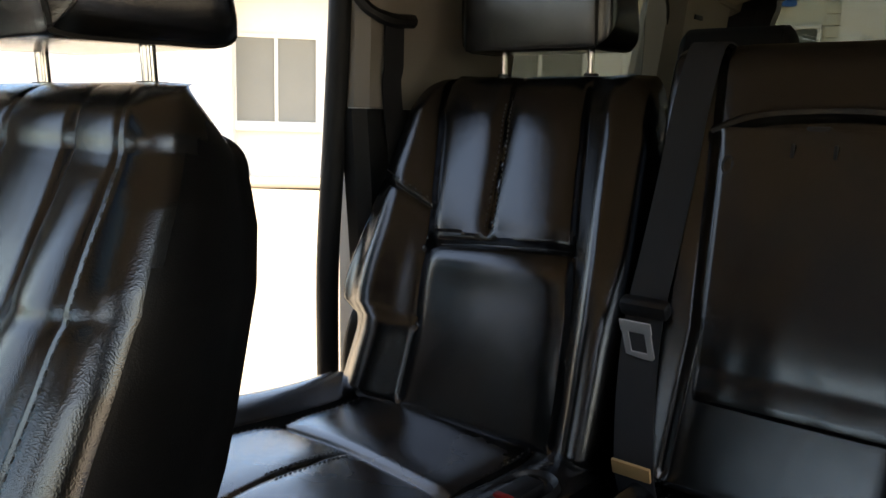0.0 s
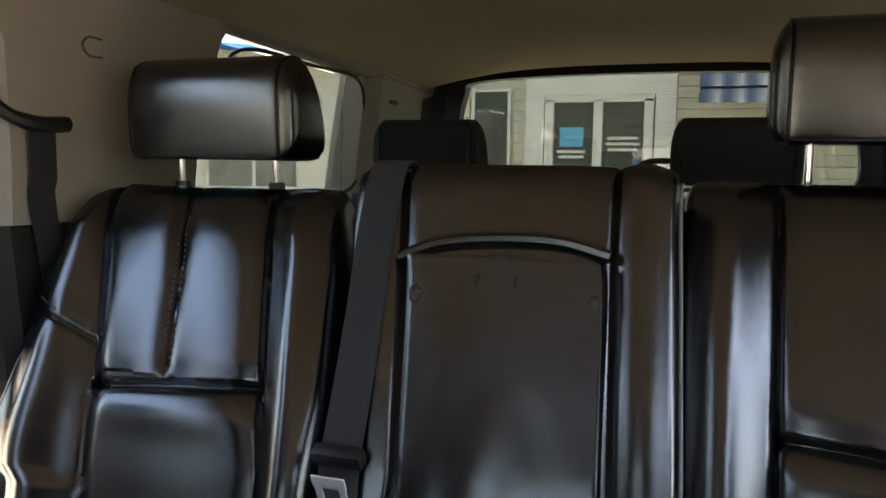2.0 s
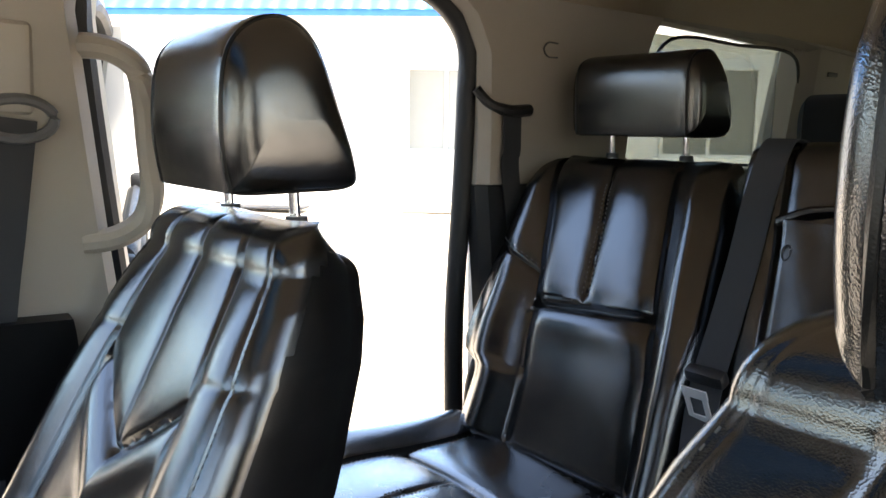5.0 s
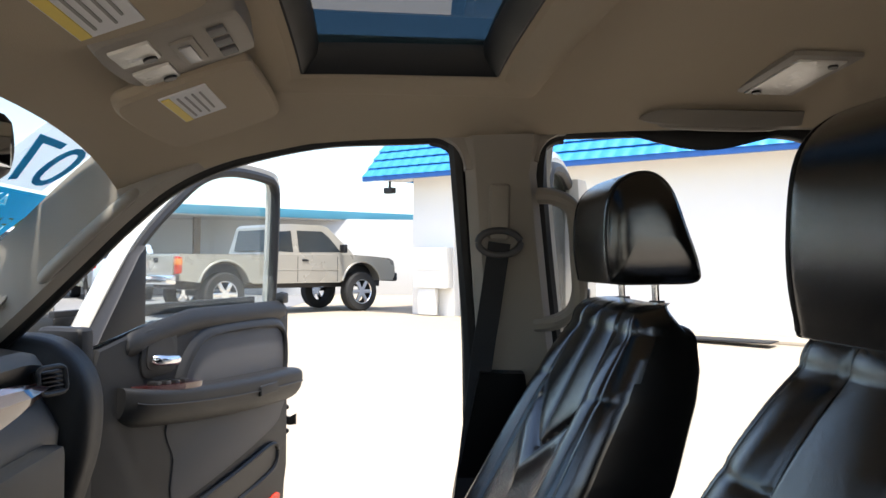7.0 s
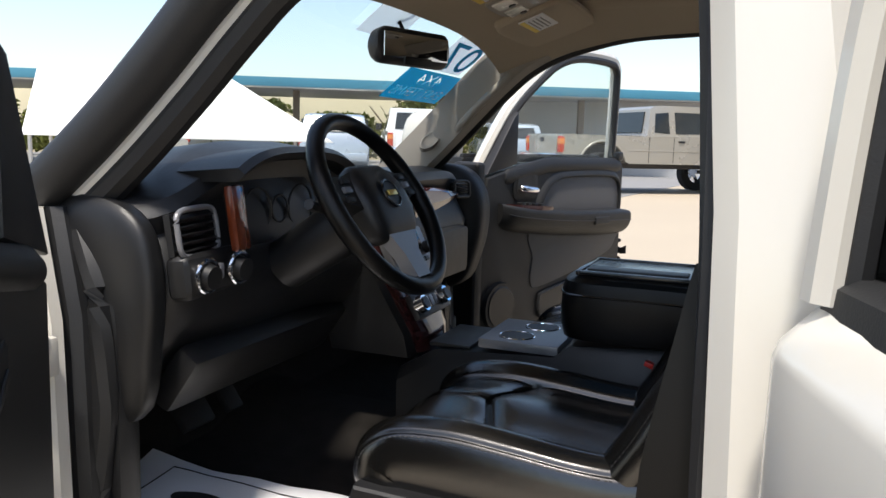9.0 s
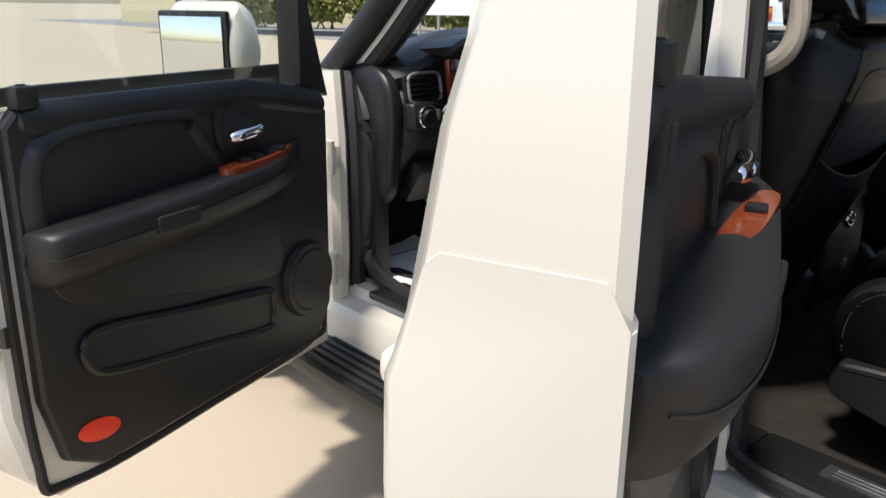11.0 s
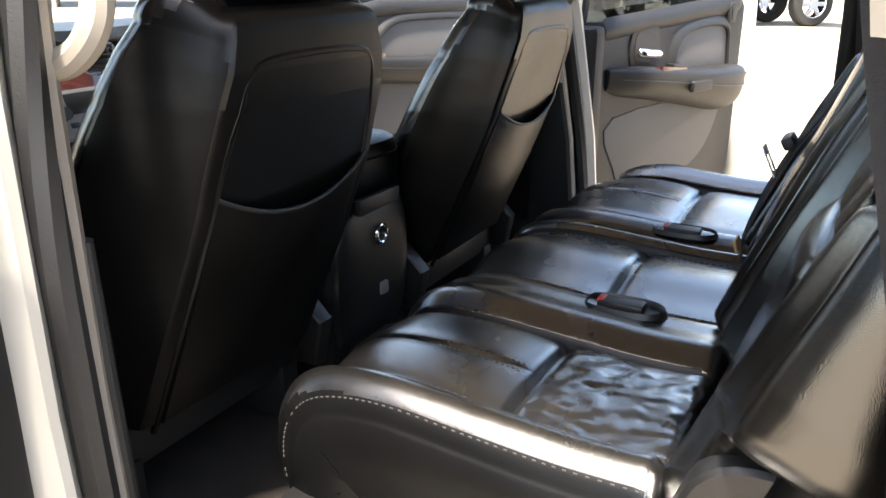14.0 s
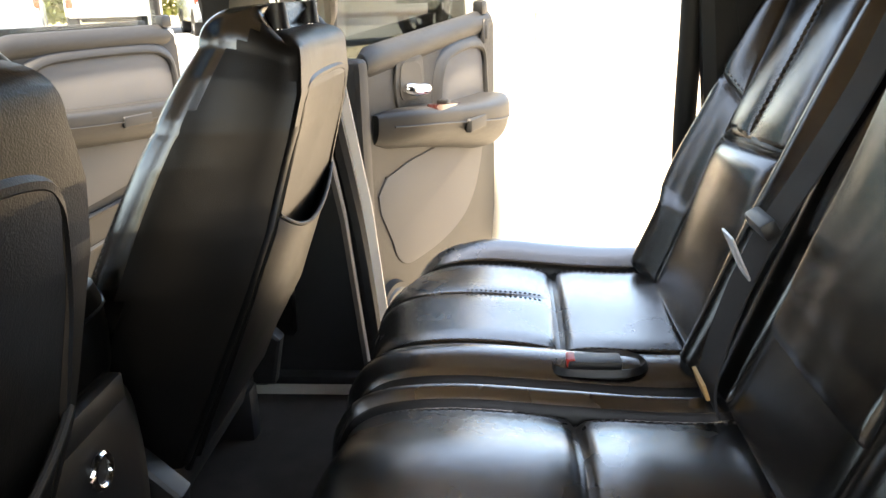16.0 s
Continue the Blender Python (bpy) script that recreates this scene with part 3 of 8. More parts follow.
def pickup(m, label, paint):
    """A lifted extended-cab pickup: the body with open wheel arches, an open bed, chrome bumper and big tyres."""
    c = thing("pickup_truck", m, label, "truck")
    half, wr, axles = 0.96, 0.475, (-1.72, 1.95)

    def arch(y, lo):
        return [(y + 0.60 * math.cos(a), max(lo, 0.60 + 0.60 * math.sin(a))) for a in (math.radians(12 + 156 * k / 14) for k in range(15))]
    low = 0.74
    bottom = [(2.95, low)] + arch(axles[1], low) + [(1.3, low - 0.04), (-1.05, low - 0.04)] + arch(axles[0], low) + [(-2.72, low + 0.04)]
    bed = [(-2.78, 1.20), (-2.75, 1.33), (-0.60, 1.33)]
    nose = [(1.70, 1.36), (2.3, 1.33), (2.85, 1.29), (2.98, 1.22), (3.03, 1.05), (3.02, 0.85)]
    outline = bed + nose + bottom

    def sides(prof, x_out, lean=0.0):
        return [[(x * (1 - lean * max(0.0, z - 1.33)), y * (0.992 if abs(x) > x_out * 0.98 else 1.0), z) for y, z in prof] for x in (-x_out, -x_out * 0.975, x_out * 0.975, x_out)]
    bm = bmesh.new()
    loft(bm, sides(outline, half))
    part("body", bm, paint, c)
    # cab above the belt, with windows set in
    cab = [(-0.62, 1.32), (-0.58, 1.40), (-0.47, 1.96), (-0.36, 2.03), (0.0, 2.05), (0.9, 2.04), (1.06, 1.99), (1.68, 1.42), (1.74, 1.32)]
    bm = bmesh.new()
    loft(bm, sides(cab, half - 0.03, 0.24))
    part("cab", bm, paint, c)
    for g in ([(-0.40, 1.42), (-0.35, 1.86), (0.0, 1.89), (0.0, 1.40)], [(0.16, 1.40), (0.16, 1.90), (0.86, 1.90), (1.05, 1.76), (1.34, 1.42)]):
        for sx in (-1, 1):
            bm = bmesh.new()
            ring = [[(sx * (half - 0.03 + o) * (1 - 0.24 * max(0.0, z - 1.33)), y, z) for y, z in g] for o in (-0.03, 0.006)]
            loft(bm, ring)
            part("window", bm, TAILGLASS, c, smooth=False)
    bm = bmesh.new()
    loft(bm, [[(-0.66, -0.59 + o, 1.42), (0.66, -0.59 + o, 1.42), (0.60, -0.51 + o, 1.90), (-0.60, -0.51 + o, 1.90)] for o in (0.02, -0.012)])
    part("rear_window", bm, TAILGLASS, c, smooth=False)
    for y in axles:
        for sx in (-1, 1):
            wheel(c, sx * (half - 0.12), y, wr, 0.30, sx, CHROME)
            bm = bmesh.new()
            tube(bm, [(sx * (half + 0.004), p, q) for p, q in arch(y, low)], 0.028, 8)
            part("arch_lip", bm, paint, c)
    bm = bmesh.new()
    box(bm, (0, 0.1, 0.86), (1.35, 5.3, 0.55), 0.03)
    part("chassis", bm, TRIM_BLACK, c)
    bm = bmesh.new()
    box(bm, (0, axles[0], wr), (1.5, 0.12, 0.12), 0.03)
    box(bm, (0, axles[0], wr), (0.3, 0.3, 0.28), 0.08)
    part("rear_axle", bm, TRIM_BLACK, c)
    bm = bmesh.new()
    box(bm, (0, -1.68, 1.325), (1.62, 2.02, 0.03), 0.008)
    part("bed_cover", bm, TRIM_BLACK, c, "black bed liner")
    bm = bmesh.new()
    box(bm, (0, -2.775, 1.08), (1.50, 0.04, 0.44), 0.015)
    tg = part("tailgate", bm, paint, c)
    bm = bmesh.new()
    box(bm, (0, -2.80, 1.20), (0.20, 0.02, 0.10), 0.02)
    part("tailgate_latch", bm, TRIM_BLACK, tg)
    for sx in (-1, 1):
        bm = bmesh.new()
        box(bm, (sx * 0.885, -2.735, 1.10), (0.16, 0.12, 0.36), 0.03)
        tl = part("tail_light", bm, TAIL_RED, c, "red and amber tail light")
        bm = bmesh.new()
        box(bm, (sx * 0.887, -2.737, 1.17), (0.162, 0.122, 0.14), 0.02)
        part("amber_lens", bm, TAIL_AMBER, tl, "amber lens")
        bm = bmesh.new()
        box(bm, (sx * 1.08, 1.30, 1.50), (0.2, 0.1, 0.2), 0.03)
        part("mirror", bm, TRIM_BLACK, c)
        bm = bmesh.new()
        box(bm, (sx * (half + 0.01), 0.30, 1.22), (0.03, 0.17, 0.05), 0.012)
        part("door_handle", bm, TRIM_BLACK, c)
        for y in (0.10, 1.22, -0.55):
            bm = bmesh.new()
            box(bm, (sx * (half - 0.004), y, 1.02), (0.012, 0.014, 0.58), 0.0)
            part("door_gap", bm, TRIM_BLACK, c, smooth=False)
        bm = bmesh.new()
        box(bm, (sx * (half + 0.002), 0.1, 1.0), (0.012, 2.3, 0.022), 0.004)
        part("body_line", bm, paint, c)
    bm = bmesh.new()
    box(bm, (0, -2.90, 0.80), (1.86, 0.22, 0.20), 0.04)
    part("bumper", bm, CHROME, c, "chrome rear bumper")
    bm = bmesh.new()
    box(bm, (0, 3.05, 0.82), (1.86, 0.16, 0.22), 0.05)
    part("bumper", bm, TRIM_BLACK, c)
    return c


def wagon(m, label, paint):
    out = [(-2.3, 0.5), (-2.36, 0.95), (-2.2, 1.3), (-1.95, 1.66), (-1.7, 1.72), (0.3, 1.74), (0.6, 1.66), (1.2, 1.18), (2.2, 1.05), (2.35, 0.85), (2.35, 0.5), (2.1, 0.4), (-2.1, 0.4)]

    def more(c):
        for sx in (-1, 1):
            q = bmesh.new()
            box(q, (sx * 0.84, -2.24, 1.05), (0.12, 0.2, 0.32), 0.03)
            part("tail_light", q, TAIL_RED, c, "red tail light")
        q = bmesh.new()
        slab(q, [(-0.66, 1.22), (0.66, 1.22), (0.58, 1.6), (-0.58, 1.6)], "y", -0.02, 0.02)
        ob = part("rear_window", q, TAILGLASS, c, smooth=False)
        ob.matrix_basis = Matrix.Translation((0, -2.135, 0)) @ Matrix.Translation((0, 0, 1.4)) @ pose(0, 0, 0, -33) @ Matrix.Translation((0, 0, -1.4))
        q = bmesh.new()
        box(q, (0, -2.36, 0.62), (1.7, 0.12, 0.2), 0.04)
        part("bumper", q, paint, c)
    return car_body("parked_wagon", m, label, "car", paint, out,
                    [[(-1.95, 1.2), (-1.78, 1.58), (-1.1, 1.6), (-1.1, 1.2)], [(-1.0, 1.2), (-1.0, 1.6), (-0.25, 1.62), (-0.25, 1.2)], [(-0.15, 1.2), (-0.15, 1.62), (0.35, 1.6), (0.9, 1.2)]],
                    0.9, (-1.4, 1.4), 0.35, more)


def carport(m):
    c = thing("carport", m, "long flat-roofed steel carport with a teal fascia", "carport")
    q = bmesh.new()
    box(q, (0, 0, 2.75), (44, 6, 0.18), 0.02)
    part("roof", q, STEEL, c)
    q = bmesh.new()
    box(q, (0, -3.02, 2.86), (44.1, 0.06, 0.3), 0.01)
    part("fascia", q, material("teal_fascia", (0.05, 0.20, 0.28), 0.5, grain=40, vary=0.1, scale2=1), c)
    for k in range(9):
        q = bmesh.new()
        box(q, (-20 + 5 * k, -1.8, 1.34), (0.22, 0.22, 2.68), 0.02)
        part("post", q, BARK, c)


def canopy(m):
    c = thing("canvas_canopy", m, "white peaked canvas canopy on slim posts", "canopy")
    bm = bmesh.new()
    h0, h1 = 1.05, 2.15
    loft(bm, [[(-3.2, -1.5, h0), (1.6, -1.5, h0), (1.6, 1.5, h0), (-3.2, 1.5, h0)], [(-3.1, -1.5, h0 + 0.02), (1.55, -1.5, h0 + 0.03), (1.55, 1.5, h0 + 0.03), (-3.1, 1.5, h0 + 0.02)], [(-3.0, -0.15, h1), (0.0, -0.15, h1), (0.0, 0.15, h1), (-3.0, 0.15, h1)]])
    part("cover", bm, FRAME_W, c, "white canvas cover", smooth=False)
    for x in (-3.0, 1.45):
        for y in (-1.4, 1.4):
            bm = bmesh.new()
            tube(bm, [(x, y, -0.05), (x, y, h0 + 0.01)], 0.03, 8)
            part("post", bm, SATIN, c)


def shrub(m, w, h, seed):
    """A hedge-like bush: short stems and many small leaf clumps."""
    rnd = random.Random(seed)
    c = thing("bush", m, "sunlit yellow-green desert bush", "bush", "bushes behind the carport")
    q = bmesh.new()
    for k in range(7):
        a = rnd.uniform(0, 6.28)
        p = Vector((rnd.uniform(-0.2, 0.2) * w, rnd.uniform(-0.2, 0.2), 0))
        e = Vector((math.cos(a) * w * 0.35, math.sin(a) * 0.6, h * 0.8))
        tube(q, [p, p.lerp(p + e, 0.5) + Vector((0, 0, 0.15)), p + e], [0.05, 0.03, 0.012], 6)
    part("trunk", q, BARK, c)
    verts, faces = [], []
    for k in range(2200):
        a, r = rnd.uniform(0, 6.28), rnd.random() ** 0.5
        z = rnd.uniform(0.12, 1.0)
        s = math.sqrt(max(0.05, 1 - (z - 0.45) ** 2 * 2.4)) * (0.8 + 0.3 * noise.noise(Vector((math.cos(a) * 2, math.sin(a) * 2, z * 3 + seed))))
        p = Vector((math.cos(a) * r * s * w / 2, math.sin(a) * r * s * min(w, 2.4) / 2, z * h))
        u = Vector((rnd.gauss(0, 1), rnd.gauss(0, 1), rnd.gauss(0, 1))).normalized() * rnd.uniform(0.10, 0.21)
        v = u.orthogonal().normalized() * u.length * 0.6
        i = len(verts)
        verts += [p - u, p + v, p + u, p - v]
        faces.append((i, i + 1, i + 2, i + 3))
    me = bpy.data.meshes.new("crown")
    me.from_pydata(verts, [], faces)
    me.materials.append(LEAF)
    ob = new("crown", me)
    ob.parent = c


def lot():
    ground()
    office()
    rear_office()
    pickup(pose(17.99, 2.29, 0.27, 0, 0, -141), "pewter extended-cab pickup truck on big tyres", GOLD)
    wagon(pose(18.2, 11.0, 0.27, 0, 0, -62), "pale blue parked wagon seen from behind", BLUECAR)
    pickup(pose(20.6, 9.6, 0.27, 0, 0, -62), "white pickup truck parked under the carport", WHITECAR)
    wagon(pose(15.5, 14.5, 0.27, 0, 0, -62), "dark parked wagon under the carport", GOLD)
    wagon(pose(24.5, 8.0, 0.27, 0, 0, -62), "silver parked car beyond the pickup", BLUECAR)
    carport(pose(23.5, 15.5, 0.27, 0, 0, -62))
    canopy(pose(10.0, 8.6, 0.24, 0, 0, -48))
    w = bmesh.new()
    box(w, (28, 2.5, 1.5), (0.3, 15, 3.0), 0.02)
    ob = part("wall_yard", w, GREYWALL)
    tagged(ob, "long grey block wall closing the yard", "wall", kind="structure")
    w = bmesh.new()
    box(w, (0, 0, 1.7), (60, 0.3, 3.5), 0.02)
    ob = part("wall_far", w, TANWALL)
    ob.matrix_world = pose(31.5, 25.5, 0.0, 0, 0, -62)
    tagged(ob, "sunlit tan wall beyond the carport", "wall", kind="structure")
    for k in range(9):
        x = k / 8
        shrub(pose(34 - 15 * x, 10.5 + 28 * x, 0.27, 0, 0, 118), 5.2, 2.7 + 0.6 * math.sin(k * 2.1), k + 1)


# ---------------------------------------------------------------- the vehicle's shell
def post(sections, soft=0.012):
    """A pillar: sections of (x_in, x_out, y_front, y_rear, z), skinned with rounded corners."""
    rings = []
    for xi, xo, yf, yr, z in sections:
        r = soft if xo > xi else -soft
        q = soft
        rings.append([(xi, yf - q, z), (xi + r, yf, z), (xo - r, yf, z), (xo, yf - q, z), (xo, yr + q, z), (xo - r, yr, z), (xi + r, yr, z), (xi, yr + q, z)])
    bm = bmesh.new()
    return loft(bm, rings)


def along(bm, centres, section):
    """Sweeps an (across, up) section along centres; across is +x, up is square to the path."""
    P = [Vector(c) for c in centres]
    rings = []
    for i, p in enumerate(P):
        d = (P[min(i + 1, len(P) - 1)] - P[max(i - 1, 0)]).normalized()
        a = Vector((1, 0, 0)) - d.x * d
        a.normalize()
        b = a.cross(d)
        if b.z < 0:
            b = -b
        rings.append([p + a * k + b * t for k, t in (section(p) if callable(section) else section)])
    return loft(bm, rings)


def shell():
    suv = thing("suv_body", pose(0, 0, 0), "pearl white full-size SUV body with open doors", "car")
    # headliner with the sunroof opening
    hx, hy0, hy1 = 0.43, -0.235, 0.125

    def zin(x, y):
        front = max(0.0, y - 0.1) / 0.4
        side = interp(y, [(-1.0, 0.068), (-0.5, 0.085), (0.0, 0.108), (0.2, 0.125)])
        low = min(1.0, max(0.0, (y + 0.75) / 0.45))
        return 1.845 - 0.03 * low * low * (3 - 2 * low) * (1 - 0.7 * (abs(x) / 0.73) ** 3) - side * (abs(x) / 0.73) ** 3.2 - 0.115 * front ** 1.7 - 0.025 * max(0, (-y - 1.9) / 0.95) ** 2
    xs = sorted({round(v, 4) for v in [-0.73 + 1.46 * i / 28 for i in range(29)] + [-hx, hx]})
    ys = sorted({round(v, 4) for v in [0.52 - 3.36 * i / 44 for i in range(45)] + [hy0, hy1]})
    bm = bmesh.new()
    grid = {(x, y): bm.verts.new((x, y, zin(x, y))) for x in xs for y in ys}
    for a, b in zip(xs, xs[1:]):
        for c, d in zip(ys, ys[1:]):
            if not (a >= -hx and b <= hx and c >= hy0 and d <= hy1):
                bm.faces.new((grid[a, c], grid[b, c], grid[b, d], grid[a, d]))
    part("headliner", bm, HEADLINER, suv, "beige woven headliner")
    # rounded lip and well of the sunroof
    loop = [(hx, hy1), (-hx, hy1), (-hx, hy0), (hx, hy0)]
    fine = []
    for (ax, ay), (bx, by) in zip(loop, loop[1:] + loop[:1]):
        fine += [(ax + (bx - ax) * t / 8, ay + (by - ay) * t / 8) for t in range(8)]
    bm = bmesh.new()

    def lip(o, z):
        return [(x * (1 + o / hx), (y - (hy0 + hy1) / 2) * (1 + o / 0.18) + (hy0 + hy1) / 2, zin(x, y) + z) for x, y in fine]
    loft(bm, [lip(0.10, 0.004), lip(0.088, -0.012), lip(0.075, -0.02), lip(0.055, -0.022), lip(0.03, -0.012), lip(0.012, 0.0), lip(0.0, 0.012), lip(0.0, 0.05)], caps=False)
    part("sunroof_lip", bm, HEADLINER, suv)
    bm = bmesh.new()
    loft(bm, [lip(0.006, 0.004), lip(-0.004, 0.0), lip(-0.03, 0.028), lip(-0.034, 0.05), lip(0.01, 0.055)], caps=False)
    part("sunroof_seal", bm, RUBBER, suv)
    bm = bmesh.new()
    box(bm, (0, (hy0 + hy1) / 2, 1.858), (0.86, 0.37, 0.006), 0.0)
    g = part("sunroof_glass", bm, glass("sunroof_tint", (0.20, 0.26, 0.29)), suv, "smoked sunroof glass", smooth=False)
    # outer roof, with the same opening
    bm = bmesh.new()
    xs2 = sorted({round(v, 4) for v in [-0.80 + 1.6 * i / 16 for i in range(17)] + [-0.45, 0.45]})
    ys2 = sorted({round(v, 4) for v in [0.50 - 3.42 * i / 24 for i in range(25)] + [-0.255, 0.145]})
    for off in (0.0, -0.02):
        gr = {(x, y): bm.verts.new((x, y, 1.885 + off - 0.06 * (abs(x) / 0.8) ** 3.5 - 0.09 * max(0, (y - 0.1) / 0.4) ** 1.7)) for x in xs2 for y in ys2}
        for a, b in zip(xs2, xs2[1:]):
            for c, d in zip(ys2, ys2[1:]):
                if not (a >= -0.45 and b <= 0.45 and c >= -0.255 and d <= 0.145):
                    bm.faces.new((gr[a, c], gr[b, c], gr[b, d], gr[a, d]))
    part("roof", bm, PAINT, suv)
    for s in (1, -1):
        # roof rail running down into the windscreen pillar
        path = [(0.765, -2.9, 1.79), (0.765, -2.2, 1.825), (0.765, -1.5, 1.84), (0.765, -1.0, 1.838), (0.765, -0.5, 1.822), (0.765, -0.1, 1.80), (0.762, 0.12, 1.785), (0.752, 0.32, 1.735), (0.742, 0.45, 1.672), (0.738, 0.55, 1.588), (0.742, 0.66, 1.478), (0.755, 0.79, 1.352), (0.785, 1.0, 1.165)]
        path = [(s * p.x, p.y, p.z) for p in spline(path, 70)]

        def inner(p):
            t = min(1, max(0, (p.y - 0.12) / 0.33))
            top = 0.02 + 0.06 * t
            return [(-s * 0.050, top), (-s * 0.056, 0.0), (-s * 0.045, -0.048), (-s * 0.012, -0.062), (s * 0.022, -0.05), (s * 0.02, top)]

        def outer(p):
            t = min(1, max(0, (p.y - 0.12) / 0.33))
            top = 0.015 + 0.01 * t
            k = 0.034 * t
            return [(s * 0.024, -0.066), (s * (0.066 - k * 0.6), -0.060 + 0.004 * t), (s * (0.09 - k), -0.036), (s * (0.08 - k), top), (s * 0.024, top + 0.01)]
        bm = bmesh.new()
        along(bm, path, inner)
        part("roof_rail_trim", bm, PILLAR, suv, "beige windscreen pillar and roof rail trim")
        bm = bmesh.new()
        along(bm, path, outer)
        part("roof_rail", bm, PAINT, suv)
        bm = bmesh.new()
        strip = [Vector(q) for q in path if q[1] > 0.2]
        tube(bm, [q + Vector((s * 0.062, 0.014, 0.010)) for q in strip], [0.02 + 0.026 * min(1.0, (q.y - 0.2) / 0.2) for q in strip], 14)
        part("windscreen_seal", bm, RUBBER, suv)
        bm = bmesh.new()
        low = []
        for i, q in enumerate(path[14:]):
            c = [Vector(path[min(k, len(path) - 1)]) for k in (14 + i, 15 + i, 13 + i)]
            dd = (c[1] - c[2]).normalized()
            up = Vector((0, -dd.z, dd.y))
            if up.z < 0:
                up = -up
            low.append(Vector(q) + Vector((s * 0.026, 0, 0)) - up * 0.058)
        tube(bm, low, 0.031 if s < 0 else 0.015, 10)
        part("door_seal", bm, RUBBER, suv)
        # rounded corners where the rail meets the pillars
        for y, z, dy, dz in ((-0.212, 1.742, 0.075, -0.075), (-0.378, 1.752, -0.065, -0.065)):
            o = [(y - dy * 0.3, z - dz * 0.3), (y + dy, z - dz * 0.3), (y + dy, z)]
            arc = [(y + dy - dy * math.sin(a), z + dz - dz * math.cos(a)) for a in (math.pi / 2 * k / 8 for k in range(1, 9))]
            bm = bmesh.new()
            slab(bm, o + arc + [(y - dy * 0.3, z + dz)], "x", s * 0.738, s * 0.80, 0.006)
            part("opening_corner", bm, PILLAR, suv)
            bm = bmesh.new()
            tube(bm, [(s * 0.79, y + dy, z)] + [(s * 0.79, p, q) for p, q in arc], 0.017, 8)
            part("door_seal", bm, RUBBER, suv)
        if s > 0:
            # loose seal sagging over the rear passenger door
            bm = bmesh.new()
            rings = []
            for i in range(25):
                t = i / 24
                y = -0.55 - 0.42 * t
                sag = 0.034 * math.sin(math.pi * t) ** 1.6 * (0.8 + 0.5 * t)
                rings.append([(0.772, y, 1.775), (0.79, y, 1.77 - sag * 0.4), (0.786, y, 1.764 - sag), (0.774, y, 1.762 - sag), (0.768, y, 1.766 - sag * 0.5)])
            loft(bm, rings)
            part("loose_seal", bm, RUBBER, suv, "black door seal hanging loose")
        # centre pillar
        secs = [(0.835, 0.965, -0.28, -0.51, 0.56), (0.825, 0.96, -0.262, -0.475, 0.95), (0.79, 0.93, -0.25, -0.425, 1.30), (0.735, 0.86, -0.215, -0.375, 1.66), (0.715, 0.85, -0.20, -0.385, 1.775)]
        if s < 0:
            secs = [(a, b, c - (0.02 if z > 1.7 else 0.036), d - 0.012, z) for a, b, c, d, z in secs]
        bm = post([(s * a, s * (a + (b - a) * 0.45), c, d, z) for a, b, c, d, z in secs], 0.02)
        part("centre_pillar_trim", bm, [PILLAR], suv, "beige centre pillar trim")
        low = [(0.825, 0.845, -0.277 - (0.036 if s < 0 else 0), -0.512, 0.56), (0.812, 0.834, -0.259 - (0.036 if s < 0 else 0), -0.478, 0.95), (0.798, 0.818, -0.254 - (0.036 if s < 0 else 0), -0.452, 1.12)]
        bm = post([(s * a, s * b, c, d, z) for a, b, c, d, z in low], 0.008)
        part("lower_pillar_trim", bm, TRIM_DARK, suv)
        jamb = 0.012 if s < 0 else 0.046
        bm = post([(s * (a + (b - a) * 0.46), s * b, c + 0.012, d - jamb, z) for a, b, c, d, z in secs], 0.03)
        part("centre_pillar", bm, PAINT, suv)
        for off, k in ((0.012, 2), (-0.012, 3)):
            bm = bmesh.new()
            pts = [(s * (a + (b - a) * 0.45), (c, d)[k - 2] + off, z) for a, b, c, d, z in secs]
            tube(bm, spline(pts, 24), 0.02, 8)
            part("door_seal", bm, RUBBER, suv)
        # hinge pillar and kick panel
        foot = [(0.85, 0.97, 0.97, 0.78, 0.40), (0.85, 0.97, 0.97, 0.76, 0.70), (0.84, 0.96, 1.05, 0.78, 1.05), (0.80, 0.92, 1.15, 0.86, 1.24)]
        if s > 0:
            foot[-1] = (0.81, 0.93, 1.13, 0.86, 1.17)
        bm = post([(s * (a + 0.056), s * b, c, d, z) for a, b, c, d, z in foot], 0.02)
        part("hinge_pillar", bm, PAINT, suv)
        bm = post([(s * a, s * (a + 0.054), c, d - 0.006, z) for a, b, c, d, z in foot], 0.015)
        part("pillar_flange", bm, RUBBER, suv)
        bm = bmesh.new()
        tube(bm, spline([(s * 0.85, 0.30, 0.60), (s * 0.85, 0.62, 0.60), (s * 0.855, 0.765, 0.68), (s * 0.85, 0.755, 0.9), (s * 0.84, 0.78, 1.1), (s * 0.80, 0.87, 1.24)], 30), 0.024, 8)
        part("door_seal", bm, RUBBER, suv)
        bm = bmesh.new()
        box(bm, (s * 0.815, 0.90, 0.80), (0.06, 0.34, 0.56), 0.02)
        part("kick_panel", bm, TRIM_BLACK, suv)
        for z in (0.66, 1.0):
            bm = bmesh.new()
            box(bm, (s * 0.975, 0.79, z), (0.05, 0.08, 0.07), 0.01)
            tube(bm, [(s * 0.985, 0.76, z - 0.05), (s * 0.985, 0.76, z + 0.05)], 0.014)
            part("hinge", bm, PAINT, suv)
        # sill
        bm = bmesh.new()
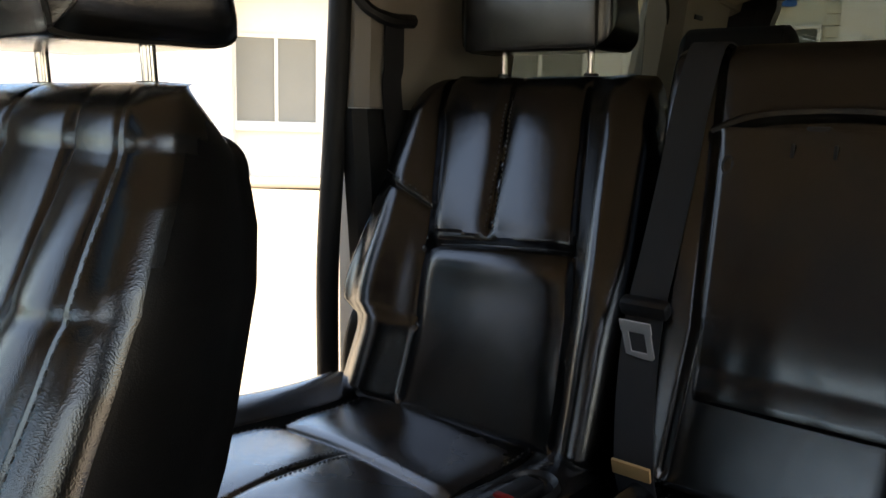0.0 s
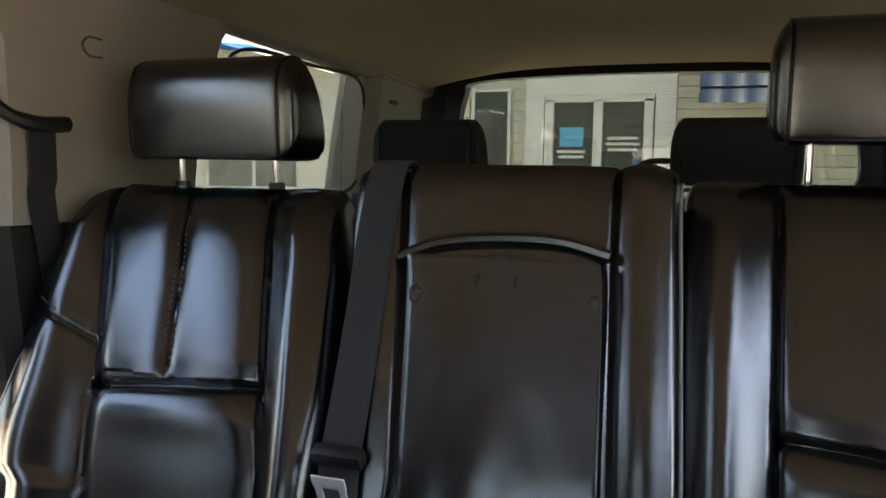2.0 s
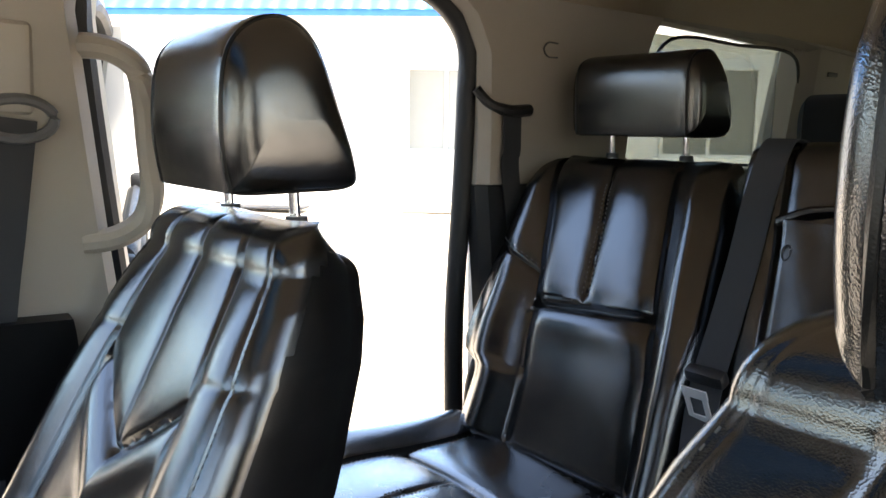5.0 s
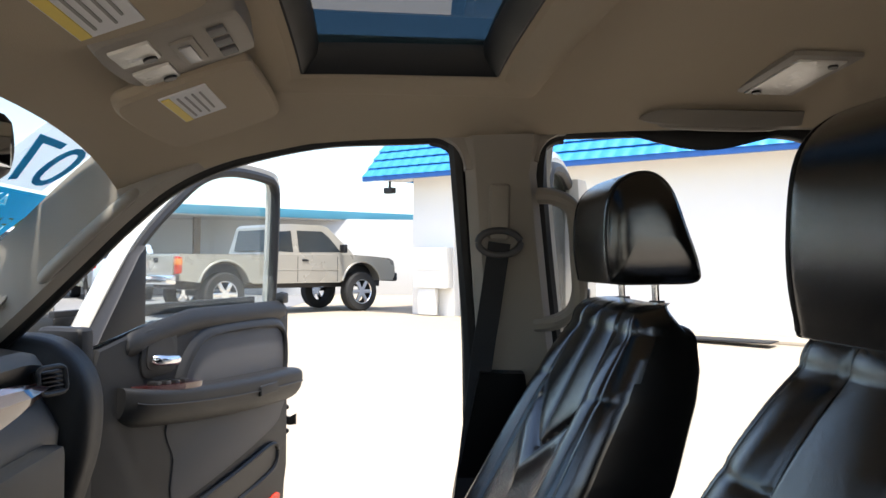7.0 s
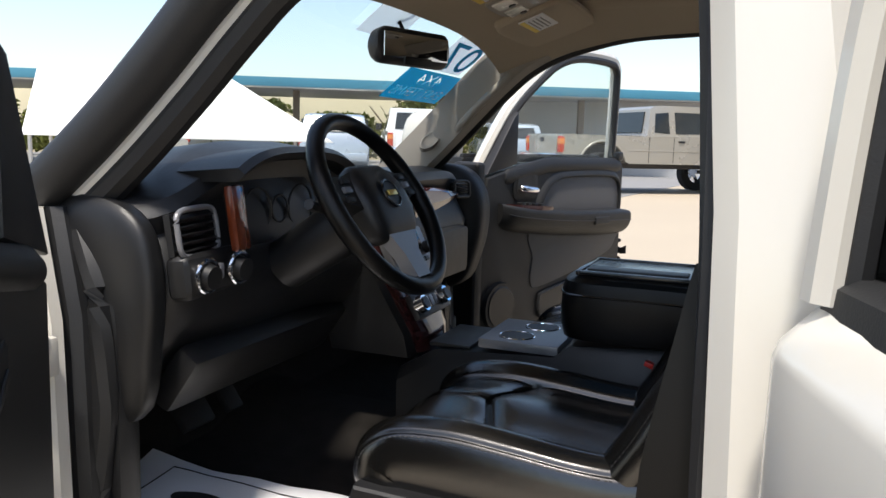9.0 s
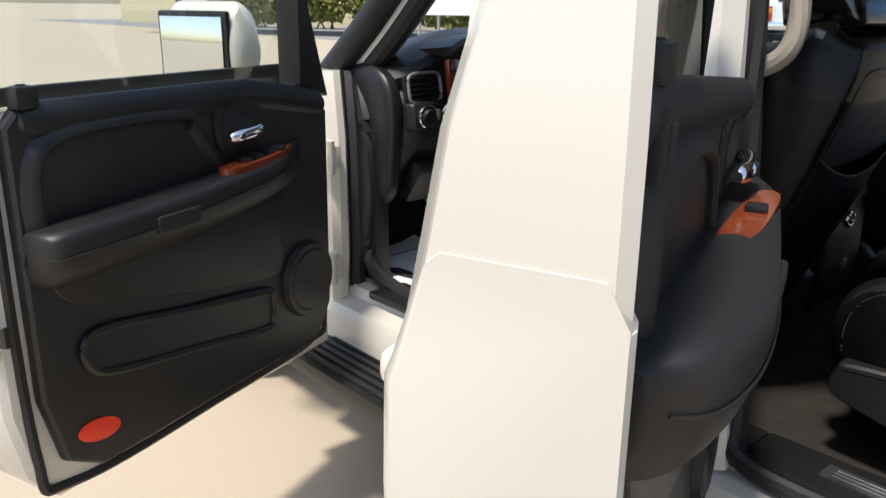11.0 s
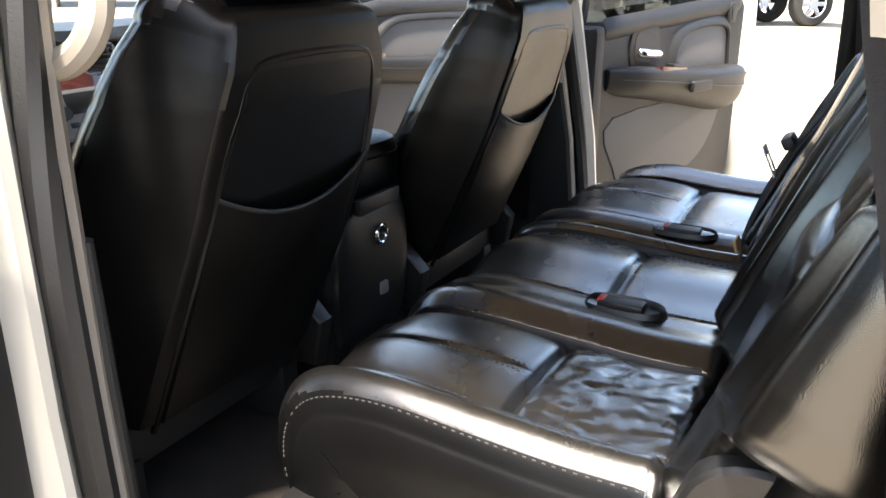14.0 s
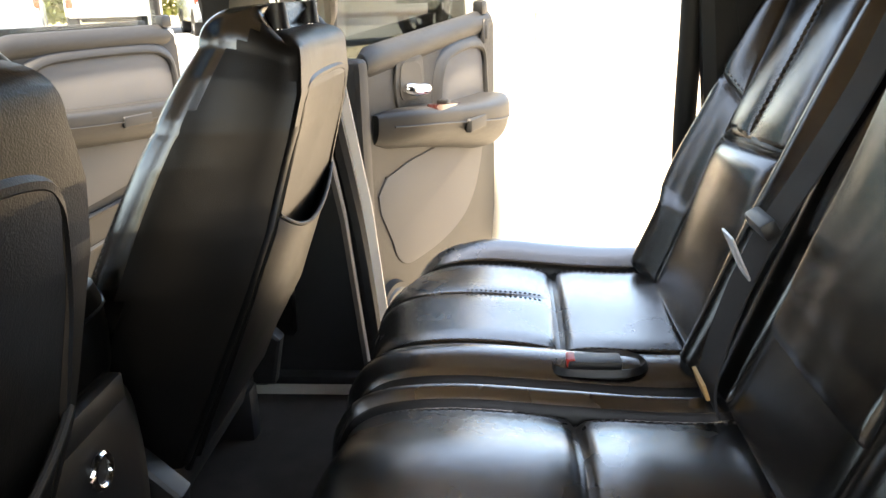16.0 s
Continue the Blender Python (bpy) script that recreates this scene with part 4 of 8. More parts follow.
        slab(bm, [(s * 0.80, 0.50), (s * 0.80, 0.565), (s * 0.83, 0.59), (s * 0.90, 0.585), (s * 0.915, 0.555), (s * 0.975, 0.545), (s * 1.0, 0.50), (s * 0.99, 0.36), (s * 0.9, 0.33)], "y", 0.95, -3.0, 0)
        part("sill", bm, PAINT, suv)
        for y0, y1 in ((0.66, -0.29), (-0.55, -1.28)):
            bm = bmesh.new()
            box(bm, (s * 0.858, (y0 + y1) / 2, 0.588), (0.14, abs(y1 - y0), 0.024), 0.008)
            part("sill_cover", bm, TRIM_BLACK, suv)
            bm = bmesh.new()
            box(bm, (s * 0.85, (y0 + y1) / 2 + 0.02, 0.6), (0.05, 0.42, 0.006), 0.002)
            for k in range(3):
                box(bm, (s * (0.838 + 0.012 * k), (y0 + y1) / 2 + 0.02, 0.6035), (0.004, 0.38, 0.003), 0.0)
            part("scuff_plate", bm, SATIN, suv, "ribbed bright sill plate")
        bm = bmesh.new()
        box(bm, (s * 0.85, -0.42, 0.589), (0.12, 0.255, 0.02), 0.006)
        part("sill_cover", bm, TRIM_BLACK, suv)
        bm = bmesh.new()
        tube(bm, spline([(s * 0.89, -0.52, 0.66), (s * 0.925, -0.57, 0.583), (s * 0.93, -0.9, 0.58), (s * 0.925, -1.22, 0.583), (s * 0.895, -1.29, 0.66)], 30), 0.02, 10)
        part("door_seal", bm, RUBBER, suv)
        # running board
        bm = bmesh.new()
        box(bm, (s * 1.06, -0.35, 0.41), (0.2, 2.3, 0.05), 0.02)
        rb = part("running_board", bm, TRIM_BLACK, suv, "black ribbed running board")
        for k in range(5):
            bm = bmesh.new()
            box(bm, (s * (0.995 + 0.032 * k), -0.35, 0.437), (0.016, 2.2, 0.01), 0.003)
            part("tread_rib", bm, RUBBER, rb)
        # rear pillar: beige above, dark below
        back = 0.07 if s > 0 else -0.085
        fore = 0.068 if s > 0 else 0.0
        secs = [(0.775, 0.93, -1.235, -1.66, 1.385), (0.765, 0.92, -1.215, -1.66, 1.50), (0.75, 0.89, -1.165, -1.69, 1.66), (0.742, 0.87, -1.115, -1.71, 1.73), (0.735, 0.86, -1.05, -1.73, 1.768), (0.730, 0.85, -0.99, -1.75, 1.80)]
        if s > 0:
            secs = [(0.775, 0.93, -1.178, -1.66, 1.385), (0.765, 0.92, -1.17, -1.66, 1.50), (0.75, 0.89, -1.152, -1.69, 1.66), (0.742, 0.87, -1.108, -1.71, 1.73), (0.735, 0.86, -1.05, -1.73, 1.768), (0.730, 0.85, -0.99, -1.75, 1.80)]
        bm = post([(s * a, s * (a + 0.075), c, d, z) for a, b, c, d, z in secs], 0.02)
        part("rear_pillar_trim", bm, PILLAR, suv, "beige rear pillar trim")
        bm = post([(s * 0.80, s * 0.86, -1.31 + back, -2.9, 0.56), (s * 0.795, s * 0.855, -1.30 + back, -2.9, 0.9), (s * 0.78, s * 0.85, -1.26 + back, -2.9, 1.25), (s * 0.778, s * 0.85, -1.245 + back, -2.9, 1.383)], 0.02)
        part("rear_side_trim", bm, TRIM_DARK if s > 0 else TRIM_BLACK, suv)
        bm = post([(s * 0.862, s * 0.985, -1.385 + fore, -3.0, 0.4), (s * 0.862, s * 0.985, -1.375 + fore, -3.0, 1.0), (s * 0.858, s * 0.95, -1.335 + fore, -3.0, 1.395)], 0.02)
        part("rear_quarter", bm, PAINT, suv)
        if s < 0:
            bm = post([(s * 0.874, s * 0.968, -1.362, -1.45, 0.585), (s * 0.876, s * 0.968, -1.338, -1.45, 1.0), (s * 0.874, s * 0.95, -1.315, -1.45, 1.2), (s * 0.866, s * 0.935, -1.283, -1.45, 1.39), (s * 0.858, s * 0.91, -1.262, -1.45, 1.48)], 0.014)
            part("door_jamb", bm, PAINT, suv, "pearl white door jamb")
        bm = post([(s * 0.858, s * 0.95, -1.335 + fore, -1.68, 1.39), (s * 0.842, s * 0.90, -1.27 + fore, -1.72, 1.66), (s * 0.815, s * 0.865, -1.22 + fore, -1.75, 1.76)], 0.03)
        part("rear_pillar", bm, PAINT, suv)
        bm = bmesh.new()
        if s > 0:
            edge = [(0.785, -0.93, 1.782), (0.785, -1.02, 1.772), (0.788, -1.095, 1.735), (0.795, -1.145, 1.67), (0.808, -1.156, 1.56), (0.835, -1.17, 1.36), (0.86, -1.176, 1.1), (0.875, -1.19, 0.9), (0.885, -1.205, 0.64)]
        else:
            edge = [(-0.785, -0.93, 1.777), (-0.785, -1.02, 1.765), (-0.788, -1.085, 1.73), (-0.795, -1.13, 1.67), (-0.805, -1.185, 1.58), (-0.84, -1.28, 1.38), (-0.862, -1.312, 1.1), (-0.875, -1.325, 0.9), (-0.88, -1.33, 0.64)]
        tube(bm, spline(edge, 70), 0.022, 14)
        part("door_seal", bm, RUBBER, suv)
        # side window behind the rear pillar
        bm = bmesh.new()
        slab(bm, [(-1.60, 1.38), (-1.68, 1.76), (-2.56, 1.76), (-2.52, 1.38)], "x", s * 0.842, s * 0.846)
        part("quarter_glass", bm, PRIVACY, suv, smooth=False)
        bm = bmesh.new()
        ring = [(s * 0.80, -1.68, 1.43), (s * 0.785, -1.72, 1.6), (s * 0.765, -1.79, 1.735), (s * 0.765, -2.1, 1.745), (s * 0.765, -2.40, 1.735), (s * 0.785, -2.46, 1.6), (s * 0.80, -2.43, 1.43), (s * 0.80, -2.1, 1.415)]
        tube(bm, spline(ring, 60, closed=True) + [Vector(ring[0])], 0.005, 6, caps=False)
        part("quarter_seal", bm, RUBBER, suv)
        bm = post([(s * 0.77, s * 0.93, -2.44, -2.88, 1.36), (s * 0.745, s * 0.90, -2.45, -2.87, 1.6), (s * 0.72, s * 0.86, -2.44, -2.86, 1.80)], 0.04)
        part("tail_pillar_trim", bm, PILLAR, suv, "beige tail pillar trim")
        bm = bmesh.new()
        box(bm, (s * 0.735, -2.58, 1.69), (0.012, 0.06, 0.014), 0.003)
        part("trim_clip", bm, TRIM_BLACK, suv)
        bm = bmesh.new()
        box(bm, (s * 0.747, -2.6, 1.57), (0.012, 0.11, 0.10), 0.004)
        part("pillar_cover", bm, HEADLINER, suv)
        # belt slot in the rear pillar and the belt that hangs from it
        bm = bmesh.new()
        tube(bm, spline([(s * 0.768, -1.148, 1.585), (s * 0.757, -1.175, 1.556), (s * 0.75, -1.225, 1.542), (s * 0.75, -1.285, 1.545)], 14), [0.011] * 7 + [0.013] * 7, 8)
        part("belt_slot", bm, TRIM_BLACK, suv)
        # pull-out cap on the rear pillar
        bm = bmesh.new()
        tube(bm, spline([(s * 0.744, -1.36, 1.69), (s * 0.743, -1.33, 1.69), (s * 0.742, -1.315, 1.675), (s * 0.743, -1.33, 1.66), (s * 0.744, -1.36, 1.66)], 14), 0.002, 5)
        part("pillar_cap_line", bm, TRIM_GREY, suv)
        # grab handle on the centre pillar
        bm = bmesh.new()
        hp = spline([(s * 0.775, -0.36, 1.612), (s * 0.765, -0.415, 1.612), (s * 0.758, -0.455, 1.59), (s * 0.758, -0.468, 1.55), (s * 0.765, -0.475, 1.48), (s * 0.775, -0.482, 1.40), (s * 0.785, -0.47, 1.352), (s * 0.79, -0.43, 1.325), (s * 0.80, -0.38, 1.318)], 40)
        tube(bm, hp, 0.019, 10)
        part("grab_handle", bm, PILLAR, suv, "beige grab handle on the pillar")
        # windscreen-pillar handle
        if s > 0:
            bm = bmesh.new()
            hp = spline([(0.712, 0.475, 1.62), (0.686, 0.505, 1.582), (0.676, 0.575, 1.512), (0.686, 0.65, 1.44), (0.718, 0.685, 1.41)], 28)
            tube(bm, hp, [0.008 + 0.006 * math.sin(math.pi * k / 27) ** 0.5 for k in range(28)], 12)
            part("grab_handle", bm, PILLAR, suv, "beige grab handle on the windscreen pillar")
        bm = bmesh.new()
        nrm = Vector((-s * 0.86, -0.38, 0.34)).normalized()
        run = Vector((0, 0.70, -0.72))
        run = (run - nrm * run.dot(nrm)).normalized()
        across = nrm.cross(run)
        mid = Vector((s * 0.698, 0.775, 1.372)) + nrm * 0.012
        loft(bm, [[mid + nrm * h + (run * 0.046 * math.cos(a) + across * 0.024 * math.sin(a)) * q for a in (2 * math.pi * k / 28 for k in range(28))] for h, q in ((-0.02, 1.0), (0.004, 1.0), (0.008, 0.93), (0.008, 0.80), (0.005, 0.76))])
        part("tweeter_cap", bm, PILLAR, suv, "oval beige tweeter cap")
        # belt anchor slide on the centre pillar
        bm = bmesh.new()
        by = -0.29 if s > 0 else -0.335
        box(bm, (s * 0.755, by, 1.575), (0.03, 0.05, 0.13), 0.02, pose(0, 0, 0, 0, -s * 8, 0), 3)
        sl = part("belt_slide", bm, PILLAR, suv)
        bm = bmesh.new()
        ring = [(s * 0.745, by + 0.048 * math.cos(a), 1.505 + 0.028 * math.sin(a)) for a in (2 * math.pi * k / 24 for k in range(25))]
        tube(bm, ring, 0.008, 8, caps=False)
        part("belt_ring", bm, TRIM_GREY, sl)
        # folded handle in its recess over the rear door
        tilt = pose(s * 0.672, -0.77, 1.778, 0, -s * 24, 0)
        bm = bmesh.new()
        o = [(p.x, p.y) for p in spline([(-0.03, -0.15, 0), (0.0, -0.185, 0), (0.035, -0.15, 0), (0.04, 0.0, 0), (0.035, 0.15, 0), (0.0, 0.185, 0), (-0.03, 0.15, 0), (-0.035, 0.0, 0)], 48, closed=True)]
        loft(bm, [[tilt @ Vector((a * k, b * k, z)) for a, b in o] for k, z in ((1.0, 0.03), (1.0, -0.002), (0.93, -0.006), (0.86, 0.004), (0.5, 0.006))])
        hd = part("ceiling_handle", bm, PILLAR, suv, "beige folded grab handle in its ceiling recess")
        bm = bmesh.new()
        tube(bm, [tilt @ Vector(p) for p in spline([(0.012, -0.135, 0.002), (0.0, -0.12, -0.010), (-0.006, 0.0, -0.012), (0.0, 0.12, -0.010), (0.012, 0.135, 0.002)], 24)], 0.011, 10)
        part("grip", bm, PILLAR, hd)
        for k in (-0.085, 0.085):
            bm = bmesh.new()
            box(bm, tilt @ Vector((0.012, k, -0.001)), (0.012, 0.03, 0.008), 0.003)
            part("hook", bm, TRIM_GREY, hd)
    # floor
    bm = bmesh.new()
    rows = []
    for y, z in ((1.18, 0.95), (1.08, 0.72), (1.0, 0.585), (0.9, 0.555), (0.3, 0.55), (-0.3, 0.55), (-0.55, 0.55), (-1.3, 0.555), (-2.0, 0.62), (-2.9, 0.66)):
        rows.append([(x, y, z + 0.08 * math.exp(-(x / 0.16) ** 4) * (1 if y > -1.6 else 0.3)) for x in [-0.84 + 1.68 * i / 28 for i in range(29)]])
    loft(bm, rows, caps=False, closed=False)
    part("floor_carpet", bm, CARPET, suv, "dark worn floor carpet")
    bm = bmesh.new()
    box(bm, (0, -1.0, 0.46), (1.7, 4.0, 0.06), 0.01)
    part("floor_pan", bm, TRIM_BLACK, suv)
    # bulkhead, wings and wheels in front
    bm = bmesh.new()
    box(bm, (0, 1.22, 0.80), (1.62, 0.06, 0.72), 0.01)
    part("bulkhead", bm, TRIM_BLACK, suv)
    for s in (1, -1):
        bm = bmesh.new()
        slab(bm, [(1.0, 0.40), (1.0, 1.12), (1.2, 1.17), (2.6, 1.10), (2.68, 0.95), (2.66, 0.55), (2.2, 0.5)], "x", s * 0.74, s * 0.985, 0.03)
        part("wing", bm, PAINT, suv)
        wheel(suv, s * 0.86, 1.78, 0.40, 0.27, s)
        wheel(suv, s * 0.86, -1.55, 0.40, 0.27, s)
    bm = bmesh.new()
    box(bm, (0, 1.12, 1.13), (1.5, 0.16, 0.05), 0.02)
    part("cowl", bm, TRIM_BLACK, suv)
    # windscreen
    bm = bmesh.new()
    rows = []
    for i in range(13):
        t = i / 12
        rows.append([(x * (0.79 - 0.06 * t), 1.16 - 0.70 * t + 0.06 * (1 - (x * x)), 1.175 + 0.56 * t) for x in [-1 + 2 * k / 20 for k in range(21)]])
    loft(bm, rows, caps=False, closed=False)
    g = part("windscreen", bm, GLASS, suv, "windscreen with a teal price banner")
    # tail: frame of the rear window and the glass
    bm = bmesh.new()
    box(bm, (0, -2.93, 0.98), (1.66, 0.10, 0.86), 0.02)
    part("tailgate", bm, TRIM_DARK, suv)
    bm = bmesh.new()
    ring = [(0.56, 1.42), (0.615, 1.60), (0.60, 1.735), (0.53, 1.785), (0, 1.80), (-0.53, 1.785), (-0.60, 1.735), (-0.615, 1.60), (-0.56, 1.42), (0, 1.40)]
    R = [(p.x, p.y) for p in spline([(a, b, 0) for a, b in ring], 64, closed=True)]
    big = [(a * 1.42, 1.58 + (b - 1.58) * 1.65) for a, b in R]
    mid = [(a * 1.10, 1.58 + (b - 1.58) * 1.18) for a, b in R]
    loft(bm, [[(a, -2.90, b) for a, b in mid], [(a, -2.88, b) for a, b in R], [(a, -2.93, b) for a, b in R], [(a, -2.96, b) for a, b in big], [(a, -2.90, b) for a, b in big], [(a, -2.90, b) for a, b in mid]], caps=False)
    part("rear_window_frame", bm, TRIM_BLACK, suv)
    bm = bmesh.new()
    box(bm, (0, -2.935, 1.6), (1.3, 0.005, 0.5), 0)
    part("rear_glass", bm, PRIVACY, suv, smooth=False)
    bm = bmesh.new()
    tube(bm, [(0.1, -2.96, 1.40), (-0.42, -2.97, 1.47)], 0.008, 6)
    part("wiper", bm, TRIM_BLACK, suv)
    return suv


def hood():
    h = thing("engine_hood", pose(0, 0, 0), "closed pearl white engine hood", "hood")
    bm = bmesh.new()
    rings = []
    for y, z in ((1.2, 1.14), (1.4, 1.165), (1.8, 1.16), (2.3, 1.12), (2.6, 1.04), (2.7, 0.94)):
        xs = [-0.73 + 1.46 * i / 16 for i in range(17)]
        rings.append([(x, y - 0.08 * (x / 0.73) ** 2, z - 0.05 * (x / 0.73) ** 4) for x in xs] + [(x, y - 0.08 * (x / 0.73) ** 2, z - 0.05 * (x / 0.73) ** 4 - 0.02) for x in xs[::-1]])
    loft(bm, rings)
    part("panel", bm, PAINT, h)


# ---------------------------------------------------------------- doors
def door(s, rear, hinge, angle, label, shift=0.0):
    """A side door in its own frame: it hangs on the z axis, shut it reaches towards -y, and its inner face looks towards -s x."""
    # blacker trim on the driver's door: its weaker light is put into the colour
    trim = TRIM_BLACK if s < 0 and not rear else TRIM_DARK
    ob = thing("car_door", pose(hinge[0], hinge[1], -0.03 if rear and s > 0 else 0, 0, 0, s * angle), label, "car door", "doors of the vehicle")
    L = 0.94 if rear else 1.13

    def N(n):
        """Depth towards the cabin; the outer skin stands well outside the hinge line."""
        return n - 0.05 if n < 0.05 else n

    def P(a, n, z):
        return (-s * N(n), -a, z)

    def F(a, n, z):
        return (-s * (n - (0.065 if rear else 0.03)), -a, z)

    def plate(outline, n0, n1, bevel=0.012):
        bm = bmesh.new()
        slab(bm, [(-a, z) for a, z in outline], "x", -s * N(n0), -s * N(n1), bevel, 3)
        return bm

    def smooth_line(o, n=60):
        return [(p.x, p.y) for p in spline([(a, z, 0) for a, z in o], n, closed=True)]
    belt = 1.335 if rear else (1.30 if s > 0 else 1.245)
    cut = 0.115 if (s < 0 and not rear) else 0.0

    def sill_line(a):
        """Inner window sill: it climbs towards the back of a rear door."""
        return 1.297 + 0.075 * a if rear else belt
    if rear:
        frame_ = [(0.02, 1.22), (0.045, 1.55), (0.10, 1.72), (0.16, 1.775), (0.45, 1.80), (0.72, 1.785), (0.80, 1.75), (0.85, 1.62), (0.91, 1.22)]
        # outer skin: a shoulder crease below the window and a thick flanged rear end
        bm = bmesh.new()
        rings = []
        for a in (0.0, 0.012, 0.04, 0.12, 0.2, 0.3, 0.4, 0.5, 0.6, 0.78, 0.845, 0.862, 0.90, 0.915, 0.925, 0.935, 0.94):
            end = max(0.0, (a - 0.915) / 0.025)
            front = max(0.0, 1 - a / 0.03)
            thick = 0.072 if a < 0.91 else 0.135
            zb = interp(a, [(0.0, 0.52), (0.06, 0.47), (0.78, 0.50), (0.85, 0.52), (0.91, 0.62), (0.94, 0.74)])
            curve = 0.022 * max(0.0, 1 - a / 0.5)
            top = curve + 0.035 * max(0.0, 1 - a / 0.5)
            zc = 1.165 - 0.05 * a
            k = 1 - 0.25 * end * end - 0.3 * front * front
            rings.append([(-s * n * (k if n < 0 else 1), -a, max(z, zb + dz)) for n, z, dz in ((thick, 0.40, 0.0), (thick, 1.20, 0.0), (thick - 0.02, 1.235, 0.0), (-0.030 + top, 1.238, 0.0), (-0.046 + top, 1.228, 0.0), (-0.080 + curve, zc + 0.012, 0.0), (-0.088 + curve, zc - 0.006, 0.0), (-0.090 + curve, 1.0, 0.02), (-0.084 + curve, 0.76, 0.01), (-0.06 + curve, 0.56, 0.006), (-0.03 + curve, 0.44, 0.003))])
        loft(bm, rings)
        part("skin", bm, PAINT, ob, "pearl white outer skin with a shoulder crease")
        rings = []
        for z, a0, a1, n0, n1 in ((1.10, 0.86, 0.936, -0.07, 0.133), (1.17, 0.86, 0.938, -0.072, 0.133), (1.25, 0.855, 0.938, -0.056, 0.133), (1.335, 0.85, 0.934, -0.042, 0.132), (1.43, 0.835, 0.922, -0.018, 0.128), (1.58, 0.81, 0.892, 0.01, 0.12), (1.70, 0.765, 0.845, 0.03, 0.11), (1.775, 0.70, 0.775, 0.04, 0.10)):
            q = 0.012
            rings.append([(-s * n, -a, z) for n, a in ((n0 + q, a0), (n0, a0 + q), (n0 + 0.004, a1 - 2 * q), (n0 + 2 * q, a1), (n1 - q, a1), (n1, a1 - q), (n1 - 0.006, a1 - 2.5 * q), (0.078, a0))])
        bm = bmesh.new()
        loft(bm, rings)
        part("frame_post", bm, PAINT, ob, "broad pearl white rear window post")
    else:
        body = [(0.0, 0.52), (0.0, belt - 0.10), (0.04, belt - 0.06), (0.30, belt - 0.02), (1.11, belt + 0.0), (1.13, belt - 0.05), (1.13, 0.70), (1.10, 0.56), (1.04, 0.49), (0.06, 0.47)]
        body = [(max(a, cut), z) for a, z in body]
        frame_ = [(0.06, belt - 0.06), (0.24, 1.50), (0.42, 1.655), (0.56, 1.74), (0.72, 1.775), (0.95, 1.775), (1.02, 1.75), (1.045, 1.66), (1.075, belt)]
        frame_ = [(max(a, cut), z) for a, z in frame_]
        part("skin", plate(body, 0.0, 0.075, 0.03), PAINT, ob, "pearl white outer skin")
    bm = bmesh.new()
    pts = spline([F(a, 0.055 + 0.03 * max(0, (z - belt)) / 0.4, z) for a, z in frame_], 50)
    tube(bm, pts, 0.026, 8)
    fr = part("window_frame", bm, PAINT, ob, "pearl white window frame")
    bm = bmesh.new()
    tube(bm, [p + Vector((-s * 0.012, 0, -0.004)) for p in spline([F(0.02 + a * 0.965, 0.062 + 0.03 * max(0, (z - belt)) / 0.4, belt + (z - belt) * 0.955) for a, z in frame_], 50)], 0.017, 8)
    part("window_seal", bm, RUBBER, fr)
    bm = bmesh.new()
    gl = [(0.02 + a * 0.965, z - 0.012) for a, z in frame_]
    slab(bm, [(-p.x, p.y) for p in spline([(a, z, 0) for a, z in gl], 40)], "x", -s * (0.023 if rear else 0.058), -s * (0.027 if rear else 0.062))
    part("glass", bm, TINT if rear else GLASS, fr, "dark tinted glass" if rear else "clear window glass", smooth=False)
    # inner trim: a dished main panel, an upper roll, an inset pad and the armrest
    e = 0.035
    if rear:
        inner = [(0.02, 0.60), (0.012, 1.0), (0.012, 1.24), (0.03, 1.285), (0.10, 1.305), (0.45, 1.334), (0.86, 1.364), (0.888, 1.335), (0.89, 0.76), (0.86, 0.62), (0.76, 0.52), (0.10, 0.52)]
    else:
        inner = [(0.035, 0.62), (0.03, 1.16), (0.06, belt - 0.06), (0.30, belt - 0.005), (1.04, belt + 0.015), (1.075, belt - 0.02), (1.075, 0.72), (1.04, 0.58), (0.96, 0.53), (0.10, 0.53)]
        inner = [(a + cut if a < 0.2 else a, z) for a, z in inner]
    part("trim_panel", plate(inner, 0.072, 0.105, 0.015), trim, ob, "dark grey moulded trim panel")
    roll = rounded([(0.075, belt - 0.015), (0.092, belt + 0.02), (0.112, belt + 0.004), (0.116, belt - 0.025), (0.10, belt - 0.05), (0.08, belt - 0.05)], 0, 1, 0.04, 18, count=24)
    x0, x1 = (0.03, 0.85) if rear else (0.16, 1.05)
    for v in roll.verts:
        a, n, z = x0 + v.co.x * (x1 - x0), v.co.y, v.co.z
        v.co = P(a, n, z + (sill_line(a) - belt if rear else -0.05 * max(0, 1 - (a - x0) / 0.3)))
    part("upper_roll", roll, trim, ob)
    # inset pad with an arched top, sunk in a raised border
    if rear:
        pad_o = [(0.425, 1.10), (0.425, 1.16), (0.44, 1.215), (0.475, 1.252), (0.55, 1.27), (0.65, 1.277), (0.725, 1.272), (0.757, 1.25), (0.766, 1.2), (0.768, 1.11), (0.70, 1.08), (0.5, 1.08)]
    else:
        pad_o = [(0.40 + shift, 1.11), (0.44 + shift, 1.185), (0.51 + shift * 0.8, 1.235), (0.62 + shift * 0.5, 1.25), (0.90, 1.25), (0.99, 1.235), (1.025, 1.19), (1.025, 1.09), (0.98, 1.065), (0.68, 1.06), (0.45 + shift, 1.08)]
        pad_o = [(a, z - (0.05 if s < 0 else 0.014)) for a, z in pad_o]
    line = smooth_line(pad_o, 80)
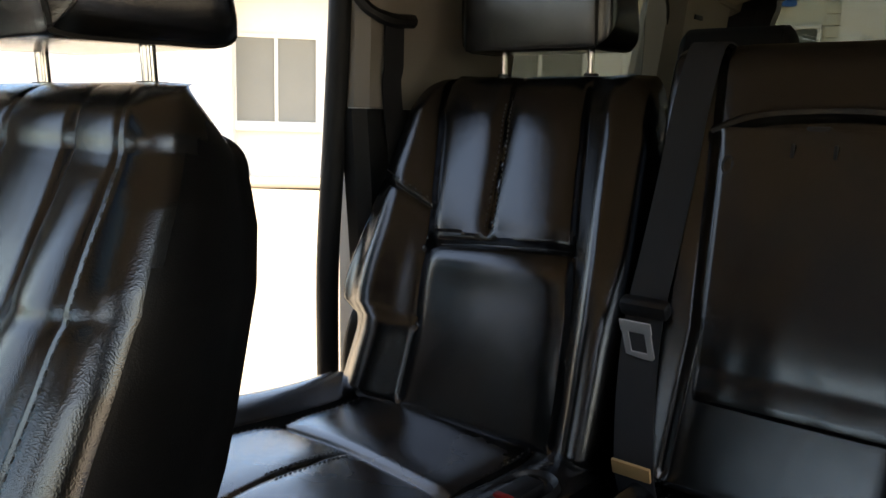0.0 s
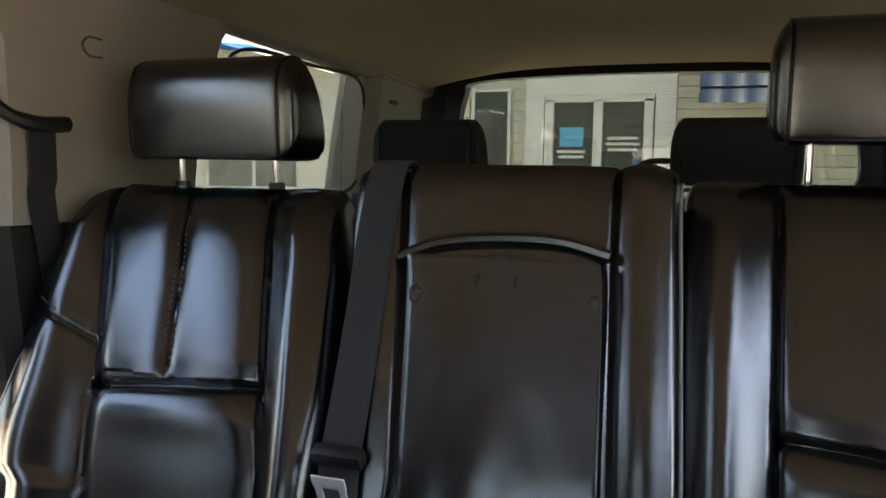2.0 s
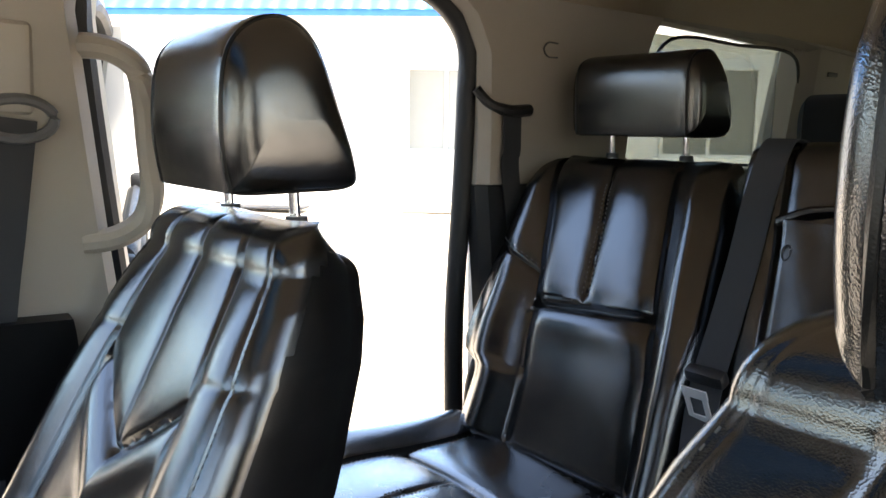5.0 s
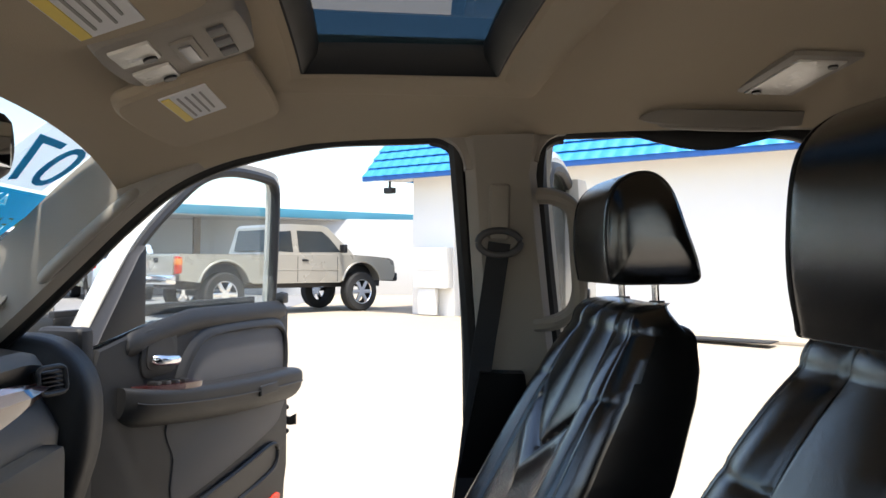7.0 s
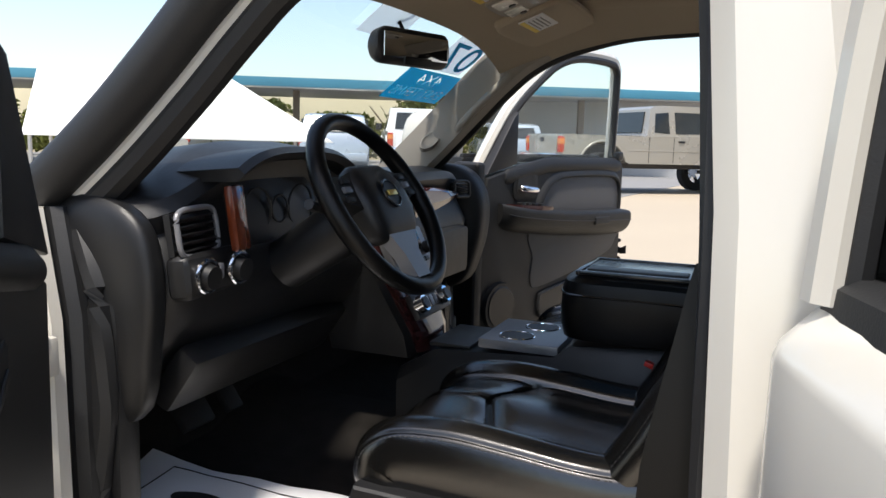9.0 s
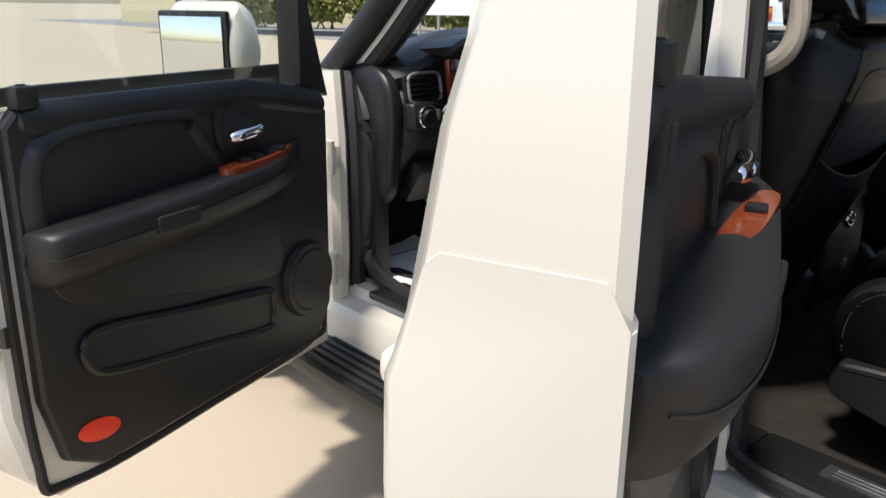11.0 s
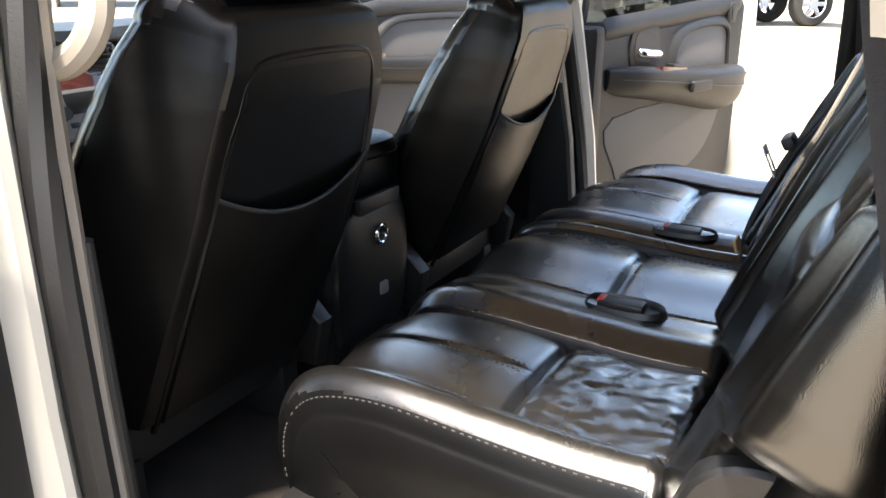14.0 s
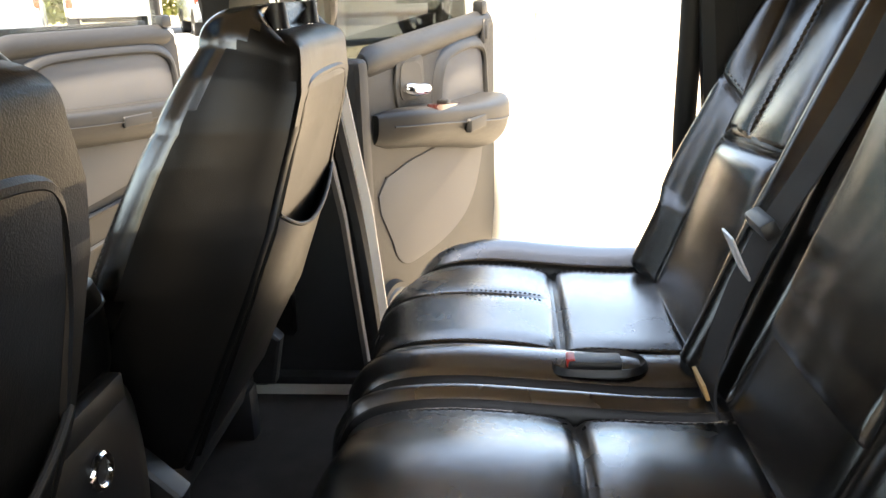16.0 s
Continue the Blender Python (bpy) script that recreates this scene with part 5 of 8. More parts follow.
    bm = bmesh.new()
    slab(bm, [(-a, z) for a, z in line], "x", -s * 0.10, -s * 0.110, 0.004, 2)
    # grey pad on the passenger side only: the brighter light there is in its colour
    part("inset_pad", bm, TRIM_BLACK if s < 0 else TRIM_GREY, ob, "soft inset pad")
    bm = bmesh.new()
    rings = []
    m = len(line)
    for i in range(m + 1):
        a, z = line[i % m]
        da, dz = line[(i + 1) % m][0] - line[i - 1][0], line[(i + 1) % m][1] - line[i - 1][1]
        q = math.hypot(da, dz)
        na, nz = dz / q, -da / q
        if (a - 0.6) * na + (z - 1.16) * nz < 0:
            na, nz = -na, -nz
        rings.append([P(a + na * o, h, z + nz * o) for o, h in ((-0.003, 0.104), (-0.002, 0.117), (0.003, 0.122), (0.010, 0.122), (0.02, 0.116), (0.034, 0.104))])
    loft(bm, rings, caps=False, closed=False)
    part("pad_border", bm, trim, ob, "raised border round the pad")
    # armrest
    if rear:
        sec = [(0.06, 1.168, 0.02, 0.05), (0.12, 1.17, 0.05, 0.065), (0.19, 1.168, 0.078, 0.072), (0.27, 1.163, 0.092, 0.078), (0.40, 1.15, 0.104, 0.085), (0.55, 1.14, 0.118, 0.10), (0.67, 1.137, 0.116, 0.116), (0.75, 1.134, 0.10, 0.12), (0.80, 1.128, 0.075, 0.108), (0.832, 1.115, 0.03, 0.07)]
    else:
        low = 0.03 if s < 0 else 0.0
        sec = [(0.13, 1.135, 0.03, 0.06), (0.19, 1.125, 0.06, 0.075), (0.34, 1.11, 0.075, 0.08), (0.55, 1.095, 0.08, 0.085), (0.80, 1.085, 0.085, 0.09), (0.98, 1.08, 0.085, 0.09), (1.05, 1.072, 0.075, 0.08), (1.065, 1.062, 0.04, 0.05)]
        sec = [(0.26 + (a - 0.13) * 0.866 if cut else a, z - low, n * min(1.0, (a - 0.10) * 4) if cut else n, h) for a, z, n, h in sec]
    A1 = spline([(a, z, n) for a, z, n, h in sec], 40)
    A2 = spline([(h, 0, 0) for a, z, n, h in sec], 40)
    bm = bmesh.new()
    rings = []
    prof = [(p.x, p.y) for p in spline([(-0.2, 0.02, 0), (0.45, 0.05, 0), (0.8, 0.02, 0), (0.97, -0.10, 0), (1.0, -0.32, 0), (0.97, -0.58, 0), (0.82, -0.92, 0), (0.45, -1.22, 0), (-0.2, -1.38, 0)], 26)]
    for c, hh in zip(A1, A2):
        rings.append([P(c.x, 0.10 + dn * c.z, c.y + dz * hh.x) for dn, dz in prof])
    loft(bm, rings)
    arm = part("armrest", bm, trim, ob, "dark padded armrest")
    bm = bmesh.new()
    tube(bm, [P(c.x, 0.1025 + 0.985 * c.z, c.y - 0.50 * hh.x) for c, hh in zip(A1[3:-2], A2[3:-2])], 0.0022, 5)
    part("armrest_seam", bm, TRIM_BLACK, arm)
    a0 = 0.45 if rear else 0.66
    c = min(A1, key=lambda q: abs(q.x - a0))
    bm = bmesh.new()
    box(bm, P(a0 + (0.12 if not rear else 0.0), 0.10 + c.z * 0.965, c.y - 0.048), (0.02, 0.12, 0.036), 0.008, None, 3)
    part("pull_cup", bm, RUBBER, arm, "dark pull cup")
    bm = bmesh.new()
    w0, w1 = (0.235, 0.49) if rear else (0.17 + shift, 0.44 + shift)
    wz = interp((w0 + w1) / 2, [(q.x, q.y) for q in A1]) + (0.004 if rear else 0.011)
    o = [(w0, 0.112), (w0 + 0.03, 0.145), ((w0 + w1) / 2, 0.165), (w1 - 0.04, 0.165), (w1, 0.15), (w1 - 0.02, 0.12), ((w0 + w1) / 2, 0.108)]
    if rear:
        o = [(w0, 0.165), (w0 + 0.02, 0.184), (w0 + 0.09, 0.183), (w1 - 0.07, 0.172), (w1, 0.14), (w1 - 0.02, 0.122), (w0 + 0.1, 0.135), (w0 + 0.02, 0.15)]
    lo = smooth_line(o, 36)
    slope = -0.11 if rear else -0.07
    rings = [[P(wa, n + 0.003, wz + slope * (wa - (w0 + w1) / 2) + dz) for wa, n in lo] for dz in (-0.014, 0.002)]
    loft(bm, rings)
    wd = part("switch_plate", bm, WOOD if s < 0 else WOOD_DARK, arm, "glossy burl wood switch plate")
    for k in range(1 if rear else 4):
        bm = bmesh.new()
        wa = (w0 + w1) / 2 - 0.03 + 0.042 * (k - (0 if rear else 1.0))
        box(bm, P(wa, 0.163 if rear else 0.14, wz + slope * (wa - (w0 + w1) / 2) + 0.006), (0.03, 0.024, 0.012), 0.004)
        part("switch", bm, TRIM_BLACK, wd)
    # inner handle in its recess
    ha = 0.255 if rear else 0.30 + shift + (0.035 if s < 0 else 0.0)
    hz = 1.208 if rear else (1.19 if s > 0 else 1.148)
    bm = bmesh.new()
    o = smooth_line([(ha - 0.075, hz - 0.035), (ha - 0.08, hz + 0.055), (ha - 0.05, hz + 0.085), (ha + 0.05, hz + 0.08), (ha + 0.075, hz + 0.055), (ha + 0.07, hz - 0.03), (ha, hz - 0.045)], 40)
    slab(bm, [(-a, z) for a, z in o], "x", -s * 0.10, -s * 0.112, 0.005, 2)
    rc = part("handle_bezel", bm, trim, ob)
    bm = bmesh.new()
    o = smooth_line([(ha - 0.055, hz - 0.02), (ha - 0.06, hz + 0.04), (ha - 0.04, hz + 0.065), (ha + 0.03, hz + 0.06), (ha + 0.052, hz + 0.04), (ha + 0.05, hz - 0.018)], 32)
    slab(bm, [(-a, z) for a, z in o], "x", -s * 0.1125, -s * 0.1145)
    part("recess", bm, RUBBER, rc, smooth=False)
    bm = bmesh.new()
    pts = spline([P(ha - 0.055, 0.122, hz + 0.008), P(ha - 0.03, 0.136, hz + 0.002), P(ha + 0.02, 0.138, hz - 0.002), P(ha + 0.055, 0.13, hz - 0.006)], 16)
    tube(bm, pts, [0.010, 0.012, 0.0135] + [0.015] * 10 + [0.0135, 0.012, 0.009], 12)
    part("door_handle", bm, CHROME, rc, "chrome inner door handle")
    # lower panel: crease line, map pocket, loudspeaker, reflector
    bm = bmesh.new()
    if rear:
        cr = [(0.792, 1.04), (0.772, 1.0), (0.742, 0.93), (0.69, 0.855), (0.60, 0.80), (0.463, 0.772), (0.30, 0.767), (0.19, 0.78), (0.13, 0.85), (0.11, 1.02)]
    else:
        cr = [(0.38, 1.03), (0.37, 0.9), (0.36, 0.80), (0.42, 0.775), (0.7, 0.82), (0.95, 0.88), (1.02, 0.93), (1.03, 1.03)]
    tube(bm, spline([P(a, 0.104, z) for a, z in cr], 40), 0.0045, 6)
    part("panel_crease", bm, trim, ob)
    bm = bmesh.new()
    low = smooth_line([(c[0], c[1] - 0.004) for c in cr], 40)
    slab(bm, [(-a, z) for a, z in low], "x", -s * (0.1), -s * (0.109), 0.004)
    # as with the pad, the side's light or shade is coloured in
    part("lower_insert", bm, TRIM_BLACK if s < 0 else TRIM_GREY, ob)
    spk = (0.105, 0.655) if rear else (0.15 + cut, 0.72)
    bm = bmesh.new()
    tube(bm, [P(spk[0], 0.10, spk[1]), P(spk[0], 0.122, spk[1])], [0.105, 0.098], 32)
    sp = part("speaker_ring", bm, trim, ob)
    bm = bmesh.new()
    tube(bm, [P(spk[0], 0.12, spk[1]), P(spk[0], 0.126, spk[1])], [0.088, 0.080], 32)
    part("speaker_grille", bm, TRIM_BLACK, sp)
    if not rear:
        bm = bmesh.new()
        mp = smooth_line([(0.42, 0.66), (0.42, 0.725), (0.46, 0.745), (0.72, 0.785), (0.93, 0.82), (0.98, 0.80), (0.97, 0.75), (0.90, 0.72), (0.66, 0.68), (0.46, 0.645)], 44)
        slab(bm, [(-a, z) for a, z in mp], "x", -s * (0.10), -s * (0.112))
        part("map_pocket", bm, TRIM_BLACK, ob, smooth=False)
        bm = bmesh.new()
        tube(bm, [P(a, 0.112, z) for a, z in mp] + [P(mp[0][0], 0.112, mp[0][1])], 0.009, 6)
        part("pocket_rim", bm, trim, ob)
        bm = bmesh.new()
        o = [(0.965 + 0.05 * math.cos(t), 0.615 + 0.024 * math.sin(t) + 0.008 * math.cos(t)) for t in (2 * math.pi * k / 24 for k in range(24))]
        slab(bm, [(-a, z) for a, z in o], "x", -s * (0.10), -s * (0.109), 0.002)
        part("reflector", bm, REFLECT, ob, "red oval door reflector")
    # lock pin, latch, latch screws and weather strip on the shut face
    bm = bmesh.new()
    la = 0.775 if rear else L - 0.10
    lz = sill_line(la)
    box(bm, P(la, 0.10, lz + 0.028), (0.034, 0.045, 0.04), 0.01)
    tube(bm, [P(la, 0.10, lz + 0.0), P(la, 0.10, lz + 0.05)], 0.008)
    part("lock_pin", bm, TRIM_BLACK, ob)
    if rear:
        bm = bmesh.new()
        o = [(la - 0.022, lz - 0.075), (la - 0.024, lz - 0.02), (la - 0.015, lz - 0.005), (la + 0.02, lz - 0.005), (la + 0.026, lz - 0.02), (la + 0.022, lz - 0.075)]
        slab(bm, [(-a, z) for a, z in o], "x", -s * 0.10, -s * 0.121, 0.005, 2)
        gd = part("lock_guide", bm, trim, ob, "moulded lock slider guide")
        bm = bmesh.new()
        box(bm, P(la - 0.001, 0.121, lz - 0.042), (0.006, 0.022, 0.04), 0.002)
        part("slot", bm, RUBBER, gd)
    zl = 0.897 if rear else 0.872
    bm = bmesh.new()
    slab(bm, [(-s * n, z) for n, z in ((0.030, zl + 0.012), (0.045, zl + 0.02), (0.085, zl + 0.008), (0.112, zl + 0.022), (0.112, zl - 0.018), (0.085, zl - 0.022), (0.04, zl - 0.012))], "y", -L - 0.004, -L + 0.006, 0.002)
    lt = part("latch", bm, TRIM_BLACK, ob)
    bm = bmesh.new()
    box(bm, P(L + 0.0045, 0.08, zl - 0.006), (0.04, 0.004, 0.008), 0.002)
    part("latch_claw", bm, STEEL, lt)
    for n, z in ((0.07, zl + 0.043), (0.056, zl - 0.008), (0.071, zl - 0.046)):
        bm = bmesh.new()
        n = n - 0.052 if z < zl and z > zl - 0.02 else n
        tube(bm, [(-s * n, -L + 0.002, z), (-s * n, -L - 0.006, z)], 0.010, 12)
        sc = part("latch_screw", bm, TRIM_BLACK, ob)
        bm = bmesh.new()
        tube(bm, [(-s * n, -L - 0.005, z), (-s * n, -L - 0.0075, z)], 0.004, 6)
        part("screw_socket", bm, STEEL, sc)
    if rear and s < 0:
        bm = bmesh.new()
        box(bm, (-s * 0.108, -L - 0.001, 0.965), (0.024, 0.004, 0.05), 0.0)
        st = part("sticker", bm, PAPER, ob, "white printed sticker", smooth=False)
        for k in range(3):
            bm = bmesh.new()
            box(bm, (-s * 0.108, -L - 0.0035, 0.955 + 0.01 * k), (0.016, 0.002, 0.004), 0.0)
            part("print_bar", bm, INK, st, smooth=False)
    if not rear:
        bm = bmesh.new()
        tube(bm, spline([P(0.03 + cut, 0.074, 1.2), P(0.03 + cut, 0.074, 0.6), P(0.1 + cut, 0.074, 0.515), P(L * 0.5, 0.074, 0.505), P(L - 0.12, 0.074, 0.515), P(L - 0.045, 0.074, 0.62), P(L - 0.04, 0.074, 1.25)], 50), 0.011, 6)
        part("weather_strip", bm, RUBBER, ob)
    if s > 0:
        bm = bmesh.new()
        box(bm, P(0.008, 0.052, 0.90), (0.13, 0.055, 0.80), 0.02, None, 3)
        part("hinge_boot", bm, RUBBER, ob, "black rubber cover at the hinge edge")
    # outer belt moulding and handle
    bm = bmesh.new()
    if rear:
        loft(bm, [[(-s * (n * k + 0.057 * max(0.0, 1 - a / 0.5)), -a, z) for n, z in ((0.0, 1.19), (-0.056, 1.19), (-0.068, 1.2), (-0.064, 1.238), (-0.045, 1.25), (0.0, 1.25))] for a, k in ((0.004, 0.8), (0.012, 1.0), (0.12, 1.0), (0.25, 1.0), (0.4, 1.0), (0.5, 1.0), (0.86, 1.0), (0.868, 0.8))])
    else:
        box(bm, P(L * 0.52, -0.004, belt + 0.012), (0.02, L * 0.9 - cut, 0.035), 0.006)
    part("belt_moulding", bm, RUBBER, ob)
    bm = bmesh.new()
    box(bm, P(L - 0.16, -0.055 if rear else -0.025, 1.09 if rear else 1.16), (0.03, 0.2, 0.035), 0.012)
    part("outer_handle", bm, PAINT, ob)
    if not rear:
        bm = bmesh.new()
        slab(bm, [(-a, z) for a, z in [(0.06 + cut * 0.6, belt - 0.05), (0.25, belt - 0.01), (0.25, 1.50), (0.22, 1.475)]], "x", -s * 0.03, -s * (0.10), 0.008)
        part("mirror_sail", bm, TRIM_BLACK, ob)
        sink = 0.065 if s < 0 else 0.0
        bm = rounded([(0.02, 1.28), (0.0, 1.38), (0.03, 1.48), (0.09, 1.495), (0.13, 1.40), (0.12, 1.28), (0.07, 1.255)], 0.0, 0.28, 0.05, 12, count=28)
        for v in bm.verts:
            v.co = P(0.02 + v.co.y + 0.06, -0.09 - v.co.x, v.co.z - sink)
        mr = part("side_mirror", bm, PAINT, ob, "white folding side mirror")
        bm = bmesh.new()
        box(bm, P(0.218, -0.235, 1.375 - sink), (0.22, 0.006, 0.17), 0.002)
        part("mirror_glass", bm, MIRROR, mr)
        bm = bmesh.new()
        box(bm, P(0.205, -0.235, 1.375 - sink), (0.245, 0.02, 0.20), 0.008)
        part("mirror_rim", bm, TRIM_BLACK, mr)
        bm = bmesh.new()
        box(bm, P(0.12, -0.05, 1.29 - sink), (0.12, 0.10, 0.05), 0.012)
        part("mirror_arm", bm, TRIM_BLACK, mr)
    return ob


def all_doors():
    door(1, False, (0.985, 0.775), 69, "open front passenger door with a clear window")
    door(1, True, (0.985, -0.40), 71, "open rear passenger door with dark tinted glass")
    door(-1, False, (-0.985, 0.775), 68, "open driver's door with burl wood switch plate", 0.17)
    door(-1, True, (-0.985, -0.40), 68, "open rear driver-side door with a padded armrest")
# ---------------------------------------------------------------- seats
def headrest(parent, cx, y, z, w, d, h, posts, post_z, wedge=0.0, mat=None, edge=0.04, front=False):
    """A padded headrest with its chrome posts. wedge: how far its back slopes in towards the top."""
    if front:
        prof = [(y + d * 0.50, z - h * 0.42), (y + d * 0.55, z - h * 0.1), (y + d * 0.50, z + h * 0.28), (y + d * 0.30, z + h * 0.46), (y + d * 0.02, z + h * 0.5), (y - d * 0.22, z + h * 0.36), (y - d * 0.40, z + h * 0.02), (y - d * 0.56, z - h * 0.34), (y - d * 0.52, z - h * 0.47), (y - d * 0.1, z - h * 0.49), (y + d * 0.42, z - h * 0.49)]
    else:
        prof = [(y + d * 0.50, z - h * 0.40), (y + d * 0.52, z + h * 0.25), (y + d * 0.35, z + h * 0.47), (y - d * 0.12 + wedge * 0.3, z + h * 0.5), (y - d * 0.42 + wedge * 0.2, z + h * 0.2), (y - d * 0.56, z - h * 0.35), (y - d * 0.45, z - h * 0.48), (y + d * 0.1, z - h * 0.5), (y + d * 0.42, z - h * 0.49)]
    bm = rounded(prof, cx - w / 2, cx + w / 2, edge, 40, 2.7, 64)
    hr = part("headrest", bm, mat or LEATHER, parent, "padded black leather headrest" if mat is None else "charcoal cloth headrest")
    pts = [(p.x, p.y) for p in spline([(a, b, 0) for a, b in prof], 64, closed=True)]
    cy, cz = sum(p[0] for p in pts) / 64, sum(p[1] for p in pts) / 64
    for sx in (-1, 1):
        bm = bmesh.new()
        ring = [(cx + sx * (w / 2 - edge * 0.62), cy + (p[0] - cy) * 0.975, cz + (p[1] - cz) * 0.965) for p in pts]
        tube(bm, ring + ring[:1], 0.003, 6, caps=False)
        part("piping", bm, LEATHER_SIDE, hr)
    for x in posts:
        bm = bmesh.new()
        tube(bm, [(x, y - 0.01, z - h * 0.45), (x, y - 0.015, post_z - 0.05)], 0.0065, 12)
        part("headrest_post", bm, CHROME, hr, "chrome headrest post")
        bm = bmesh.new()
        tube(bm, [(x, y - 0.014, post_z - 0.03), (x, y - 0.014, post_z + 0.004)], [0.017, 0.013], 14)
        part("post_guide", bm, TRIM_BLACK, hr)


def sewn(P, uvs, parent, name="stitching", pair=0.0):
    """Thread stitches on a pad along a line of (u, v); pair: half the gap between two rows, along u."""
    for off in ((-pair, pair) if pair else (0.0,)):
        bm = bmesh.new()
        stitches(bm, P.line([(u + off, v) for u, v in uvs], 0.0003), 0.0045, 0.0008, 0.0025)
        part(name, bm, STITCH, parent, smooth=False)


def front_seat(cx, s, label, dy=0.0, dz=0.0, deep=0.0):
    """A reclined bucket seat; s: +1 where its door is on the vehicle's right."""
    seat = thing("front_seat", pose(0, dy, dz), label, "seat", "front seats")
    face = [(0.74, -0.105), (0.80, -0.14), (0.90, -0.20), (1.03, -0.265), (1.16, -0.325), (1.28, -0.385), (1.345, -0.42)]
    wide = [(0.74, 0.235), (0.80, 0.245), (0.90, 0.256), (1.03, 0.26), (1.12, 0.256), (1.20, 0.246), (1.26, 0.233), (1.31, 0.217), (1.345, 0.20)]
    rear = [(0.68, 0.212), (0.95, 0.21), (1.14, 0.202), (1.25, 0.19), (1.345, 0.168)]
    top = 1.345

    def yb(z):
        return interp(z, [(0.68, -0.30), (0.75, -0.33), (1.0, -0.443), (1.1, -0.484), (1.24, -0.524), (1.30, -0.536), (1.35, -0.536)]) - deep

    def vee(u):
        return 1.205 - 0.085 * max(0.0, 1 - abs(u) / 0.56)

    def height(u, z):
        """Padding over the plain face."""
        up = (z - 0.74) / (top - 0.74)
        h = 0.046 * math.exp(-((abs(u) - 0.76) / 0.2) ** 2) * max(0.0, 1 - up / 0.98) ** 0.6
        h += 0.020 * math.exp(-((z - 0.97) / 0.11) ** 2) * math.exp(-(u / 0.6) ** 4)
        if abs(u) < 0.56:
            h += 0.010 * math.exp(-((z - vee(u) + 0.03) / 0.028) ** 2) * (1 - (abs(u) / 0.56) ** 6)
            if z > vee(u):
                h += 0.0035 * math.sin(math.pi * abs(u) / 0.56) ** 0.7
        w = interp(z, wide)
        fade = min(1.0, max(0.0, (z - 0.76) / 0.03))
        for c, dep, wd, z0 in ((-0.56, 0.011, 0.0055, 0.74), (0.56, 0.011, 0.0055, 0.74), (0.0, 0.007, 0.005, 1.115), (-0.90, 0.006, 0.004, 0.74), (0.90, 0.006, 0.004, 0.74)):
            if z >= z0:
                d = (u - c) * w
                h -= 0.6 * dep * fade * (0.7 * groove(d, wd) + 0.3 * groove(d, wd * 4.5))
        if abs(u) < 0.56:
            d = z - vee(u)
            h -= 0.014 * (0.62 * groove(d, 0.0075) + 0.38 * groove(d, 0.024))
        else:
            d = z - 1.238 - 0.012 * (abs(u) - 0.56)
            h -= 0.003 * (0.62 * groove(d, 0.005) + 0.38 * groove(d, 0.016))
        return h

    def at(u, z, inset=0.0, lift=0.0, extra=0.0):
        w = interp(z, wide)
        e = max(0.0, (abs(u) - 0.90) / 0.10)
        drop = 0.03 * (1 - math.sqrt(max(0.0, 1 - e * e)))
        return Vector((cx + u * (w - inset), interp(z, face) + height(u, z) * (1 - inset / 0.06) - drop - inset + lift * 0.9, z + extra + lift * 0.4))
    levels = [(0.74 + (top - 0.74) * j / 190, 0.0, 0.0) for j in range(191)]
    levels += [(top, 0.048 * (1 - math.cos(a)), 0.048 * math.sin(a)) for a in (math.pi / 2 * k / 12 for k in range(1, 13))]
    levels += [(top, 0.048 + 0.012, 0.0495)]
    rings = []
    us = finer([-1 + i / 56 for i in range(113)], [(c, None, 0.02) for c in (-0.9, -0.56, 0.0, 0.56, 0.9)])
    for z, inset, extra in levels:
        front = [at(u, z, inset, 0.0, extra) for u in us]
        wb, y1 = interp(z, rear) - inset * 0.7, yb(z) - 0.012 + 0.045 * (inset / 0.06) ** 1.5
        a = front[-1]
        up = min(1.0, max(0.0, (z + extra - 1.08) / 0.31))
        fall = 0.034 * up * up
        side = [Vector((a.x + (cx + wb - a.x) * t ** 1.5, a.y + (y1 + 0.016 - a.y) * t, z + extra - fall * t ** 1.8)) for t in (0.06, 0.15, 0.3, 0.45, 0.6, 0.75, 0.88, 1.0)]
        bk = [Vector((cx + x * wb, y1 + q, z + extra - fall)) for x, q in ((0.985, 0.006), (0.95, 0.001), (0.8, 0), (0.4, 0), (0, 0), (-0.4, 0), (-0.8, 0), (-0.95, 0.001), (-0.985, 0.006))]
        left = [Vector((2 * cx - p.x, p.y, p.z)) for p in side[::-1]]
        rings.append(front + side + bk + left)
    bm = bmesh.new()
    loft(bm, rings)
    back = part("backrest", bm, LEATHER, seat, "black leather backrest with stitched panels")
    # the rear is covered in duller vinyl
    back.data.materials.append(LEATHER_SIDE)
    for poly in back.data.polygons:
        z = poly.center.z
        if poly.center.y < interp(z, face) - (0.04 if z < 1.34 else 0.04 + 1.6 * (z - 1.34)):
            poly.material_index = 1

    def sew(name, line):
        b2 = bmesh.new()
        stitches(b2, [at(u, z, 0, -0.0002) for u, z in line], 0.0042, 0.0006, 0.003)
        part(name, b2, STITCH, back, smooth=False)
    for off in (-0.028, 0.028):
        sew("centre_stitching", [(off, 1.15 + 0.19 * i / 40) for i in range(41)])
    for k in (-1, 1):
        sew("edge_stitching", [(k * 0.925, 0.80 + 0.54 * i / 60) for i in range(61)])
        sew("bolster_stitching", [(k * (0.60 + 0.26 * i / 12), 1.246 + 0.003 * i / 12) for i in range(13)])
    # piped frame and map pocket on the back
    bm = bmesh.new()
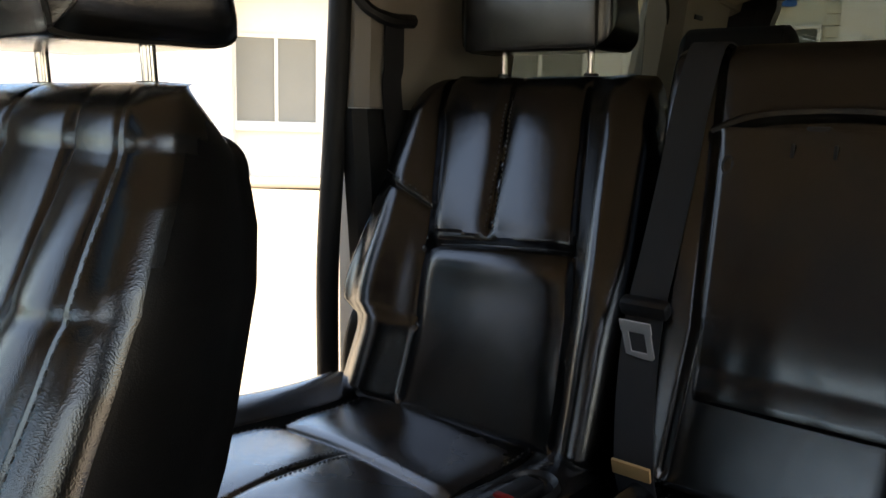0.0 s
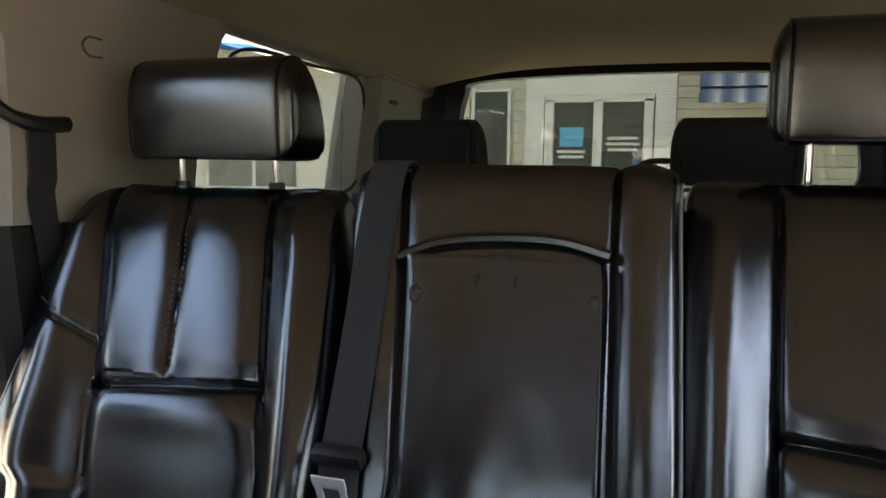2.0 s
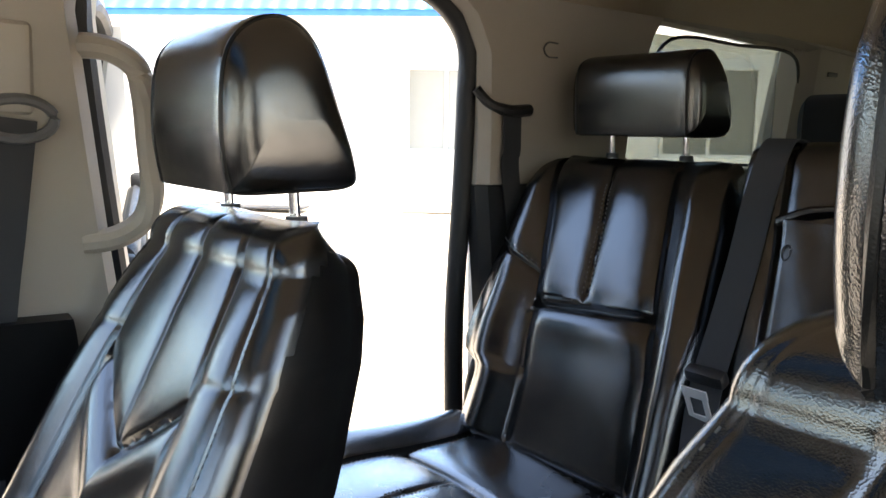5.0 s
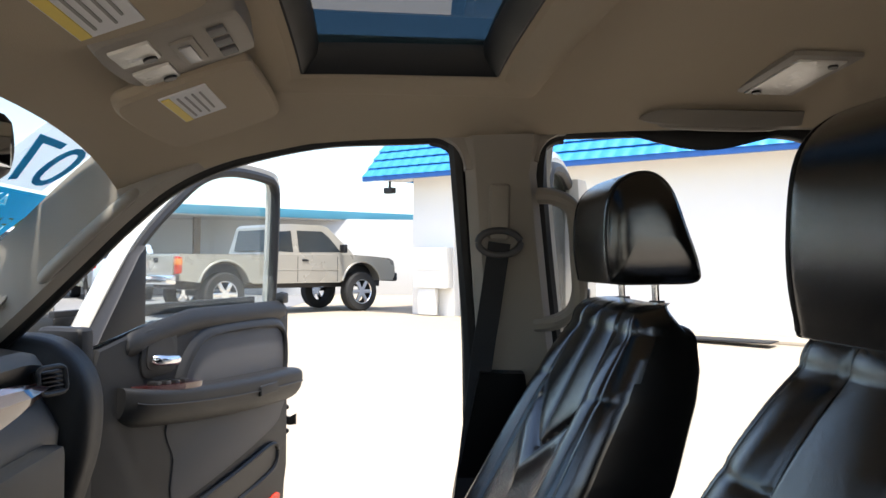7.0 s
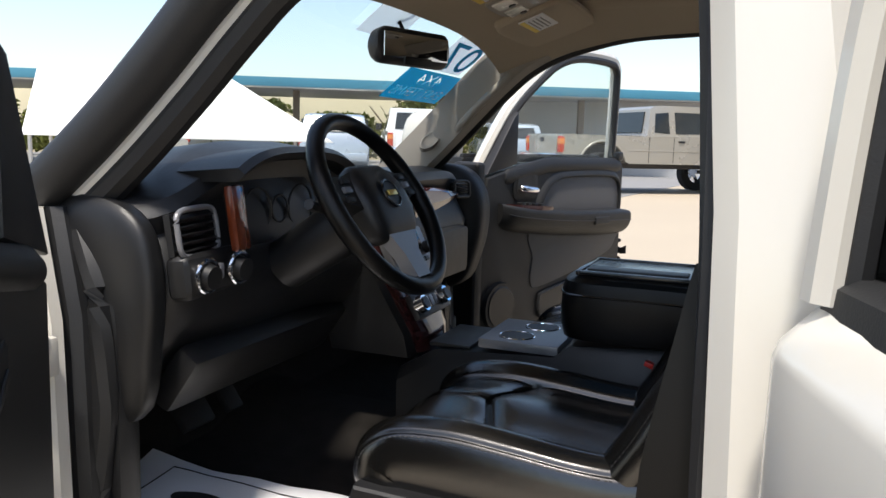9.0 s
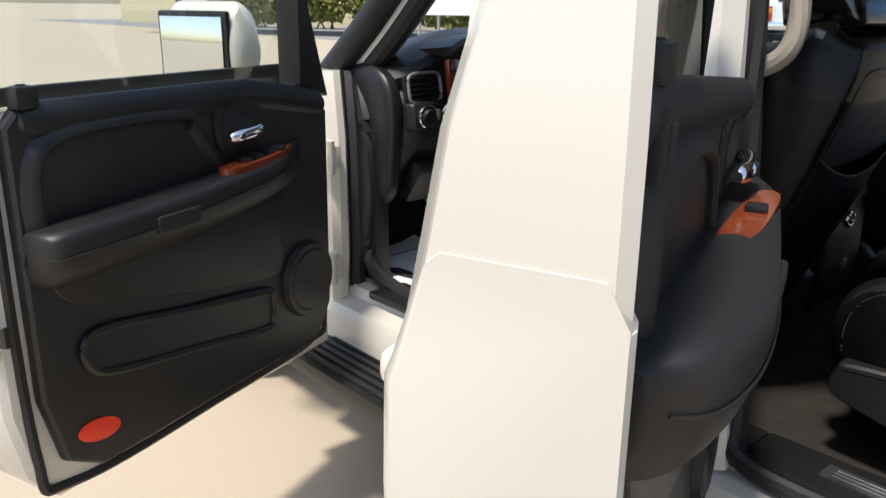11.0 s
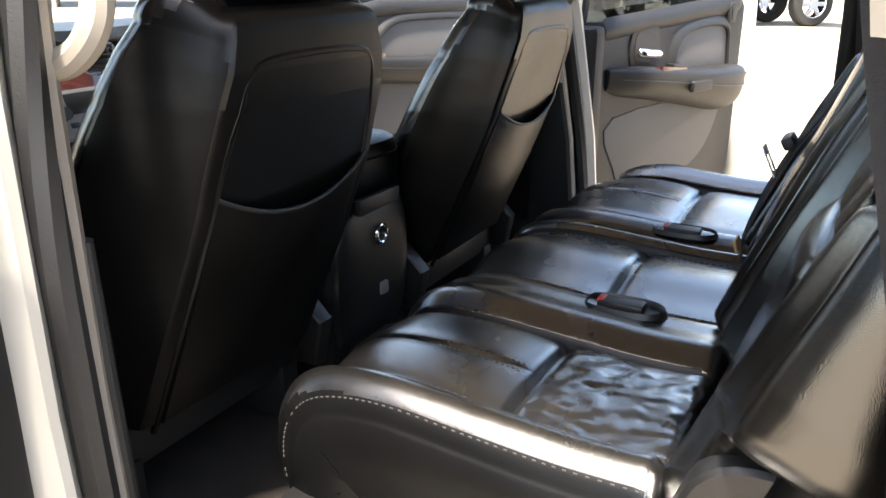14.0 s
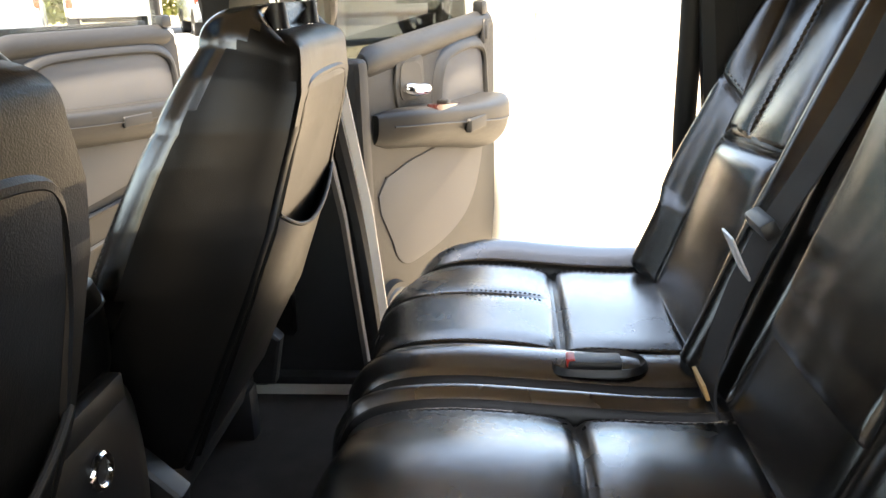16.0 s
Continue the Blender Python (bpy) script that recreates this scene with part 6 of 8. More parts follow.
    hoop = [(-0.178, 0.72), (-0.176, 1.05), (-0.164, 1.18), (-0.150, 1.24), (-0.138, 1.278), (-0.105, 1.294), (0.0, 1.298), (0.105, 1.294), (0.138, 1.278), (0.150, 1.24), (0.164, 1.18), (0.176, 1.05), (0.178, 0.72)]
    tube(bm, [(cx + p.x, yb(p.y) - 0.010, p.y) for p in spline([(a, b, 0) for a, b in hoop], 60)], 0.006, 8)
    part("pocket_frame", bm, LEATHER_SIDE, back)
    bm = bmesh.new()
    rings = []
    for i in range(25):
        u = -1 + i / 12
        top = 1.118 - 0.05 * (1 - u * u)
        bulge = 0.024 * (1 - u * u) + 0.016
        rings.append([(cx + 0.174 * u, yb(top) - bulge, top), (cx + 0.174 * u, yb(0.95) - bulge * 1.2, 0.95), (cx + 0.174 * u, yb(0.74) - 0.022, 0.74), (cx + 0.174 * u, yb(0.74) - 0.006, 0.735), (cx + 0.174 * u, yb(top) - bulge + 0.008, top - 0.004)])
    loft(bm, rings)
    part("map_pocket", bm, LEATHER_SIDE, back, "black vinyl map pocket")
    bm = bmesh.new()
    tube(bm, [(cx + 0.175 * u, yb(1.118 - 0.05 * (1 - u * u)) - 0.024 * (1 - u * u) - 0.016, 1.12 - 0.05 * (1 - u * u)) for u in [-1 + i / 12 for i in range(25)]], 0.0034, 8)
    part("pocket_hem", bm, TRIM_DARK, back, "grey elastic hem of the pocket")
    headrest(seat, cx, -0.488 if s > 0 else -0.45, 1.522 if s > 0 else 1.475, 0.268, 0.152, 0.20, (cx - 0.093, cx + 0.093), 1.392, 0.05, front=True, edge=0.045)
    # cushion
    back_by = 0.03 if s < 0 else 0.0
    cpath = [(-0.24, 0.835), (-0.10, 0.82), (0.05, 0.825), (0.17, 0.835), (0.26, 0.83), (0.315, 0.79), (0.325, 0.72)]
    cpath = [(y - back_by, z + back_by * 0.5) for y, z in cpath]

    def crise(u, v):
        b = 0.020 * math.exp(-((abs(u) - 0.78) / 0.17) ** 2)
        return b + 0.012 * math.exp(-((v - 0.62) / 0.2) ** 2) + 0.006 * math.cos(u * 6) * (1 if abs(u) < 0.58 else 0)
    Q = Pad(cpath[::-1], lambda v: 0.258, crise, lambda v: 0.13, cx,
            [(lambda v: -0.6, 0.10, 1, 0.015, 0.0045), (lambda v: 0.6, 0.10, 1, 0.015, 0.0045), (lambda v: 0.0, 0.12, 0.55, 0.008, 0.004), (lambda v: 0.93, 0.05, 1, 0.006, 0.003), (lambda v: -0.93, 0.05, 1, 0.006, 0.003)],
            [(lambda u: 0.60 - 0.08 * max(0, 1 - abs(u) / 0.6), -0.6, 0.6, 0.018, 0.005)], soft_u=0.10, soft_v=0.09)
    cu = part("cushion", Q.mesh(104, 84), LEATHER, seat, "black leather seat cushion")
    for k in (-1, 1):
        sewn(Q, [(k * 0.955, 0.10 + 0.86 * i / 40) for i in range(41)], cu, "edge_stitching")
    sewn(Q, [(0.0, 0.16 + 0.34 * i / 24) for i in range(25)], cu, "centre_stitching", 0.024)
    # base trim with its power switches
    for k in (-1, 1):
        bm = bmesh.new()
        xx = cx + k * 0.262
        slab(bm, [(0.30, 0.70), (0.28, 0.76), (0.10, 0.755), (-0.12, 0.765), (-0.30, 0.80), (-0.36, 0.74), (-0.34, 0.64), (0.24, 0.615)], "x", xx - 0.022, xx + 0.022, 0.012, 3)
        bt = part("side_trim", bm, TRIM_BLACK, seat)
        if k == s:
            for y, l in ((0.10, 0.05), (-0.10, 0.10)):
                bm = bmesh.new()
                box(bm, (xx + k * 0.022, y, 0.70), (0.012, l + 0.03, 0.04), 0.005)
                part("switch_recess", bm, TRIM_BLACK, bt)
                bm = bmesh.new()
                box(bm, (xx + k * 0.031, y, 0.70), (0.018, l, 0.022), 0.007)
                part("power_switch", bm, TRIM_DARK, bt)
            bm = bmesh.new()
            tube(bm, [(xx + k * 0.02, -0.19, 0.70), (xx + k * 0.04, -0.19, 0.70)], 0.024, 16)
            part("recline_knob", bm, TRIM_DARK, bt)
    bm = bmesh.new()
    box(bm, (cx, -0.02, 0.685), (0.50, 0.56, 0.10), 0.02)
    part("base", bm, TRIM_BLACK, seat)
    for k in (-1, 1):
        bm = bmesh.new()
        box(bm, (cx + k * 0.2, 0.0, 0.60), (0.05, 0.62, 0.12), 0.01)
        part("seat_rail", bm, TRIM_BLACK, seat)
    # stalk with its belt buckle towards the middle
    bm = bmesh.new()
    box(bm, (cx - s * 0.275, -0.17, 0.83), (0.025, 0.05, 0.12), 0.008, pose(0, 0, 0, 20))
    bk = part("belt_buckle", bm, TRIM_BLACK, seat)
    bm = bmesh.new()
    box(bm, (cx - s * 0.275, -0.145, 0.89), (0.018, 0.02, 0.012), 0.003, pose(0, 0, 0, 20))
    part("release_button", bm, RED, bk, "red release button")
    return seat


def rear_back(s, seat):
    """An outer backrest of the second row, shaped for the vehicle's right and mirrored where s is -1."""
    path = [(-1.072, 0.885), (-1.107, 0.97), (-1.150, 1.08), (-1.197, 1.18), (-1.245, 1.28), (-1.295, 1.375), (-1.338, 1.432), (-1.385, 1.450)]
    if s < 0:
        path = [(y - 0.045, z + 0.022 * (z - 0.885) / 0.565) for y, z in path]
    dx = 0.0 if s > 0 else 0.02
    zs = [(k / 7, z) for k, (y, z) in enumerate(path)]

    def half(v):
        z = interp(v, zs)
        inner = interp(z, [(0.9, 0.212), (1.167, 0.228), (1.337, 0.254), (1.45, 0.286)]) if s > 0 else interp(z, [(0.9, 0.215), (1.4, 0.195), (1.47, 0.20)])
        outer = interp(z, [(0.9, 0.735), (1.0, 0.733), (1.02, 0.74), (1.04, 0.79), (1.06, 0.798), (1.10, 0.80), (1.20, 0.79), (1.30, 0.775), (1.37, 0.765), (1.41, 0.752), (1.435, 0.735), (1.45, 0.70)]) - dx
        return inner, outer

    def U(x, v):
        L, R = half(v)
        return (x - L) / (R - L) * 2 - 1

    def x_in(v):
        z = interp(v, zs)
        return interp(z, [(0.9, 0.285), (1.08, 0.312), (1.186, 0.341), (1.34, 0.377), (1.45, 0.41)]) if s > 0 else interp(z, [(0.9, 0.325), (1.45, 0.322)])

    def x_mid(v):
        return interp(interp(v, zs), [(1.0, 0.475), (1.19, 0.497), (1.31, 0.52), (1.45, 0.558)])

    def x_out(v):
        return interp(interp(v, zs), [(0.9, 0.585), (1.02, 0.592), (1.1, 0.61), (1.17, 0.622), (1.33, 0.667), (1.45, 0.705)]) - dx
    v_fold = interp(1.178, [(z, v) for v, z in zs])
    v_bol = interp(1.208, [(z, v) for v, z in zs])

    def rise(u, v):
        L, R = half(v)
        x = L + (u + 1) / 2 * (R - L)
        a, b = x_in(v), x_out(v)
        h = (0.034 if s > 0 else 0.022) * math.exp(-((x - (R + b) / 2) / 0.042) ** 2) + 0.030 * math.exp(-((x - (L + a) / 2) / 0.032) ** 2)
        h *= 1 - 0.35 * v
        w = (x - a) / (b - a)
        if 0 < w < 1:
            f = (4 * w * (1 - w)) ** 0.6
            h += 0.012 * f * math.exp(-((v - 0.25) / 0.2) ** 2)
            h += 0.012 * f * math.exp(-((v - v_fold + 0.055) / 0.05) ** 2)
            if v > v_fold:
                m = (x_mid(v) - a) / (b - a)
                q = w / m if w < m else (1 - w) / (1 - m)
                h += 0.006 * math.sin(math.pi * min(1, q)) ** 0.7
        return h * (1 - 0.85 * min(1, max(0.0, (v - 0.72) / 0.2)))
    seams = [(lambda v: U(x_out(v), v), 0.03, 0.94, 0.017, 0.0042), (lambda v: U(x_in(v), v), 0.03, 0.94, 0.017, 0.0042), (lambda v: U(x_mid(v), v), v_fold, 0.97, 0.009, 0.0038)]
    ua, ub = U(x_in(v_fold), v_fold), U(x_out(v_fold), v_fold)
    folds = [(lambda u: v_fold - 0.03 * (u - ua), ua, ub, 0.018, 0.005), (lambda u: v_bol + 0.13 * (u - ub), ub, 1, 0.007, 0.0035)]
    P = Pad(path, half, rise, lambda v: 0.155 - 0.03 * v, 0.0, seams, folds, soft_u=0.09, soft_v=0.05)
    bm = P.mesh(124, 124)
    for v in bm.verts:
        v.co.x *= s
    back = part("backrest", bm, LEATHER, seat, "black leather backrest with a stitched centre seam")

    def sew(uvs, name, pair=0.0):
        for off in ((-pair, pair) if pair else (0.0,)):
            bm = bmesh.new()
            stitches(bm, [(p.x * s, p.y, p.z) for p in P.line([(u + off, v) for u, v in uvs], 0.0006)], 0.0045, 0.0009, 0.0025)
            part(name, bm, STITCH, back, smooth=False)
    vs = [v_fold + 0.02 + (0.96 - v_fold) * i / 40 for i in range(41)]
    sew([(U(x_mid(v), v), v) for v in vs], "centre_stitching", 0.027)
    sew([(ub + 0.06 + (0.90 - ub) * i / 12, v_bol + 0.018 + 0.13 * (0.06 + (0.90 - ub) * i / 12)) for i in range(13)], "bolster_stitching")
    if s > 0:
        headrest(seat, 0.545, -1.425, 1.575, 0.325, 0.13, 0.165, (0.456, 0.645), 1.452, 0.02)
    else:
        headrest(seat, -0.463, -1.465, 1.605, 0.32, 0.13, 0.165, (-0.361, -0.56), 1.452, 0.02)
    # hinge cover beside the backrest's foot
    bm = rounded([(-1.19, 0.70), (-1.145, 0.86), (-1.15, 0.97), (-1.185, 1.03), (-1.25, 1.04), (-1.32, 0.97), (-1.33, 0.70)], 0.728, 0.80, 0.025, 12, count=40)
    for v in bm.verts:
        v.co.x *= s
        v.co.y -= 0.0 if s > 0 else 0.06
        v.co.x += 0.0 if s > 0 else 0.045
    part("hinge_cover", bm, LEATHER_SIDE, seat, "black moulded hinge cover")
    return seat


def rear_middle(seat):
    path = [(-1.085, 0.90), (-1.115, 0.98), (-1.155, 1.08), (-1.20, 1.19), (-1.25, 1.30), (-1.29, 1.40), (-1.32, 1.465), (-1.36, 1.482)]
    zs = [(k / 7, z) for k, (y, z) in enumerate(path)]

    def half(v):
        z = interp(v, zs)
        return interp(z, [(0.9, -0.232), (1.13, -0.226), (1.45, -0.205)]), interp(z, [(0.9, 0.205), (1.17, 0.222), (1.4, 0.25), (1.48, 0.256)])

    def U(x, v):
        L, R = half(v)
        return (x - L) / (R - L) * 2 - 1

    def xa(v):
        return interp(interp(v, zs), [(1.1, 0.122), (1.36, 0.158), (1.48, 0.175)])

    def xb(v):
        return interp(interp(v, zs), [(1.1, -0.147), (1.38, -0.126), (1.48, -0.122)])
    P = Pad(path, half, lambda u, v: 0.010 * math.exp(-(u / 0.9) ** 6) + 0.008 * math.exp(-((abs(u) - 0.8) / 0.12) ** 2), lambda v: 0.13 - 0.02 * v, 0,
            [(lambda v: U(xa(v), v), 0.03, 0.99, 0.014, 0.004), (lambda v: U(xb(v), v), 0.03, 0.99, 0.014, 0.004)], [], soft_u=0.07, soft_v=0.04)
    back = part("middle_backrest", P.mesh(110, 96), LEATHER, seat)
    # folding panel: slightly sunk, with a curved top edge, loops and a pull strap
    ppath = [(-1.125, 1.01), (-1.155, 1.09), (-1.19, 1.17), (-1.225, 1.26), (-1.252, 1.335), (-1.263, 1.368)]

    def phalf(v):
        z = 1.01 + 0.358 * v
        k = 0.02 * max(0, (v - 0.93) / 0.07) ** 2
        return interp(z, [(1.0, -0.146), (1.37, -0.120)]) + k, interp(z, [(1.0, 0.106), (1.37, 0.150)]) - k
    bm = pad(ppath, phalf, lambda u, v: 0.017 + 0.004 * v - 0.004 * u * u + 0.0015 * noise.noise(Vector((u * 3, v * 4, 0))), lambda v: 0.05, 0, 60, 60, [], [(lambda u: 0.13, -1, 1, 0.003, 0.01)], soft_u=0.07, soft_v=0.05)
    ar = part("folding_armrest", bm, LEATHER, seat, "scuffed black leather folding armrest")
    bm = bmesh.new()
    tube(bm, spline([(0.158, -1.263, 1.362), (0.10, -1.266, 1.384), (0.02, -1.268, 1.392), (-0.06, -1.268, 1.391), (-0.124, -1.266, 1.376)], 24), 0.009, 8)
    part("panel_roll", bm, LEATHER, back)
    for x in (0.122, -0.112):
        bm = bmesh.new()
        tube(bm, spline([(x - 0.006, -1.230, 1.325), (x - 0.006, -1.228, 1.314), (x, -1.226, 1.308), (x + 0.006, -1.228, 1.314), (x + 0.006, -1.230, 1.325), (x, -1.232, 1.331)], 20, closed=True), 0.002, 6)
        part("hook_loop", bm, TRIM_DARK, ar)
    for x in (0.04, -0.012):
        bm = bmesh.new()
        box(bm, (x, -1.232, 1.342), (0.004, 0.006, 0.018), 0.001)
        part("pull_slot", bm, TRIM_DARK, ar)
    bm = bmesh.new()
    box(bm, (0.014, -1.247, 1.368), (0.03, 0.012, 0.012), 0.003)
    part("pull_strap", bm, WEBBING, ar)
    # pale edge piping along the gap to the next seat
    bm = bmesh.new()
    pts = [P.point(-0.985, v / 40, 0.002) for v in range(3, 40)]
    tube(bm, pts, 0.0026, 6)
    part("edge_piping", bm, SILVER, back)
    return seat


def middle_belt():
    """The middle lap-and-shoulder belt, down the gap between the backrests to its anchor on the cushion."""
    b = thing("middle_seat_belt", pose(0, 0, 0), "black webbing seat belt with a metal tongue over the second row", "seat belt")
    bm = bmesh.new()
    P = spline([(0.197, -1.37, 1.488), (0.197, -1.318, 1.485), (0.195, -1.268, 1.40), (0.192, -1.228, 1.30), (0.187, -1.178, 1.20), (0.181, -1.128, 1.11), (0.168, -1.09, 1.02), (0.153, -1.066, 0.93), (0.148, -1.075, 0.885)], 60)
    ribbon(bm, P, 0.052, 0.003, (1, 0.15, 0))
    part("webbing", bm, WEBBING, b)
    bm = bmesh.new()
    box(bm, (0.178, -1.122, 1.128), (0.068, 0.022, 0.024), 0.007, pose(0, 0, 0, -30))
    t = part("tongue_grip", bm, TRIM_BLACK, b)
    bm = bmesh.new()
    R = pose(0.172, -1.094, 1.088, 64, 0, 0)
    for c, z in (((-0.016, 0, 0), (0.009, 0.052, 0.003)), ((0.016, 0, 0), (0.009, 0.052, 0.003)), ((0, 0.024, 0), (0.044, 0.018, 0.003)), ((0, -0.024, 0), (0.036, 0.010, 0.003))):
        box(bm, (R @ Vector(c)), z, 0.001, R.to_3x3().to_4x4())
    part("tongue", bm, TONGUE, t, "bright metal belt tongue")
    bm = bmesh.new()
    box(bm, (0.152, -1.058, 0.925), (0.054, 0.005, 0.022), 0.001, pose(0, 0, 0, -20))
    part("belt_tab", bm, TAB, b, "tan belt label")


def second_cushions(one, two):
    """The second-row cushions: a wide one behind the driver with the middle place, and a single one."""
    front = [(-0.615, 0.74), (-0.598, 0.79), (-0.605, 0.85), (-0.645, 0.89), (-0.74, 0.903), (-0.88, 0.895), (-1.0, 0.887), (-1.12, 0.887)]

    def pads(seat, L, R, parts_x, wr):
        w = R - L

        def U(x):
            return (x - L) / w * 2 - 1

        def rise(u, v):
            x = L + (u + 1) / 2 * w
            h = 0.0
            for c, a, sg in parts_x["bumps"]:
                h += a * math.exp(-((x - c) / sg) ** 2)
            return h
        seams = [((lambda v, x=x: U(x)), v0, v1, d, wd) for x, v0, v1, d, wd in parts_x["seams"]]
        folds = [((lambda u, v0=v0: v0), U(a), U(b), d, 0.0055) for a, b, v0, d in parts_x["folds"]]
        P = Pad(front, lambda v: (L, R), rise, lambda v: 0.135, 0, seams, folds, soft_u=0.03 / w * 2, soft_v=0.05)

        def bend(co):
            k = max(0.0, (abs(co.x) - 0.50) / 0.28)
            if k and co.y > -0.92:
                co.y -= 0.10 * k * k * min(1, (co.y + 0.92) / 0.25)
            if wr and -0.60 < co.x < -0.345 and -1.13 < co.y < -0.90 and co.z > 0.86:
                f = min(1, (co.x + 0.60) / 0.04, (-0.345 - co.x) / 0.04, (-0.90 - co.y) / 0.03)
                q = Vector((co.x * 27 + co.y * 18, co.y * 30 - co.x * 8, 0))
                co.z += f * (0.004 * noise.noise(q) - 0.005 * abs(noise.noise(q * 1.4 + Vector((3, 1, 0)))))
            return co
        bm = P.mesh(220 if w > 0.7 else 130, 110)
        for v in bm.verts:
            bend(v.co)
        cu = part("cushion", bm, LEATHER_SHINY, seat, "shiny black leather cushion")
        # sides and front below the seam are duller vinyl
        cu.data.materials.append(LEATHER_SIDE)
        for poly in cu.data.polygons:
            if abs(poly.normal.x) > 0.75 or poly.normal.z < 0.05:
                poly.material_index = 1
        for x, v0, v1 in parts_x["sewn"]:
            bm = bmesh.new()
            stitches(bm, [bend(p) for p in P.line([(U(x), v0 + (v1 - v0) * i / 60) for i in range(61)], 0.0006)], 0.0042, 0.0008, 0.003)
            part("stitching", bm, STITCH, cu, smooth=False)
        bm = bmesh.new()
        box(bm, ((L + R) / 2, -0.91, 0.755), (w - 0.02, 0.50, 0.17), 0.03)
        part("base", bm, LEATHER_SIDE, seat)
        return seat, cu
    left = {"bumps": [(-0.655, 0.042, 0.045), (-0.49, 0.012, 0.14), (-0.285, 0.020, 0.045), (-0.205, 0.012, 0.04), (0.0, 0.018, 0.09), (0.15, 0.02, 0.03)],
            "seams": [(-0.60, 0.18, 1, 0.016, 0.0048), (-0.345, 0.18, 1, 0.016, 0.0048), (-0.165, 0.18, 1, 0.012, 0.0045), (0.122, 0.18, 1, 0.014, 0.0048), (-0.475, 0.2, 0.72, 0.006, 0.004), (-0.697, 0.1, 1, 0.006, 0.003)],
            "folds": [(-0.60, -0.345, 0.735, 0.018), (-0.165, 0.122, 0.735, 0.016)],
            "sewn": [(-0.465, 0.22, 0.71), (-0.485, 0.22, 0.71), (-0.59, 0.2, 0.98), (-0.688, 0.12, 0.98), (-0.155, 0.2, 0.98), (0.112, 0.2, 0.98)]}
    seat, cu = pads(two, -0.712, 0.175, left, True)
    right = {"bumps": [(0.74, 0.028, 0.05), (0.53, 0.012, 0.14), (0.26, 0.02, 0.04)],
             "seams": [(0.675, 0.18, 1, 0.016, 0.0048), (0.325, 0.18, 1, 0.016, 0.0048), (0.50, 0.2, 0.72, 0.006, 0.004), (0.78, 0.1, 1, 0.006, 0.003)],
             "folds": [(0.325, 0.675, 0.735, 0.018)],
             "sewn": [(0.49, 0.22, 0.71), (0.51, 0.22, 0.71), (0.335, 0.2, 0.98), (0.665, 0.2, 0.98)]}
    seat2, cu2 = pads(one, 0.195, 0.80, right, False)
    # buckle wells
    for c, x in ((seat, -0.205), (seat2, 0.245)):
        bm = bmesh.new()
        o = [(p.x, p.y) for p in spline([(x - 0.032, -0.89, 0), (x, -0.872, 0), (x + 0.032, -0.89, 0), (x + 0.034, -0.98, 0), (x, -1.01, 0), (x - 0.034, -0.98, 0)], 36, closed=True)]
        loft(bm, [[(a * 1.0, b, 0.902) for a, b in o], [(x + (a - x) * 0.9, -0.94 + (b + 0.94) * 0.93, 0.912) for a, b in o], [(x + (a - x) * 0.78, -0.94 + (b + 0.94) * 0.85, 0.906) for a, b in o], [(x + (a - x) * 0.72, -0.94 + (b + 0.94) * 0.8, 0.88) for a, b in o]])
        well = part("buckle_well", bm, TRIM_BLACK, c)
        bm = bmesh.new()
        box(bm, (x, -0.935, 0.905), (0.034, 0.075, 0.022), 0.006)
        bk = part("belt_buckle", bm, TRIM_BLACK, well)
        bm = bmesh.new()
        box(bm, (x, -0.902, 0.909), (0.026, 0.012, 0.018), 0.003)
        part("release_button", bm, RED, bk, "red release button")
    # side shield of the driver-side cushion, and its folding lever
    for s, c in ((-1, seat), (1, seat2)):
        xx = 0.722 if s < 0 else 0.80
        bm = bmesh.new()
        if s < 0:
            side = [(-0.625, 0.70), (-0.63, 0.755), (-0.66, 0.772), (-0.85, 0.785), (-1.02, 0.80), (-1.09, 0.83), (-1.12, 0.90), (-1.15, 0.975), (-1.20, 1.0), (-1.27, 0.985), (-1.34, 0.90), (-1.34, 0.60), (-1.22, 0.59), (-1.06, 0.605), (-0.90, 0.635), (-0.72, 0.67)]
            slab(bm, [(p.x, p.y) for p in spline([(a, b, 0) for a, b in side], 60, closed=True)], "x", s * (xx - 0.05), s * (xx + 0.012), 0.014, 3)
        else:
            slab(bm, [(-0.72, 0.735), (-0.70, 0.775), (-0.80, 0.80), (-0.95, 0.805), (-1.10, 0.81), (-1.18, 0.87), (-1.34, 0.87), (-1.34, 0.66), (-1.20, 0.64), (-1.08, 0.645), (-0.98, 0.68), (-0.80, 0.71)], "x", s * (xx - 0.05), s * (xx + 0.006), 0.012, 3)
        sh = part("side_shield", bm, TRIM_BLACK, c, "black moulded side shield")
        bm = bmesh.new()
        slab(bm, [(-1.06, 0.735), (-1.085, 0.765), (-1.12, 0.76), (-1.295, 0.60), (-1.285, 0.575), (-1.265, 0.575), (-1.08, 0.70)], "x", s * (xx + 0.008), s * (xx + 0.032), 0.006)
        part("fold_lever", bm, TRIM_BLACK, sh)
    for c, xs in ((seat, (-0.62, 0.05)), (seat2, (0.32, 0.66))):
        for x in xs:
            bm = bmesh.new()
            box(bm, (x, -0.95, 0.61), (0.06, 0.45, 0.13), 0.015)
            part("seat_leg", bm, TRIM_BLACK, c)


